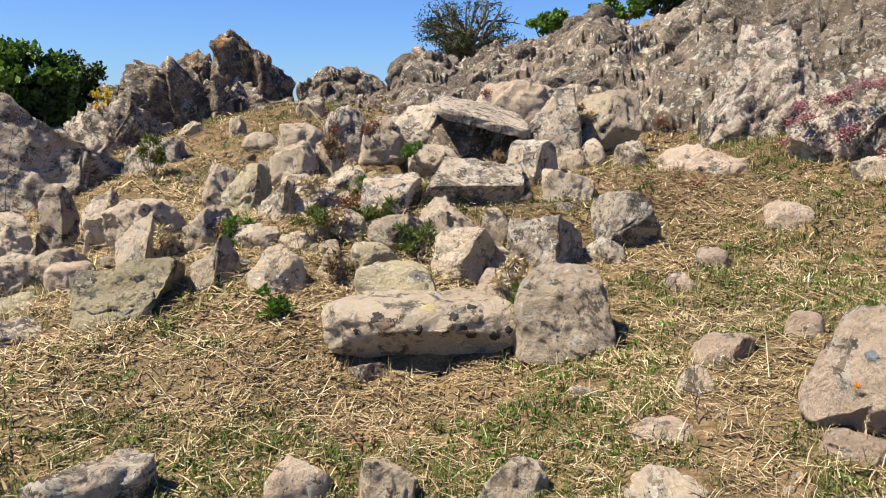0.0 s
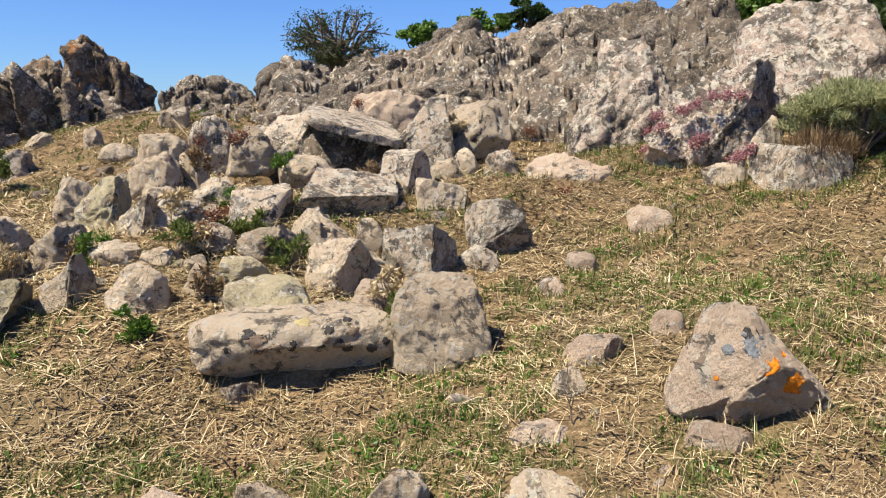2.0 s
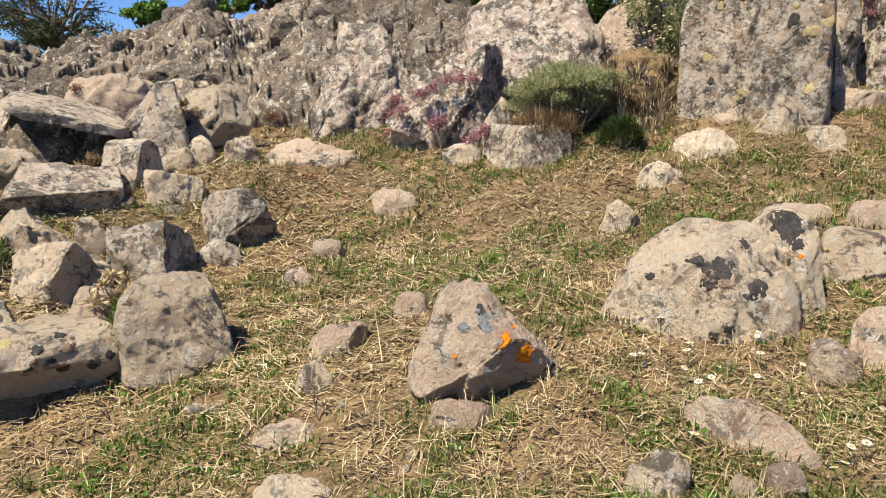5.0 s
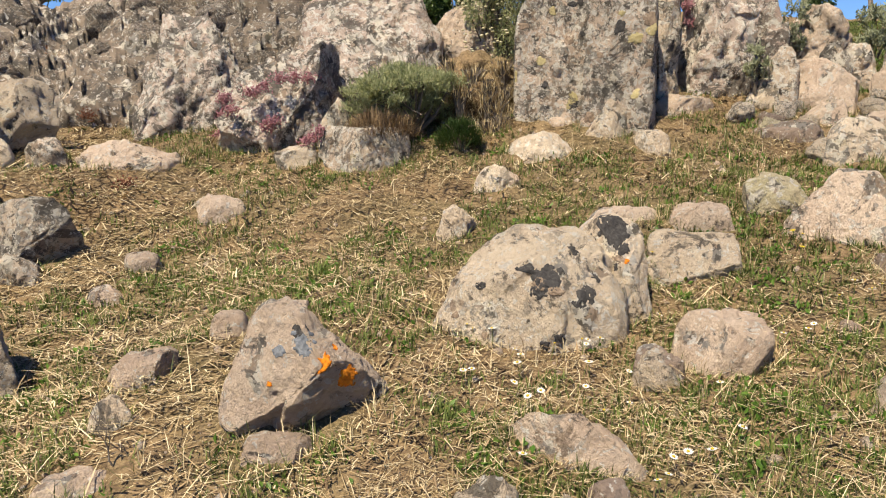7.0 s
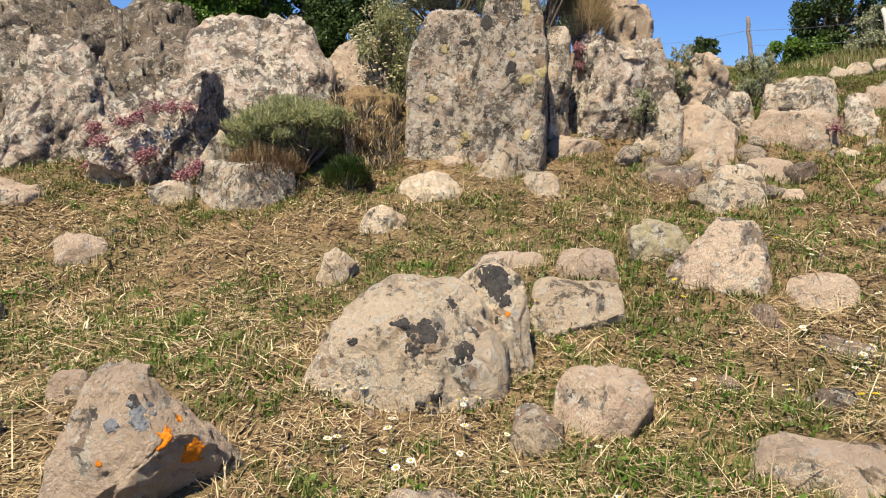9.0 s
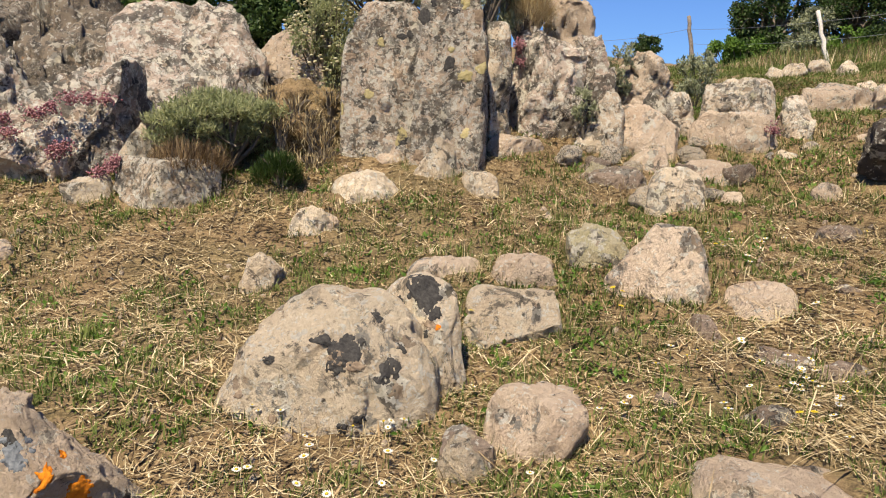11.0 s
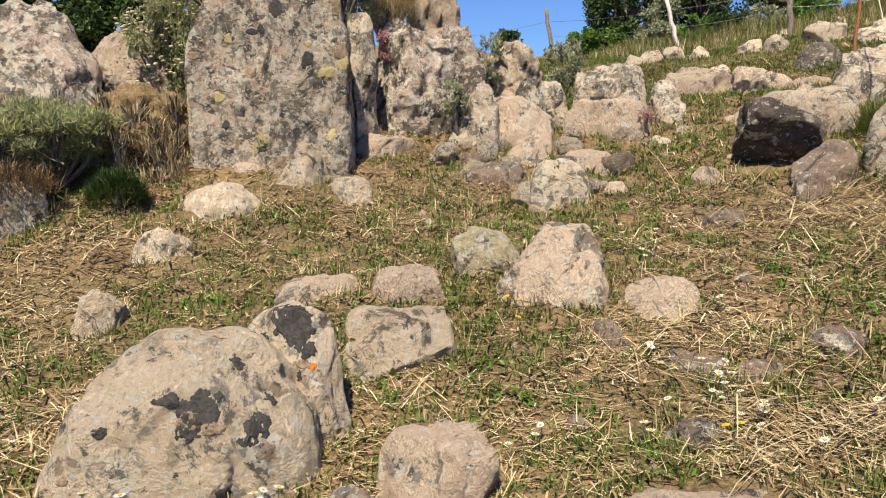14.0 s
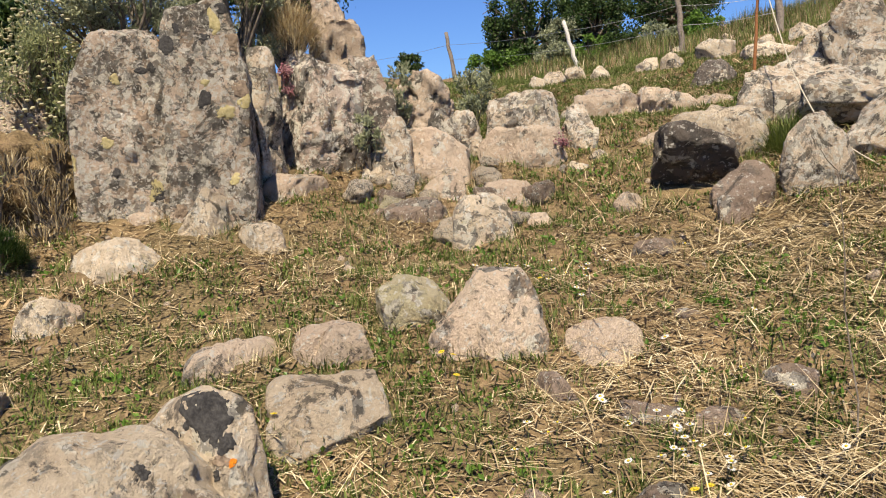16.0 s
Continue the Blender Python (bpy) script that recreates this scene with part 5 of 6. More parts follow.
def bank(crest, foot_line, seed, mat, label, nu=330, nv=84, crag=0.14):
    """A steep, craggy bank between a foot line and a crest, closed behind and sunk in the ground."""
    def along(line, s):
        line = np.array(line, float)
        k = np.linspace(0, 1, len(line))
        return np.stack([np.interp(s, k, line[:, c]) for c in range(3)], 1)
    s, v = np.meshgrid(np.linspace(0, 1, nu), np.linspace(-0.15, 1.6, nv), indexing="ij")
    s, v = s.ravel(), v.ravel()
    top, low = along(crest, s), along(foot_line, s)
    rise = np.clip(v, 0, 1)
    p = low + (top - low) * rise[:, None]
    p[:, 2] = low[:, 2] + (top[:, 2] + 0.08 - low[:, 2]) * (1 - (1 - rise) ** 1.6)
    back = np.clip(v - 1, 0, 1)
    out = top - low
    out[:, 2] = 0
    p = p + out * (back * 1.2)[:, None]
    p[:, 2] -= back * 3.0
    p[:, 2] -= np.clip(-v, 0, 1) * 3
    off = np.array([seed * 1.7, seed * 0.9, 3.0])
    warp = np.stack([fbm(p * 1.1 + off + 7 * k, seed + k, 3) for k in range(3)], 1) * 0.25
    nrm = -out / np.linalg.norm(out, axis=1)[:, None]
    nrm[:, 2] = 1.0
    nrm /= np.linalg.norm(nrm, axis=1)[:, None]
    fade = 0.3 + 0.7 * np.clip(1.4 - v, 0, 1)
    move = fade * crag * (0.9 * facets((p + warp) * (1.7, 1.7, 0.8) + off, seed + 3) + 0.5 * facets((p + warp) * (4.2, 4.2, 2.0) + off, seed + 5) + 0.9 * fbm(p * 0.9 + off, seed + 2, 3) + 0.4 * fbm(p * 6.0 + off, seed + 4, 3))
    p = p + nrm * move[:, None] * 1.05
    teeth = 0.5 - np.abs(fbm(np.stack([p[:, 0] * 2.3, p[:, 1] * 1.1, 0.6 * p[:, 2]], 1) + off, seed + 9, 3)) * 2.2
    p[:, 2] += teeth * 0.2 * np.clip((rise - 0.65) / 0.3, 0, 1) * np.clip(1.5 - v, 0, 1)
    i = (np.arange(nu - 1)[:, None] * nv + np.arange(nv - 1)[None]).ravel()
    ob = new("rock_ridge", mesh_of("rock_ridge", p, np.stack([i, i + nv, i + nv + 1, i + 1], 1), mat))
    tagged(ob, label, "rock", "crags of the skyline ridge")
    crng = random.Random(seed)
    for k in range(24):
        # blocks that break out of the face, thickest along the crest
        g = min(nv - 1, int(nv * (0.15 + 0.1 + crng.random() * 0.84) / 1.75)) + crng.randrange(nu // 30, nu - nu // 30) * nv
        size = crng.uniform(0.14, 0.30)
        crag = new("crag", CRAGS[crng.randrange(len(CRAGS))])
        crag.parent = ob
        x, y, z = p[g] - nrm[g] * size * 0.55
        crag.matrix_world = pose(x, y, z - 0.85 * size, crng.uniform(-30, 30), crng.uniform(-30, 30), crng.uniform(0, 360)) @ Matrix.Diagonal((size, size * crng.uniform(0.7, 1.0), size * crng.uniform(0.8, 1.2), 1))
    return ob


bank([(-2.203, 12.837, 2.097), (-1.834, 12.826, 2.299), (-1.309, 12.547, 2.238), (-0.906, 12.469, 2.061), (-0.539, 12.510, 2.573), (-0.091, 12.437, 2.460), (0.269, 12.382, 2.390), (0.632, 12.380, 2.643), (1.036, 12.313, 2.538)],
     [(-1.998, 11.096, 1.610), (-0.907, 10.367, 1.707), (-0.005, 9.862, 1.781), (0.842, 9.561, 1.818)], 31, RIDGE_STONE, "low jagged rock ridge behind the stone heap")
bank([(0.721, 12.359, 2.581), (1.262, 12.304, 2.646), (1.715, 12.274, 2.792), (2.079, 12.278, 3.081), (2.529, 12.227, 3.101), (2.976, 12.140, 2.907), (3.429, 12.110, 3.053), (3.882, 12.100, 3.324), (4.332, 12.040, 3.291)],
     [(0.565, 9.691, 1.783), (1.549, 9.066, 1.815), (2.237, 8.246, 1.682), (2.899, 7.743, 1.596)], 37, RIDGE_STONE, "craggy dark rock ridge patched with grey lichen")
bank([(3.807, 11.581, 3.220), (4.167, 11.352, 3.330), (4.429, 11.017, 3.353), (4.798, 10.954, 3.240), (5.024, 10.532, 3.326), (5.322, 10.319, 3.491), (5.566, 9.839, 3.236), (5.742, 9.535, 2.767), (5.844, 9.115, 2.168)],
     [(2.635, 7.871, 1.564), (3.274, 7.610, 1.687), (3.911, 7.670, 1.897), (4.565, 7.744, 2.202), (4.981, 7.654, 1.966)], 41, RIDGE_STONE, "steep dark rock bank rising to the skyline")


# roof slab over the hollow, and an added stone that bears it at the back
# its dark ridge colour stands in for the deep shade under the slab
rock("boulder", 0.28, 7.72, 0.93, 1.05, 0.45, 0.66, 2.0, 778, RIDGE_STONE, "added dark rough stone standing in for the shade inside a hollow", "stones of the tumbled heap", foot=False, box=0.5, cuts=8, lump=0.6)
rock("stone_slab", 0.34, 7.55, 1.585, 1.00, 1.40, 0.12, 0.0, 777, LICHEN_STONE, "flat grey roof slab leaning over a dark hollow", "stones of the tumbled heap", roll=13, pitch=6, foot=False, box=0.9, cuts=3, keep=0.85, lump=0.25, chip=0.012, rough=0.012)
rock("stone", -0.517, 8.065, 1.299, 0.3, 0.4, 0.34, 20.0, 778, LICHEN_STONE, "stone propping up a roof slab", "stones of the tumbled heap", box=0.4, rough=0.012)


# ---- small stones wedged into the heap ----
srng = random.Random(44)
SMALL = [rock_mesh(1.0, 0.85, 0.7, 800 + k, box=0.15, cuts=8, rough=0.03, sub=3) for k in range(9)]
SMALL = [(mesh_of("small_stone", v, t, m), v) for (v, t), m in zip(SMALL, [STONE, LICHEN_STONE, STONE, PINK_STONE, GREEN_STONE, STONE, LICHEN_STONE, BROWN_STONE, STONE])]
for _ in range(120):
    # the heap fans out between the long boulder and the foot of the ridge
    s = srng.random()
    x = srng.uniform(-3.2, 0.9 + 0.9 * s)
    y = 4.0 + 4.6 * s + 0.12 * abs(x)
    if x < -0.9 and y < 4.6:
        continue
    size = srng.uniform(0.07, 0.19)
    if math.hypot((x - 0.15) / 0.7, (y - 7.6) / 0.9) < 1:
        continue          # the dark hollow under the roof slab
    ob = new("small_stone", SMALL[srng.randrange(9)][0])
    ob.matrix_world = pose(x, y, land_at(x, y) - 0.05, srng.uniform(-20, 20), srng.uniform(-20, 20), srng.uniform(0, 360)) @ Matrix.Scale(size, 4)
    tagged(ob, "small rough stone wedged between heaped boulders", "rock", "small stones of the heap")
    FOOT.append((x, y, size * 0.4, size * 0.4, 0.0))
for _ in range(34):
    # fallen stones below the ruined wall beside the path
    x, y, size = srng.uniform(5.7, 7.5), srng.uniform(2.3, 3.7), srng.uniform(0.08, 0.24)
    ob = new("small_stone", SMALL[srng.randrange(9)][0])
    ob.matrix_world = pose(x, y, land_at(x, y) - 0.04, srng.uniform(-20, 20), srng.uniform(-20, 20), srng.uniform(0, 360)) @ Matrix.Scale(size, 4)
    tagged(ob, "small pale stone fallen below the ruined wall", "rock", "small stones below the wall")
    FOOT.append((x, y, size * 0.4, size * 0.4, 0.0))


# ---- lichen crusts ----
def crust_at(ob, mat, spot, r, seed, name="lichen", label="", stretch=1.0):
    """A flat patch of lichen that clings to a stone round the given place."""
    inv = ob.matrix_world.inverted()
    ok, place, normal, _ = ob.closest_point_on_mesh(inv @ Vector(spot))
    up = Vector((0, 0, 1)) - normal * normal.z
    b = up.normalized() if up.length > 0.05 else normal.orthogonal().normalized()
    a = b.cross(normal).normalized()
    n = 34
    grid = np.linspace(-1.7, 1.7, n)
    u, w = [g.ravel() for g in np.meshgrid(grid, grid, indexing="ij")]
    wild = np.stack([u * 0.9 + seed, w * 0.9, 0 * u + seed * 0.7], 1)
    inside = 1.0 - np.hypot(u, w) + 0.75 * fbm(wild, 5, 2) + 0.55 * fbm(wild * 3.3, 6, 3) + 0.8 * np.exp(-5 * (u * u + w * w)) - 3.0 * np.maximum(np.hypot(u, w) - 1.15, 0)
    pts, quads = [], []
    for i in range(n * n):
        p = place + a * (r * u[i] / stretch) + b * (r * w[i] * stretch)
        ok, near, nn, _ = ob.closest_point_on_mesh(p)
        pts.append(near + nn * (0.0035 * min(1.0, max(-0.4, 4 * inside[i])) + 0.0015 * noise.noise(p * 70)))
    # one patch only: the cells that hang together with the middle
    mid, seen = (n // 2, n // 2), set()
    todo = [mid]
    while todo:
        i, j = todo.pop()
        if (i, j) in seen or not (0 <= i < n - 1 and 0 <= j < n - 1):
            continue
        four = (i * n + j, (i + 1) * n + j, (i + 1) * n + j + 1, i * n + j + 1)
        if (i, j) != mid and max(inside[k] for k in four) <= 0:
            continue
        seen.add((i, j))
        quads.append(four)
        todo += [(i + 1, j), (i - 1, j), (i, j + 1), (i, j - 1)]
    used = sorted({k for four in quads for k in four})
    slot = {k: i for i, k in enumerate(used)}
    return part(name, mesh_of(name, [pts[k] for k in used], [[slot[k] for k in four] for four in quads], mat), ob, label)


bpy.context.view_layer.update()
for n, (ob, mat, spot, r, stretch) in enumerate([
        (ORROCK, ORANGE, (1.695, 2.505, 0.751), 0.042, 1.6), (ORROCK, ORANGE, (1.778, 2.472, 0.678), 0.038, 1.2), (ORROCK, ORANGE, (2.025, 2.724, 0.615), 0.016, 0.9),
        (ORROCK, ORANGE, (1.746, 2.558, 0.777), 0.014, 1.0), (ORROCK, ORANGE, (1.501, 2.576, 0.694), 0.01, 1.0), (ORROCK, ORANGE, (1.766, 2.498, 0.705), 0.013, 1.0),
        (ORROCK, BLUEGREY, (1.629, 2.565, 0.826), 0.045, 1.1), (ORROCK, BLACK, (1.638, 2.602, 0.857), 0.022, 2.2), (ORROCK, BLUEGREY, (1.510, 2.565, 0.837), 0.03, 1.2),
        (HUMP2, BLACK, (3.173, 2.413, 1.118), 0.075, 0.8), (HUMP2, BLACK, (3.160, 2.345, 1.028), 0.03, 1.5), (HUMP2, ORANGE, (3.154, 2.332, 0.993), 0.016, 1.2),
        (HUMP, BLACK, (2.712, 2.394, 0.977), 0.06, 0.8), (HUMP, BLACK, (2.831, 2.275, 0.902), 0.055, 1.5), (HUMP, BLACK, (2.879, 2.383, 1.081), 0.022, 1.2),
        (HUMP, BLACK, (2.913, 2.269, 0.986), 0.025, 1.5), (HUMP, BLACK, (2.662, 2.412, 0.949), 0.02, 0.8), (HUMP, BLACK, (2.763, 2.374, 1.012), 0.024, 1.0),
        
        (LONG, BLACK, (-0.364, 3.818, 0.610), 0.04, 0.6), (LONG, BLACK, (-0.278, 3.805, 0.574), 0.02, 1.0), (LONG, BLACK, (0.054, 3.832, 0.605), 0.025, 1.0), (LONG, BLACK, (0.154, 3.885, 0.633), 0.025, 0.8),
        (LONG, BLACK, (-0.463, 3.847, 0.502), 0.02, 1.3), (LONG, YELLOWISH, (-0.070, 3.880, 0.642), 0.04, 0.5),
        (MONO, ORANGE, (5.385, 4.457, 2.68), 0.05, 1.5), (MONO, ORANGE, (5.35, 4.448, 2.468), 0.045, 2.0), (MONO, ORANGE, (5.33, 4.459, 2.23), 0.03, 2.0), (MONO2, ORANGE, (5.29, 4.33, 2.55), 0.035, 2.2),
        (MONO2, YELLOWISH, (5.370, 4.009, 1.774), 0.035, 0.8), (MONO, BLACK, (5.083, 4.723, 1.845), 0.03, 1.0), (MONO, BLACK, (5.274, 4.525, 2.522), 0.03, 1.0),
        (MONO, YELLOWISH, (5.121, 4.677, 2.453), 0.03, 0.8)]):
    crust_at(ob, mat, spot, r, n * 3.3 + 1, label={"orange_lichen": "bright orange lichen crust", "black_lichen": "black lichen crust", "blue_grey_lichen": "blue-grey lichen crust", "ochre_lichen": "ochre lichen crust"}[mat.name])


# smaller crusts strewn over the sunny faces
krng = random.Random(21)
for ob, count, small, large, tones in ((MONO, 12, 0.02, 0.05, (BROWNISH, BLACK, YELLOWISH)), (MONO2, 14, 0.02, 0.055, (BROWNISH, BLACK, YELLOWISH)), (HUMP, 12, 0.012, 0.035, (BLACK, BROWNISH)), (HUMP2, 6, 0.012, 0.03, (BLACK, BROWNISH)),
                                       (LONG, 14, 0.015, 0.04, (BROWNISH, BLACK))):
    for k in range(count):
        spot = ob.matrix_world @ Vector((krng.uniform(-0.48, 0.48) * ob["wide"], -0.7 * ob["deep"], krng.uniform(0.15, 1.0) * ob["high"]))
        tone = tones[k % len(tones)]
        crust_at(ob, tone, spot, krng.uniform(small, large), 200 + 3.7 * krng.random() * 90, label={"brown_lichen": "brown lichen crust", "black_lichen": "black lichen crust", "ochre_lichen": "ochre lichen crust"}[tone.name], stretch=krng.uniform(0.7, 1.3))


# ---- plants ----
def lumpy_cloud(n, radii, seed, clumps=26, hollow=0.35, flat=0.0):
    """Points in many uneven clumps that together fill an ellipsoid, with gaps between them."""
    rng = np.random.default_rng(seed)
    c = rng.normal(size=(clumps, 3))
    c *= (rng.uniform(hollow, 1.0, clumps) ** 0.6 / np.linalg.norm(c, axis=1))[:, None]
    r = rng.uniform(0.16, 0.36, clumps)
    k = rng.integers(0, clumps, n)
    d = rng.normal(size=(n, 3))
    d *= (rng.random(n) ** 0.4 / np.linalg.norm(d, axis=1))[:, None]
    p = (c[k] + d * r[k][:, None]) * radii
    return p, c * radii


def bush(name, x, y, z, radii, seed, mat, label, n=6000, leaf=0.06, slim=0.55, clumps=30, trunk=None, up=0.0, category="shrub", hollow=0.35, limb=0.02, flowers=None):
    """A shrub or small tree: limbs that reach into leafy clumps."""
    base = new(name, None)
    base.location = (x, y, z)
    rng = np.random.default_rng(seed)
    lift = np.array([0, 0, trunk if trunk is not None else radii[2] * 0.9])
    p, c = lumpy_cloud(n, np.array(radii), seed, clumps, hollow)
    v, f = leaves(p + lift, leaf * rng.uniform(0.6, 1.3, n), rng, slim, up=up)
    part("foliage", mesh_of("foliage", v, f, mat, False), base)
    fork = Vector((0, 0, lift[2] * 0.45))
    if trunk is not None:
        part("trunk", mesh_of("trunk", *tube([(0, 0, -0.3), (limb, 0, lift[2] * 0.3), fork, (0, 0, lift[2])], [limb * 2.2, limb * 1.9, limb * 1.5, limb * 0.8]), BARK), base)
    for q in c:
        tip = Vector(q + lift)
        start = Vector((0, 0, lift[2] * rng.uniform(0.3, 0.95))) if trunk is not None else Vector((0.15 * q[0], 0.15 * q[1], -0.1))
        bend = start.lerp(tip, 0.5) + Vector(rng.normal(size=3) * 0.08 * max(radii))
        twigs = [tube([start, bend, tip], [limb, limb * 0.6, limb * 0.25], 5)]
        for _ in range(5 if trunk is not None else 2):
            end = tip + Vector(rng.normal(size=3) * 0.13 * np.array(radii))
            twigs.append(tube([bend.lerp(tip, rng.random()), tip.lerp(end, 0.5), end], [limb * 0.3, limb * 0.2, limb * 0.1], 5))
        part("branch", mesh_of("branch", *joined(twigs), BARK), base)
    if flowers:
        count, size, fm = flowers
        q, _ = lumpy_cloud(count, np.array(radii) * 1.08, seed + 1, clumps, 0.7)
        bv, bf = ball(2)
        tagged(part("bloom", mesh_of("bloom", *joined([(bv * size * rng.uniform(0.6, 1.2) * np.array([1, 1, 0.6]) + s + lift, bf) for s in q]), fm), base), kind="stuff")
    return tagged(base, label, category)


def spiky_shrub(name, x, y, z, r, h, seed, mat, label, n=5200, length=0.2, width=0.006):
    """A rounded cushion of narrow upright leaves over dark woody stems."""
    base = new(name, None)
    base.location = (x, y, z)
    rng = np.random.default_rng(seed)
    a, rr = rng.uniform(0, 2 * math.pi, n), np.sqrt(rng.random(n))
    lump = 0.75 + 0.4 * vnoise(np.stack([np.cos(a) * 2.5 + seed, np.sin(a) * 2.5, rr * 3], 1), seed)
    top = np.sqrt(np.maximum(1 - rr**2, 0.03)) * h * lump
    c = np.stack([np.cos(a) * rr * r * lump, np.sin(a) * rr * r * lump, top - length * 0.6 - rng.random(n) ** 2 * h * 0.5], 1)
    v, f = blades(c, length * rng.uniform(0.6, 1.2, n), np.full(n, width), a + rng.normal(0, 0.7, n), np.abs(rr * 0.9 + rng.normal(0, 0.45, n)), 0.6, rng)
    part("foliage", mesh_of("foliage", v, f, mat, False), base)
    pieces = []
    for k in range(26):
        th, q = rng.uniform(0, 6.28), rng.uniform(0.2, 0.8)
        pieces.append(tube([(0.1 * r * math.cos(th), 0.1 * r * math.sin(th), -0.15), (0.5 * q * r * math.cos(th), 0.5 * q * r * math.sin(th), h * 0.25), (q * r * math.cos(th), q * r * math.sin(th), h * 0.65)], [0.014, 0.01, 0.005], 5))
    part("woody_base", mesh_of("woody_base", *joined(pieces), BARK), base)
    return tagged(base, label, "shrub")


bush("ivy", -4.969, 8.819, 1.540, (0.62, 0.45, 0.44), 901, IVY, "thick bright green ivy draped over a grey rock", 9000, 0.075, 0.8, 40, hollow=0.55)
bush("ivy", -4.619, 8.718, 1.543, (0.32, 0.3, 0.36), 902, LEAF, "dark green ivy hanging down a rock face", 3500, 0.07, 0.8, 20, hollow=0.5)
bush("evergreen_tree", -7.374, 15.156, 1.190, (0.55, 0.6, 0.72), 903, LEAF, "dark evergreen tree behind the rocks", 7000, 0.09, 0.6, 34, trunk=0.9, category="tree", limb=0.05)
bush("wild_fennel", -4.862, 10.949, 1.523, (0.26, 0.26, 0.34), 904, BUTTER, "yellow-green flowering shrub beside the rocks", 900, 0.05, 0.5, 12)
bush("bare_twigged_tree", 0.487, 15.896, 2.25, (0.98, 0.8, 0.6), 905, LEAF, "small open-crowned tree with bare twigs on the ridge", 4600, 0.055, 0.5, 60, trunk=1.12, category="tree", hollow=0.5, limb=0.045)
bush("bare_twigged_tree", 1.680, 15.943, 2.742, (0.3, 0.3, 0.22), 906, LEAF, "low shrub on the skyline ridge", 800, 0.07, 0.5, 12)
bush("ivy", 1.841, 12.731, 2.959, (0.45, 0.3, 0.2), 907, IVY, "bright green creeper along the ridge top", 2600, 0.06, 0.8, 20, hollow=0.5)
bush("ivy", 2.861, 12.782, 3.241, (0.42, 0.3, 0.18), 908, IVY, "bright green creeper along the ridge top", 3000, 0.06, 0.8, 20, hollow=0.5)
bush("ivy", 3.510, 12.702, 3.360, (0.40, 0.3, 0.19), 909, LEAF, "dark green creeper cushion on the ridge top", 3400, 0.06, 0.8, 20, hollow=0.5)
bush("holm_oak", 5.819, 9.502, 2.782, (0.85, 0.6, 0.5), 910, IVY, "leafy green shrub above the crag", 7000, 0.07, 0.6, 34)
bush("holm_oak", 6.512, 9.358, 2.918, (1.1, 0.7, 0.55), 911, LEAF, "dark leafy oak shrub above the crag", 9000, 0.07, 0.6, 40)
bush("holm_oak", 6.087, 7.107, 2.539, (0.50, 0.5, 0.5), 912, LEAF, "dark leafy oak shrub behind the standing stones", 8000, 0.06, 0.6, 30)
bush("holm_oak", 5.884, 9.449, 3.037, (0.9, 0.6, 0.5), 916, IVY, "leafy green shrub above the crag", 7000, 0.065, 0.6, 34)
bush("spurge_shrub", 4.20, 5.40, 1.56, (0.58, 0.30, 0.23), 935, SPURGE, "grey-green cushion shrub with yellowish tips on the rock ledge", 15000, 0.055, 0.16, 60, up=1.1)
spiky_shrub("dry_shrub", 3.776, 5.241, 1.514, 0.3, 0.14, 934, DEAD, "dead brown twiggy undergrowth on the rock ledge", 1800, 0.12, 0.005)
spiky_shrub("green_shrub", 4.271, 4.849, 1.430, 0.2, 0.16, 914, LEAF, "low dark green shrub under the rock ledge", 1800, 0.09, 0.006)
bush("everlasting_shrub", 5.68, 5.95, 2.05, (0.42, 0.34, 0.58), 915, SPURGE, "tall shrub with cream flower heads beside the standing stone", 8000, 0.045, 0.25, 40, up=1.2, flowers=(520, 0.017, CREAM))
bush("holm_oak", 6.425, 7.470, 2.518, (0.6, 0.5, 0.6), 936, LEAF, "dark leafy oak shrub behind the standing stones", 8000, 0.055, 0.6, 30)
for k, (x, y, z) in enumerate([(4.678, 5.250, 1.573), (4.847, 5.048, 1.672), (4.958, 5.076, 1.791), (4.772, 5.159, 1.853), (4.815, 4.951, 1.542), (4.554, 5.254, 1.496), (4.678, 5.188, 1.934), (4.692, 4.985, 1.497), (4.776, 5.082, 1.753), (4.652, 5.420, 2.001), (5.001, 5.131, 2.014), (4.559, 5.199, 1.768), (4.621, 5.581, 1.931)]):
    spiky_shrub("dry_tuft", x, y, z - 0.03, 0.17, 0.13, 940 + k, STRAW, "dry grass tuft on the earthy bank", 170, 0.10, 0.006)
bush("everlasting_shrub", 5.80, 5.25, 2.78, (0.66, 0.42, 0.36), 917, SAGE, "grey-green shrub spilling over the standing stone", 12000, 0.05, 0.22, 46, up=0.9, flowers=(160, 0.014, CREAM))
bush("everlasting_shrub", 6.25, 4.60, 2.68, (0.46, 0.38, 0.38), 918, SAGE, "grey-green shrub spilling over the standing stone", 9000, 0.05, 0.22, 36, up=0.9)
spiky_shrub("dry_shrub", 6.749, 4.427, 2.861, 0.2, 0.3, 919, STRAW, "dry straw-coloured tuft on the rocks", 2000, 0.2, 0.005)
bush("holm_oak_tree", 8.301, 5.5, 2.062, (1.35, 1.2, 0.85), 920, LEAF, "oak tree with dark leaves overhanging the rocks", 14000, 0.055, 0.5, 60, trunk=2.25, category="tree", limb=0.06)
bush("distant_tree", 26.357, 12.647, 4.493, (0.55, 0.5, 0.42), 921, LEAF, "small distant tree beyond the fence", 2600, 0.09, 0.6, 22, trunk=0.75, category="tree")
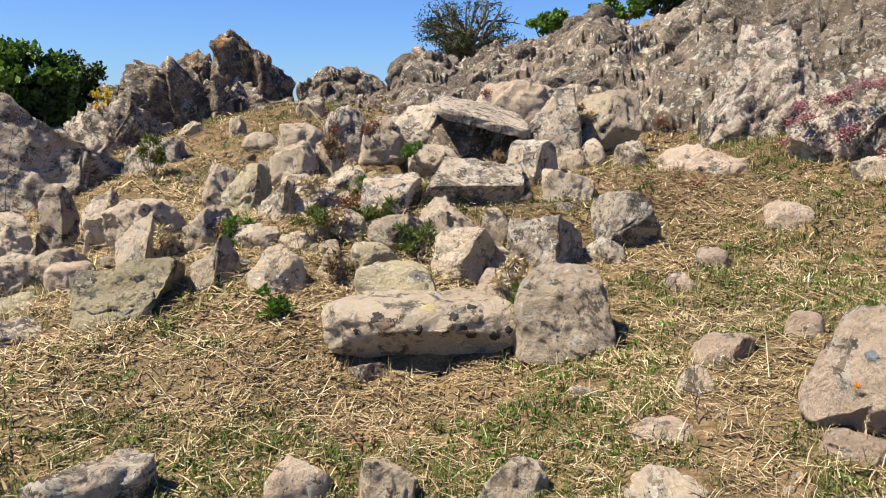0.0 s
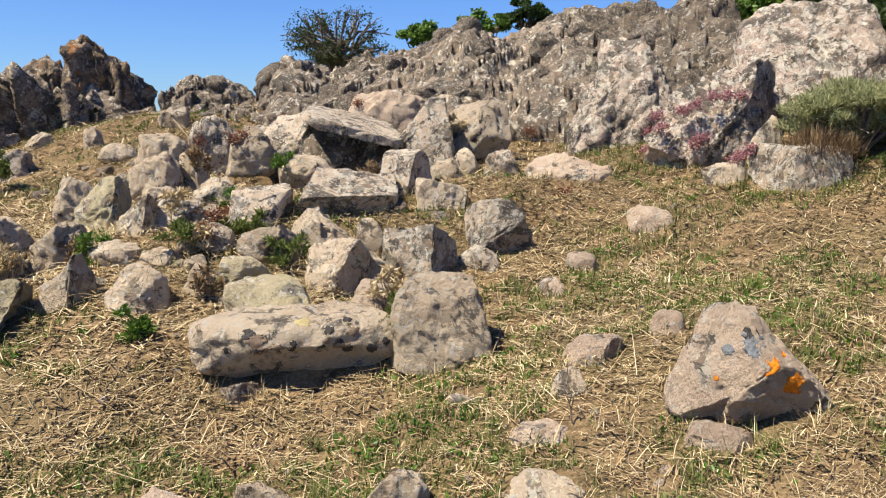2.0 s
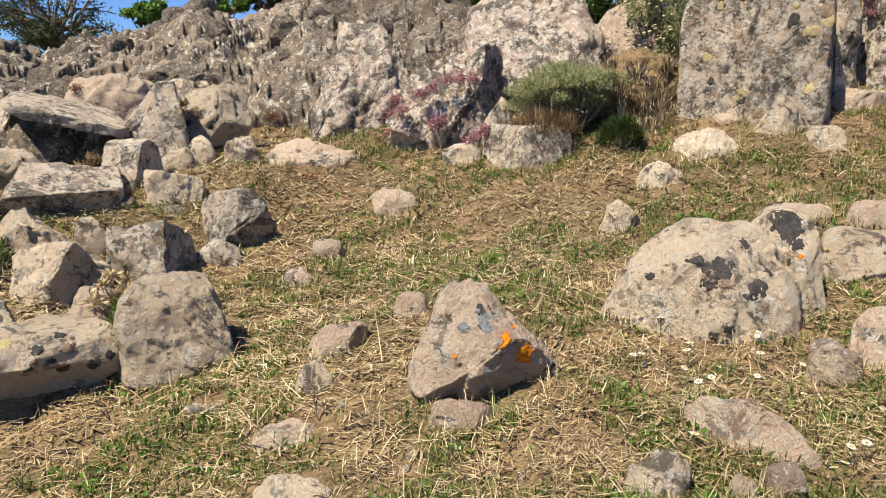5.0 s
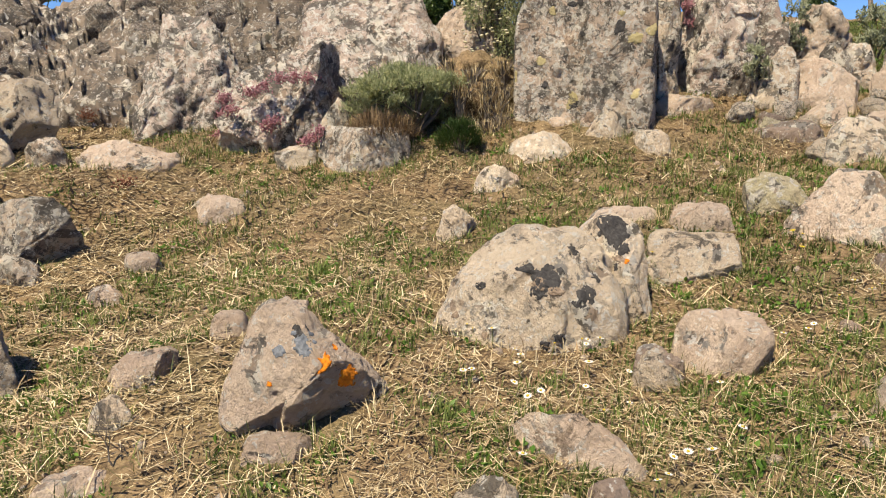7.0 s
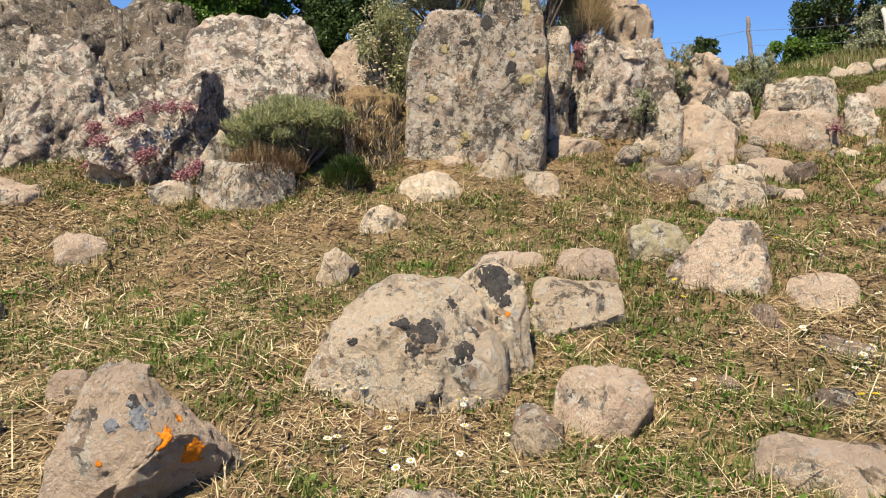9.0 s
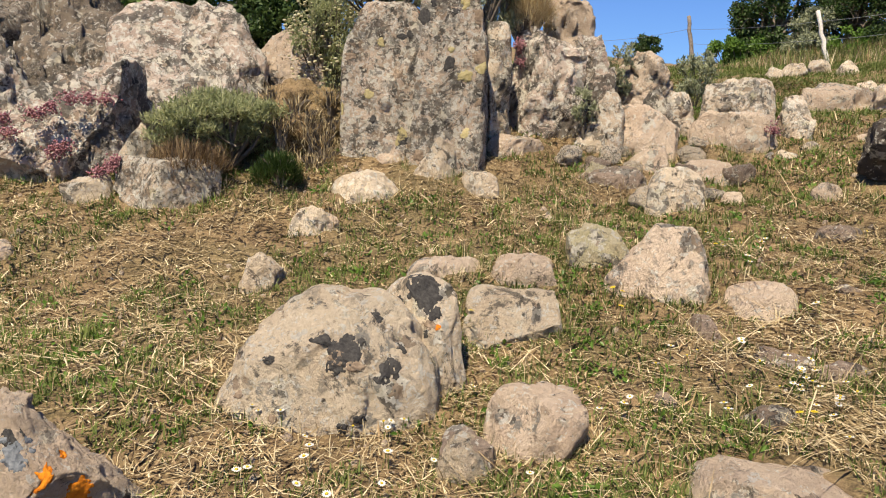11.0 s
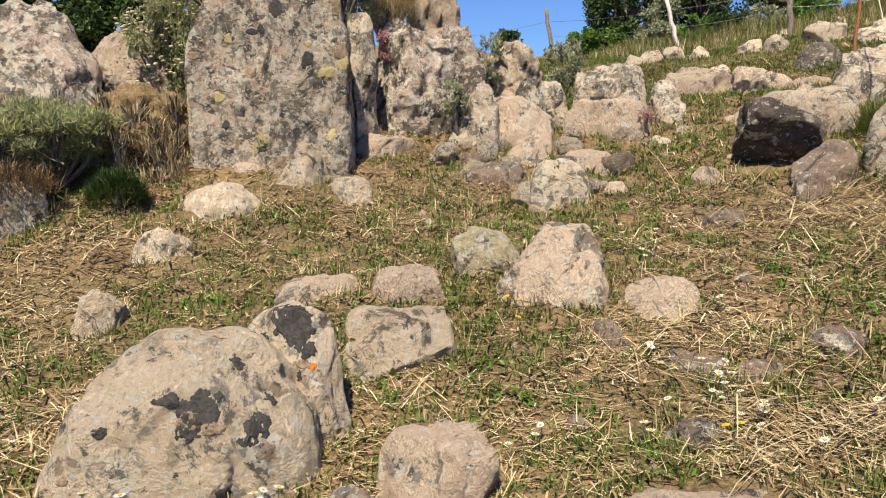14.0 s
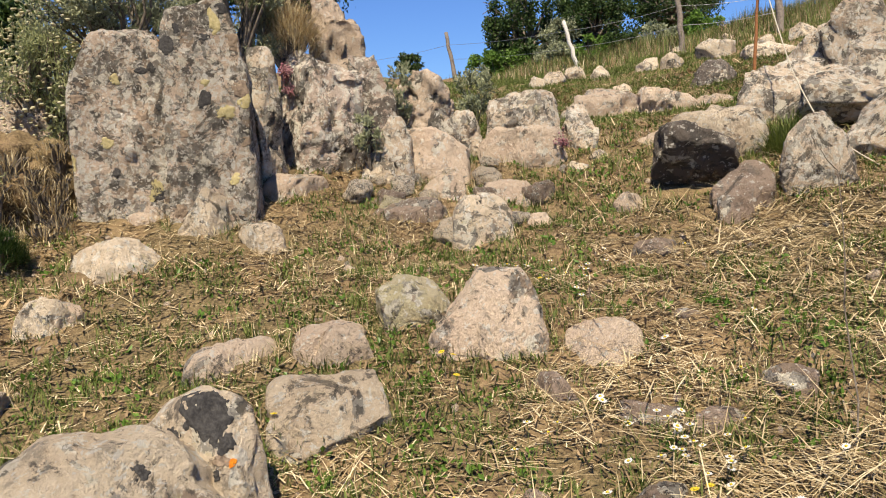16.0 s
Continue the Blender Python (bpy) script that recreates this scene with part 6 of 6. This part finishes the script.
bush("hedge_tree", 20.615, 6.644, 3.587, (1.35, 1.0, 1.25), 922, LEAF, "dense green tree at the top of the slope", 15000, 0.085, 0.6, 60, trunk=1.2, category="tree", limb=0.06)
bush("hedge_tree", 22.403, 5.233, 4.108, (1.7, 1.2, 1.1), 923, LEAF, "dense green tree at the top of the slope", 15000, 0.085, 0.6, 60, trunk=0.95, category="tree", limb=0.06)
bush("hedge_tree", 24.442, 3.357, 4.974, (1.9, 1.2, 0.9), 924, LEAF, "dense green tree at the top of the slope", 12000, 0.085, 0.6, 60, trunk=0.7, category="tree", limb=0.06)
for k, (x, y, z) in enumerate([(19.390, 7.215, 3.698), (19.765, 6.376, 3.757), (19.885, 5.615, 3.803), (20.025, 4.806, 3.844), (20.164, 4.014, 3.937), (20.297, 3.238, 4.028), (20.399, 2.288, 4.144)]):
    bush("hedge_shrub", x, y, z - 0.15, (0.62, 0.5, 0.42), 1200 + k, (IVY, LEAF, SAGE)[k % 3], ("light green leafy shrub in the hedge", "dark green leafy shrub in the hedge", "grey-green shrub in the hedge")[k % 3], 3600, 0.075, 0.55, 24)
bush("hedge_shrub", 19.440, 6.796, 3.525, (0.7, 0.6, 0.45), 925, IVY, "lighter green shrub under the hedge", 5000, 0.07, 0.5, 26)
bush("hedge_shrub", 20.551, 5.703, 4.133, (0.9, 0.6, 0.5), 926, SAGE, "lighter green shrub under the hedge", 5000, 0.07, 0.5, 26)
bush("weeds", 7.368, 3.807, 2.169, (0.14, 0.14, 0.3), 927, SAGE, "thin green weeds between the rocks", 900, 0.045, 0.35, 14, up=1.0, limb=0.004)
bush("weeds", 8.301, 3.449, 2.217, (0.28, 0.2, 0.24), 928, SAGE, "thin green weeds behind the stone wall", 1500, 0.05, 0.35, 18, up=1.0, limb=0.004)
bush("weeds", 6.433, 3.594, 1.884, (0.12, 0.12, 0.16), 929, SAGE, "thin green weeds between the rocks", 700, 0.04, 0.35, 12, up=1.0, limb=0.004)
bush("weeds", -3.192, 8.223, 1.051, (0.16, 0.14, 0.2), 930, GRASS, "green weeds beside a rock", 700, 0.05, 0.4, 12, limb=0.004)
spiky_shrub("grass_tuft", 7.453, 0.727, 1.763, 0.16, 0.2, 931, GRASS, "long bright green grass tuft between boulders", 1500, 0.26, 0.007)


# weeds rooted between the heaped stones
for k, (x, y, z) in enumerate([(-0.905, 5.256, 0.872), (-0.768, 5.314, 0.840), (-0.253, 6.474, 1.286), (0.47, 6.90, 1.16), (-0.62, 5.62, 0.86), (1.348, 7.286, 1.605), (-1.460, 5.210, 0.766), (-0.647, 4.751, 0.652), (-0.195, 5.078, 0.783), (-1.970, 5.192, 0.741), (-0.669, 6.077, 1.013), (-1.638, 5.330, 0.741), (0.410, 3.925, 0.584), (0.410, 4.349, 0.672), (-1.050, 4.294, 0.474), (-0.999, 6.862, 1.285), (-0.453, 5.663, 0.873), (-1.058, 5.801, 1.036), (0.349, 8.567, 1.274)]):
    bush("weeds", x, y, z - 0.05, (0.13, 0.12, 0.1), 1100 + k, (GRASS, DEAD, IVY, STRAW)[(k * 7) % 4], ("green weeds rooted between heaped stones", "dry brown weeds between heaped stones", "leafy green herb between heaped stones", "straw-coloured dry weeds between heaped stones")[(k * 7) % 4], 420, 0.05, 0.3, 9, up=0.8, limb=0.003)


# fleshy stonecrop on the rocks
def stonecrop(spots, seed, mat, label, r=0.06, n=130):
    """Mats of tiny fleshy leaves hugging the rock."""
    for k, (x, y, z) in enumerate(spots):
        rng = np.random.default_rng(seed + k)
        p = rng.normal(size=(n, 3)) * (r * 0.6, r * 0.6, r * 0.45)
        bv, bf = ball(1)
        size = rng.uniform(0.004, 0.010, n)
        ob = new("stonecrop", mesh_of("stonecrop", *joined([(bv * s + q, bf) for s, q in zip(size, p)]), mat))
        ob.location = (x, y, z)
        tagged(ob, label, "plant", "stonecrop mats on the rocks", "stuff")


stonecrop([(2.959, 6.327, 1.748), (2.971, 6.231, 1.650), (3.276, 7.191, 1.601), (3.332, 6.065, 1.911), (3.443, 6.027, 1.922), (3.595, 6.041, 1.920), (3.278, 6.076, 1.560), (3.236, 6.110, 1.509), (3.129, 6.669, 1.381), (3.104, 6.806, 1.421), (3.567, 5.902, 1.422), (3.320, 5.605, 1.397), (3.390, 5.507, 1.481), (3.138, 6.173, 1.793), (3.216, 6.116, 1.835)], 950, SEDUM, "pink flowering stonecrop mat on pale rock", 0.055)
stonecrop([(-0.634, 7.051, 1.558), (-0.707, 7.016, 1.525), (-1.235, 7.981, 1.427), (-1.127, 7.815, 1.490), (-0.715, 5.573, 0.994), (-0.682, 5.987, 0.977), (1.204, 7.135, 1.395), (1.537, 8.445, 1.439), (2.043, 6.004, 1.109), (0.506, 9.302, 1.917), (2.324, 8.079, 1.598), (-0.387, 10.181, 1.743), (-0.749, 5.329, 0.925)], 980, RUST, "rust-red stonecrop between the heaped stones", 0.06)
stonecrop([(6.467, 4.288, 2.516), (6.417, 4.232, 2.421), (6.368, 4.244, 2.565), (7.628, 2.474, 1.964), (7.259, 2.352, 1.896)], 1010, SEDUM, "pink flowering stonecrop hanging on the rock", 0.05)


# ---- fence ----
def fence_post(a, b, r, seed, mat, label, name="fence_post"):
    a, b = Vector(a), Vector(b)
    low = b + (b - a) * 0.2
    n = 9
    pts = [low.lerp(a, k / (n - 1)) + Vector((noise.noise((k * 0.9, seed, 0)), noise.noise((k * 0.9, seed, 5)), 0)) * r * 0.7 for k in range(n)]
    v, f = tube([p - low for p in pts], [r * (1.1 - 0.25 * k / n + 0.12 * noise.noise((k * 1.7, seed, 9))) for k in range(n)], 9)
    top = len(v)
    v.append(tuple(pts[-1] - low + Vector((0, 0, r * 0.5))))
    tris = [(q[0], q[1], q[2]) for q in f] + [(q[0], q[2], q[3]) for q in f] + [(top - 9 + k, top - 9 + (k + 1) % 9, top) for k in range(9)]
    ob = new(name, mesh_of(name, v, tris, mat))
    ob.location = low
    return tagged(ob, label, "post", "fence posts" if name == "fence_post" else "")


fence_post((20.453, 8.742, 5.131), (20.388, 8.511, 3.888), 0.055, 1, POST, "leaning dark weathered wooden fence post")
fence_post((17.476, 4.809, 4.535), (17.462, 4.539, 3.548), 0.045, 2, PALE_POST, "leaning bleached pale wooden fence post")
fence_post((17.133, 2.481, 5.036), (17.007, 2.376, 3.748), 0.055, 3, POST, "upright dark weathered wooden fence post")
fence_post((17.398, 0.716, 5.344), (17.254, 0.634, 3.997), 0.065, 4, POST, "upright dark weathered wooden fence post")
fence_post((8.687, 0.922, 3.402), (8.513, 0.970, 2.264), 0.014, 5, IRON, "thin rusty iron rod standing among the boulders", "iron_rod")


def cable(name, ends, sag, r, mat, label, category):
    pts = []
    for a, b in zip(ends, ends[1:]):
        for k in range(14):
            s = k / 13
            pts.append(Vector(a).lerp(Vector(b), s) - Vector((0, 0, sag * 4 * s * (1 - s))))
    ob = new(name, mesh_of(name, *tube(pts, [r] * len(pts), 6), mat))
    return tagged(ob, label, category)


cable("fence_wire", [(20.426, 8.701, 4.799), (17.477, 4.744, 4.330), (17.077, 2.443, 4.491), (17.301, 0.680, 4.503)], 0.05, 0.004, WIRE, "thin sagging fence wire between the posts", "wire")
cable("fence_wire", [(20.405, 8.633, 4.420), (17.471, 4.647, 3.969), (17.038, 2.414, 4.109), (17.271, 0.652, 4.186)], 0.05, 0.004, WIRE, "thin sagging fence wire between the posts", "wire")
cable("fence_wire", [(20.426, 8.701, 4.799), (23.059, 12.799, 5.008)], 0.05, 0.004, WIRE, "thin sagging fence wire between the posts", "wire")
cable("cord", [(8.618, 0.922, 3.294), (7.764, 0.700, 2.355), (7.122, 0.512, 1.875), (6.473, 0.145, 1.580)], 0.02, 0.0045, CORD, "slack cream cord hanging from an iron rod", "cord")


def dry_weed(a, b, seed, label="thin dry branching weed stem standing in the grass"):
    """A bare dry stalk with short side twigs."""
    a, b = Vector(a), Vector(b)
    rng = np.random.default_rng(seed)
    pts = [a.lerp(b, k / 7) + Vector(rng.normal(size=3) * 0.008) for k in range(8)]
    base = new("dry_weed", mesh_of("dry_weed", *tube(pts, [0.004 - 0.00035 * k for k in range(8)], 5), BARK))
    for k in range(2, 8):
        tip = pts[k] + Vector((rng.normal() * 0.05, rng.normal() * 0.05, 0.05 + 0.04 * rng.random()))
        part("twig", mesh_of("twig", *tube([pts[k], pts[k].lerp(tip, 0.6) + Vector((0, 0, -0.01)), tip], [0.0022, 0.002, 0.0012], 4), BARK), base)
    return tagged(base, label, "plant")


dry_weed((3.957, 0.596, 0.695), (4.404, 0.642, 1.720), 5)
dry_weed((-4.119, 6.951, 0.753), (-4.030, 7.119, 1.691), 6)
dry_weed((1.043, 2.866, 0.427), (1.026, 2.903, 0.612), 7)
dry_weed((-2.649, 10.669, 1.659), (-2.653, 10.767, 2.205), 8)


# ---- turf ----
def free_of_stones(p, grow=1.0):
    ok = np.ones(len(p), bool)
    for x, y, a, b, turn in FOOT:
        dx, dy = p[:, 0] - x, p[:, 1] - y
        near = (np.abs(dx) < 2) & (np.abs(dy) < 2)
        u, v = dx * math.cos(turn) + dy * math.sin(turn), -dx * math.sin(turn) + dy * math.cos(turn)
        ok &= ~(near & ((u / (a * grow)) ** 2 + (v / (b * grow)) ** 2 < 1))
    return ok


def scatter(n, rng, near=1.0, far=15.0, power=1.0, origin=(1.0, 0.3)):
    """Places on the hillside before the walker, thinning out with distance."""
    r = (near ** (2 - power) + rng.random(n) * (far ** (2 - power) - near ** (2 - power))) ** (1 / (2 - power))
    a = np.radians(np.where(rng.random(n) < 0.14, rng.uniform(146, 336, n), rng.uniform(-24, 146, n)))
    return np.stack([origin[0] + r * np.cos(a), origin[1] + r * np.sin(a)], 1), r


def greenness(p):
    q = np.stack([p[:, 0], p[:, 1], 0 * p[:, 0]], 1)
    right = np.clip((p[:, 0] - 3.6) / 2.5, 0, 1) * np.exp(-((p[:, 1] - 0.6 - 0.28 * p[:, 0]) / 0.9) ** 2)
    front = np.clip((3.7 - p[:, 1]) / 1.4, 0, 1) * 0.42 + np.exp(-((p[:, 0] + 0.9) / 1.1) ** 2 - ((p[:, 1] - 2.9) / 0.8) ** 2) * 0.35
    return fbm(q * 1.35 + 3, 21, 3) * 1.15 + fbm(q * 4.5, 22, 2) * 0.75 + right * 1.0 + front + np.clip((p[:, 0] - 8) / 3, 0, 1) * 0.8


rng = np.random.default_rng(77)
# lying straw
def lying(name, n, mean, longest, width, mat, label, bias, height, lo, spot=None):
    xy, r = scatter(n, rng, 0.4, 13.0, 1.15)
    if spot:
        xy = rng.normal(size=(n, 2)) * spot[2:] + spot[:2]
        r = np.hypot(xy[:, 0] - 1, xy[:, 1] - 0.3)
    q = np.stack([xy[:, 0], xy[:, 1], 0 * r], 1)
    keep = free_of_stones(xy, 1.02) & (rng.random(n) < np.clip(0.72 + bias * greenness(xy) + 0.6 * fbm(q * 3.1, 55, 2) + 0.7 * fbm(q * 9.0, 56, 2), lo * 0.4, 1))
    xy, r = xy[keep], r[keep]
    n = len(xy)
    c = np.concatenate([xy, (surface(xy[:, 0], xy[:, 1]) + rng.random(n) ** 1.6 * height + 0.003)[:, None]], 1)
    v, f = blades(c, rng.gamma(2.0, mean / 2, n).clip(0.02, longest) * (0.75 + 0.09 * r), rng.uniform(0.5, 1.0, n) * width * (0.5 + 0.28 * r), rng.uniform(0, 6.283, n), rng.normal(1.45, 0.14, n), 0.22, rng)
    tagged(new(name, mesh_of(name, v, f, mat, False)), label, "straw", kind="stuff")


lying("straw_litter", 270000, 0.055, 0.2, 0.005, STRAW, "dry yellow straw lying on the trodden turf", -0.3, 0.03, 0.2)
lying("long_straw", 9000, 0.2, 0.55, 0.004, STRAW, "long pale straw stalks strewn over the turf", -0.4, 0.045, 0.1)
lying("long_straw", 7500, 0.13, 0.45, 0.0042, STRAW, "long pale straw stalks strewn beside the path", 0.0, 0.07, 0.5, (4.6, 0.75, 1.3, 0.45))
lying("dead_grass_litter", 150000, 0.045, 0.14, 0.0085, DEAD, "brown dead grass litter on bare earth", -0.1, 0.025, 1.6)
lying("heap_straw", 16000, 0.07, 0.25, 0.006, STRAW, "dry straw caught between the heaped stones", 0.0, 0.06, 2.0, (-0.4, 5.8, 1.5, 1.3))
# dry and green blades that lean against the foot of each stone
rim = [(x, y, a, b, turn) for x, y, a, b, turn in FOOT if max(a, b) > 0.06 and -4 < x < 9 and -1 < y < 8.5]
for name, per_metre, mat, label in (("stone_foot_straw", 75, STRAW, "dry grass standing round the feet of the stones"), ("stone_foot_grass", 55, GRASS, "green grass growing round the feet of the stones")):
    rows = []
    for x, y, a, b, turn in rim:
        if name == "stone_foot_grass" and greenness(np.array([[x, y]]))[0] < -0.3:
            continue
        k = int(per_metre * 3.1 * (a + b))
        th = rng.uniform(0, 6.283, k)
        th = th[np.sin(th * 2 + x * 9) + np.sin(th * 3 + y * 7) > -0.5]
        out = rng.uniform(0.98, 1.22, len(th))
        u, v = a * out * np.cos(th), b * out * np.sin(th)
        rows.append(np.stack([x + u * math.cos(turn) - v * math.sin(turn), y + u * math.sin(turn) + v * math.cos(turn)], 1))
    xy = np.concatenate(rows)
    n = len(xy)
    r = np.hypot(xy[:, 0] - 1, xy[:, 1] - 0.3)
    c = np.concatenate([xy, surface(xy[:, 0], xy[:, 1])[:, None] - 0.005], 1)
    v, f = blades(c, rng.uniform(0.04, 0.13, n), rng.uniform(0.0025, 0.005, n) * (0.8 + 0.1 * r), rng.uniform(0, 6.283, n), np.abs(rng.normal(0.6, 0.45, n)), 0.9, rng)
    tagged(new(name, mesh_of(name, v, f, mat, False)), label, "grass", kind="stuff")
# standing dry grass
xy, r = scatter(60000, rng, 0.4, 14.0, 1.2)
q = np.stack([xy[:, 0], xy[:, 1], 0 * r], 1)
keep = free_of_stones(xy, 0.98) & (fbm(q * 2.2, 31, 3) > -0.1)
xy, r = xy[keep], r[keep]
n = len(xy)
c = np.concatenate([xy, surface(xy[:, 0], xy[:, 1])[:, None]], 1)
v, f = blades(c, rng.uniform(0.03, 0.11, n), rng.uniform(0.002, 0.004, n) * (0.8 + 0.08 * r), rng.uniform(0, 6.283, n), np.abs(rng.normal(0.5, 0.4, n)), 0.8, rng)
tagged(new("dry_grass", mesh_of("dry_grass", v, f, STRAW, False)), "short standing dry grass between the stones", "grass", kind="stuff")
# green grass in tufts
xy, r = scatter(56000, rng, 0.4, 20.0, 1.25)
g = greenness(xy)
keep = free_of_stones(xy, 0.98) & (g + rng.normal(0, 0.22, len(xy)) > 0.06)
xy, r, g = xy[keep], r[keep], g[keep]
per = rng.integers(7, 16, len(xy))
idx = np.repeat(np.arange(len(xy)), per)
n = len(idx)
pos = xy[idx] + rng.normal(size=(n, 2)) * 0.022 * (0.8 + 0.08 * r[idx])[:, None]
c = np.concatenate([pos, surface(pos[:, 0], pos[:, 1])[:, None] - 0.003], 1)
v, f = blades(c, rng.uniform(0.025, 0.085, n) * (0.8 + 0.25 * np.clip(g[idx], 0, 1.2)), rng.uniform(0.003, 0.007, n) * (0.8 + 0.1 * r[idx]), rng.uniform(0, 6.283, n), np.abs(rng.normal(0.65, 0.4, n)), 0.9, rng)
tagged(new("green_grass", mesh_of("green_grass", v, f, GRASS, False)), "green grass tufts growing through dry turf", "grass", kind="stuff")
# short turf on the far slope
n = 110000
pos = np.stack([rng.uniform(7.5, 19, n), rng.uniform(-2.5, 7, n)], 1)
keep = free_of_stones(pos, 1.0) & (vnoise(np.stack([pos[:, 0] * 1.4, pos[:, 1] * 1.4, 0 * pos[:, 0]], 1), 66) > 0.24)
pos = pos[keep]
n = len(pos)
c = np.concatenate([pos, surface(pos[:, 0], pos[:, 1])[:, None] - 0.004], 1)
v, f = blades(c, rng.uniform(0.03, 0.1, n), rng.uniform(0.006, 0.013, n), rng.uniform(0, 6.283, n), np.abs(rng.normal(0.7, 0.4, n)), 0.8, rng)
tagged(new("slope_grass", mesh_of("slope_grass", v, f, GRASS, False)), "short green grass on the far slope", "grass", kind="stuff")
# broad-leaved herbs
xy, r = scatter(5200, rng, 1.0, 12.0, 1.2)
g = greenness(xy)
keep = free_of_stones(xy, 1.0) & (g + rng.normal(0, 0.3, len(xy)) > 0.5)
xy = xy[keep]
idx = np.repeat(np.arange(len(xy)), 12)
n = len(idx)
pos = xy[idx] + rng.normal(size=(n, 2)) * 0.03
c = np.concatenate([pos, surface(pos[:, 0], pos[:, 1])[:, None] + rng.random((n, 1)) * 0.03], 1)
v, f = leaves(c, rng.uniform(0.018, 0.042, n), rng, 0.55, up=0.7)
tagged(new("herb_leaves", mesh_of("herb_leaves", v, f, IVY, False)), "small broad-leaved green herbs in the turf", "herbs", kind="stuff")
# tall dry grass under the hedge
line = np.array([(18.512, 6.415, 3.561), (19.006, 4.133, 3.890), (18.537, 1.480, 4.026), (19.800, -1.315, 4.317)])
for name, n, mat, longest, label in (("tall_dry_grass", 9000, STRAW, 0.32, "tall dry grass along the fence below the hedge"), ("tall_green_weeds", 22000, GRASS, 0.45, "tall green weeds along the fence below the hedge"), ("tall_dead_stalks", 9000, DEAD, 0.45, "brown dead stalks along the fence below the hedge")):
    s = rng.random(n)
    pos = np.stack([np.interp(s, np.linspace(0, 1, 4), line[:, k]) for k in (0, 1)], 1) + rng.normal(size=(n, 2)) * (1.0, 0.6)
    pos[:, 0] += np.abs(rng.normal(0, 1.0, n))
    patchy = vnoise(np.stack([pos[:, 0] * 0.9, pos[:, 1] * 0.9, 0 * s], 1), 91)
    c = np.concatenate([pos, surface(pos[:, 0], pos[:, 1])[:, None]], 1)
    v, f = blades(c, rng.uniform(0.1, longest, n) * (0.5 + patchy), rng.uniform(0.006, 0.013, n), rng.uniform(0, 6.283, n), np.abs(rng.normal(0.25, 0.2, n)), 0.6, rng)
    tagged(new(name, mesh_of(name, v, f, mat, False)), label, "grass", kind="stuff")
# pebbles
xy, r = scatter(4200, rng, 1.0, 11.0, 1.2)
xy = xy[free_of_stones(xy, 1.05)]
bv, bf = ball(1)
pieces = []
for k, (x, y) in enumerate(xy):
    s = 0.006 + 0.02 * rng.random() ** 4
    pieces.append((bv * (1 + 0.25 * np.sin(bv[:, [1, 2, 0]] * 2.3 + k)) * s * rng.uniform(0.6, 1.3, 3) + (x, y, 0), bf))
pv, pf = joined(pieces)
pv[:, 2] += surface(pv[:, 0], pv[:, 1])
tagged(new("pebbles", mesh_of("pebbles", pv, pf, PINK_STONE)), "small pale pebbles scattered in the turf", "pebbles", kind="stuff")


# ---- flowers ----
def daisy_mesh(petal_mat):
    rng_ = np.random.default_rng(3)
    a = np.linspace(0, 2 * math.pi, 12, endpoint=False)
    pieces = []
    for th in a:
        o, s_ = np.array([math.cos(th), math.sin(th), 0]), np.array([-math.sin(th), math.cos(th), 0])
        pieces.append((np.array([o * 0.003, o * 0.008 + s_ * 0.0024, o * 0.0125 + (0, 0, 0.001), o * 0.008 - s_ * 0.0024]) + (0, 0, 0.06), [(0, 1, 2), (0, 2, 3)]))
    sv, sf = tube([(0, 0, 0), (0.002, 0, 0.03), (0, 0, 0.06)], [0.0012, 0.001, 0.0009], 4)
    bv_, bf_ = ball(1)
    return mesh_of("petals", *joined(pieces), petal_mat, False), mesh_of("stalk", sv, sf, GRASS), mesh_of("flower_centre", bv_ * (0.0042, 0.0042, 0.003) + (0, 0, 0.061), bf_, BUTTER)


def flower(name, meshes, x, y, turn, tilt, size, label, group):
    base = new(name, None)
    for nm, me in zip(("petals", "stalk", "flower_centre"), meshes):
        part(nm, me, base)
    base.matrix_world = pose(x, y, float(surface([x], [y])[0]) - 0.005, tilt, 0, turn) @ Matrix.Scale(size, 4)
    return tagged(base, label, "flower", group)


DAISY, BUTTERCUP = daisy_mesh(PETAL), daisy_mesh(BUTTER)
frng = random.Random(9)
for x, y, spread, count in [(2.72, 2.37, 0.22, 26), (2.73, 2.40, 0.18, 16), (4.05, 1.19, 0.2, 16), (3.43, 1.76, 0.12, 6), (5.18, 1.91, 0.22, 20), (3.60, 0.79, 0.3, 16), (3.99, 1.28, 0.25, 16), (4.04, 1.22, 0.3, 14), (2.40, 1.76, 0.3, 16)]:
    for _ in range(count):
        px, py = frng.gauss(x, spread), frng.gauss(y, spread)
        if not free_of_stones(np.array([[px, py]]), 1.1)[0]:
            continue
        flower("daisy", DAISY, px, py, frng.uniform(0, 360), frng.uniform(-25, 25), frng.uniform(1.1, 1.6), "white daisy with a yellow centre in the grass", "daisies in the turf")
for x, y in [(4.13, 2.02), (4.27, 2.11), (4.25, 2.09), (3.70, 1.02), (1.69, 3.52), (3.68, 1.05), (5.02, 1.90), (3.69, 2.58)]:
    flower("buttercup", BUTTERCUP, x, y, frng.uniform(0, 360), frng.uniform(-20, 20), 1.3, "small yellow flower in the grass", "yellow flowers in the turf")
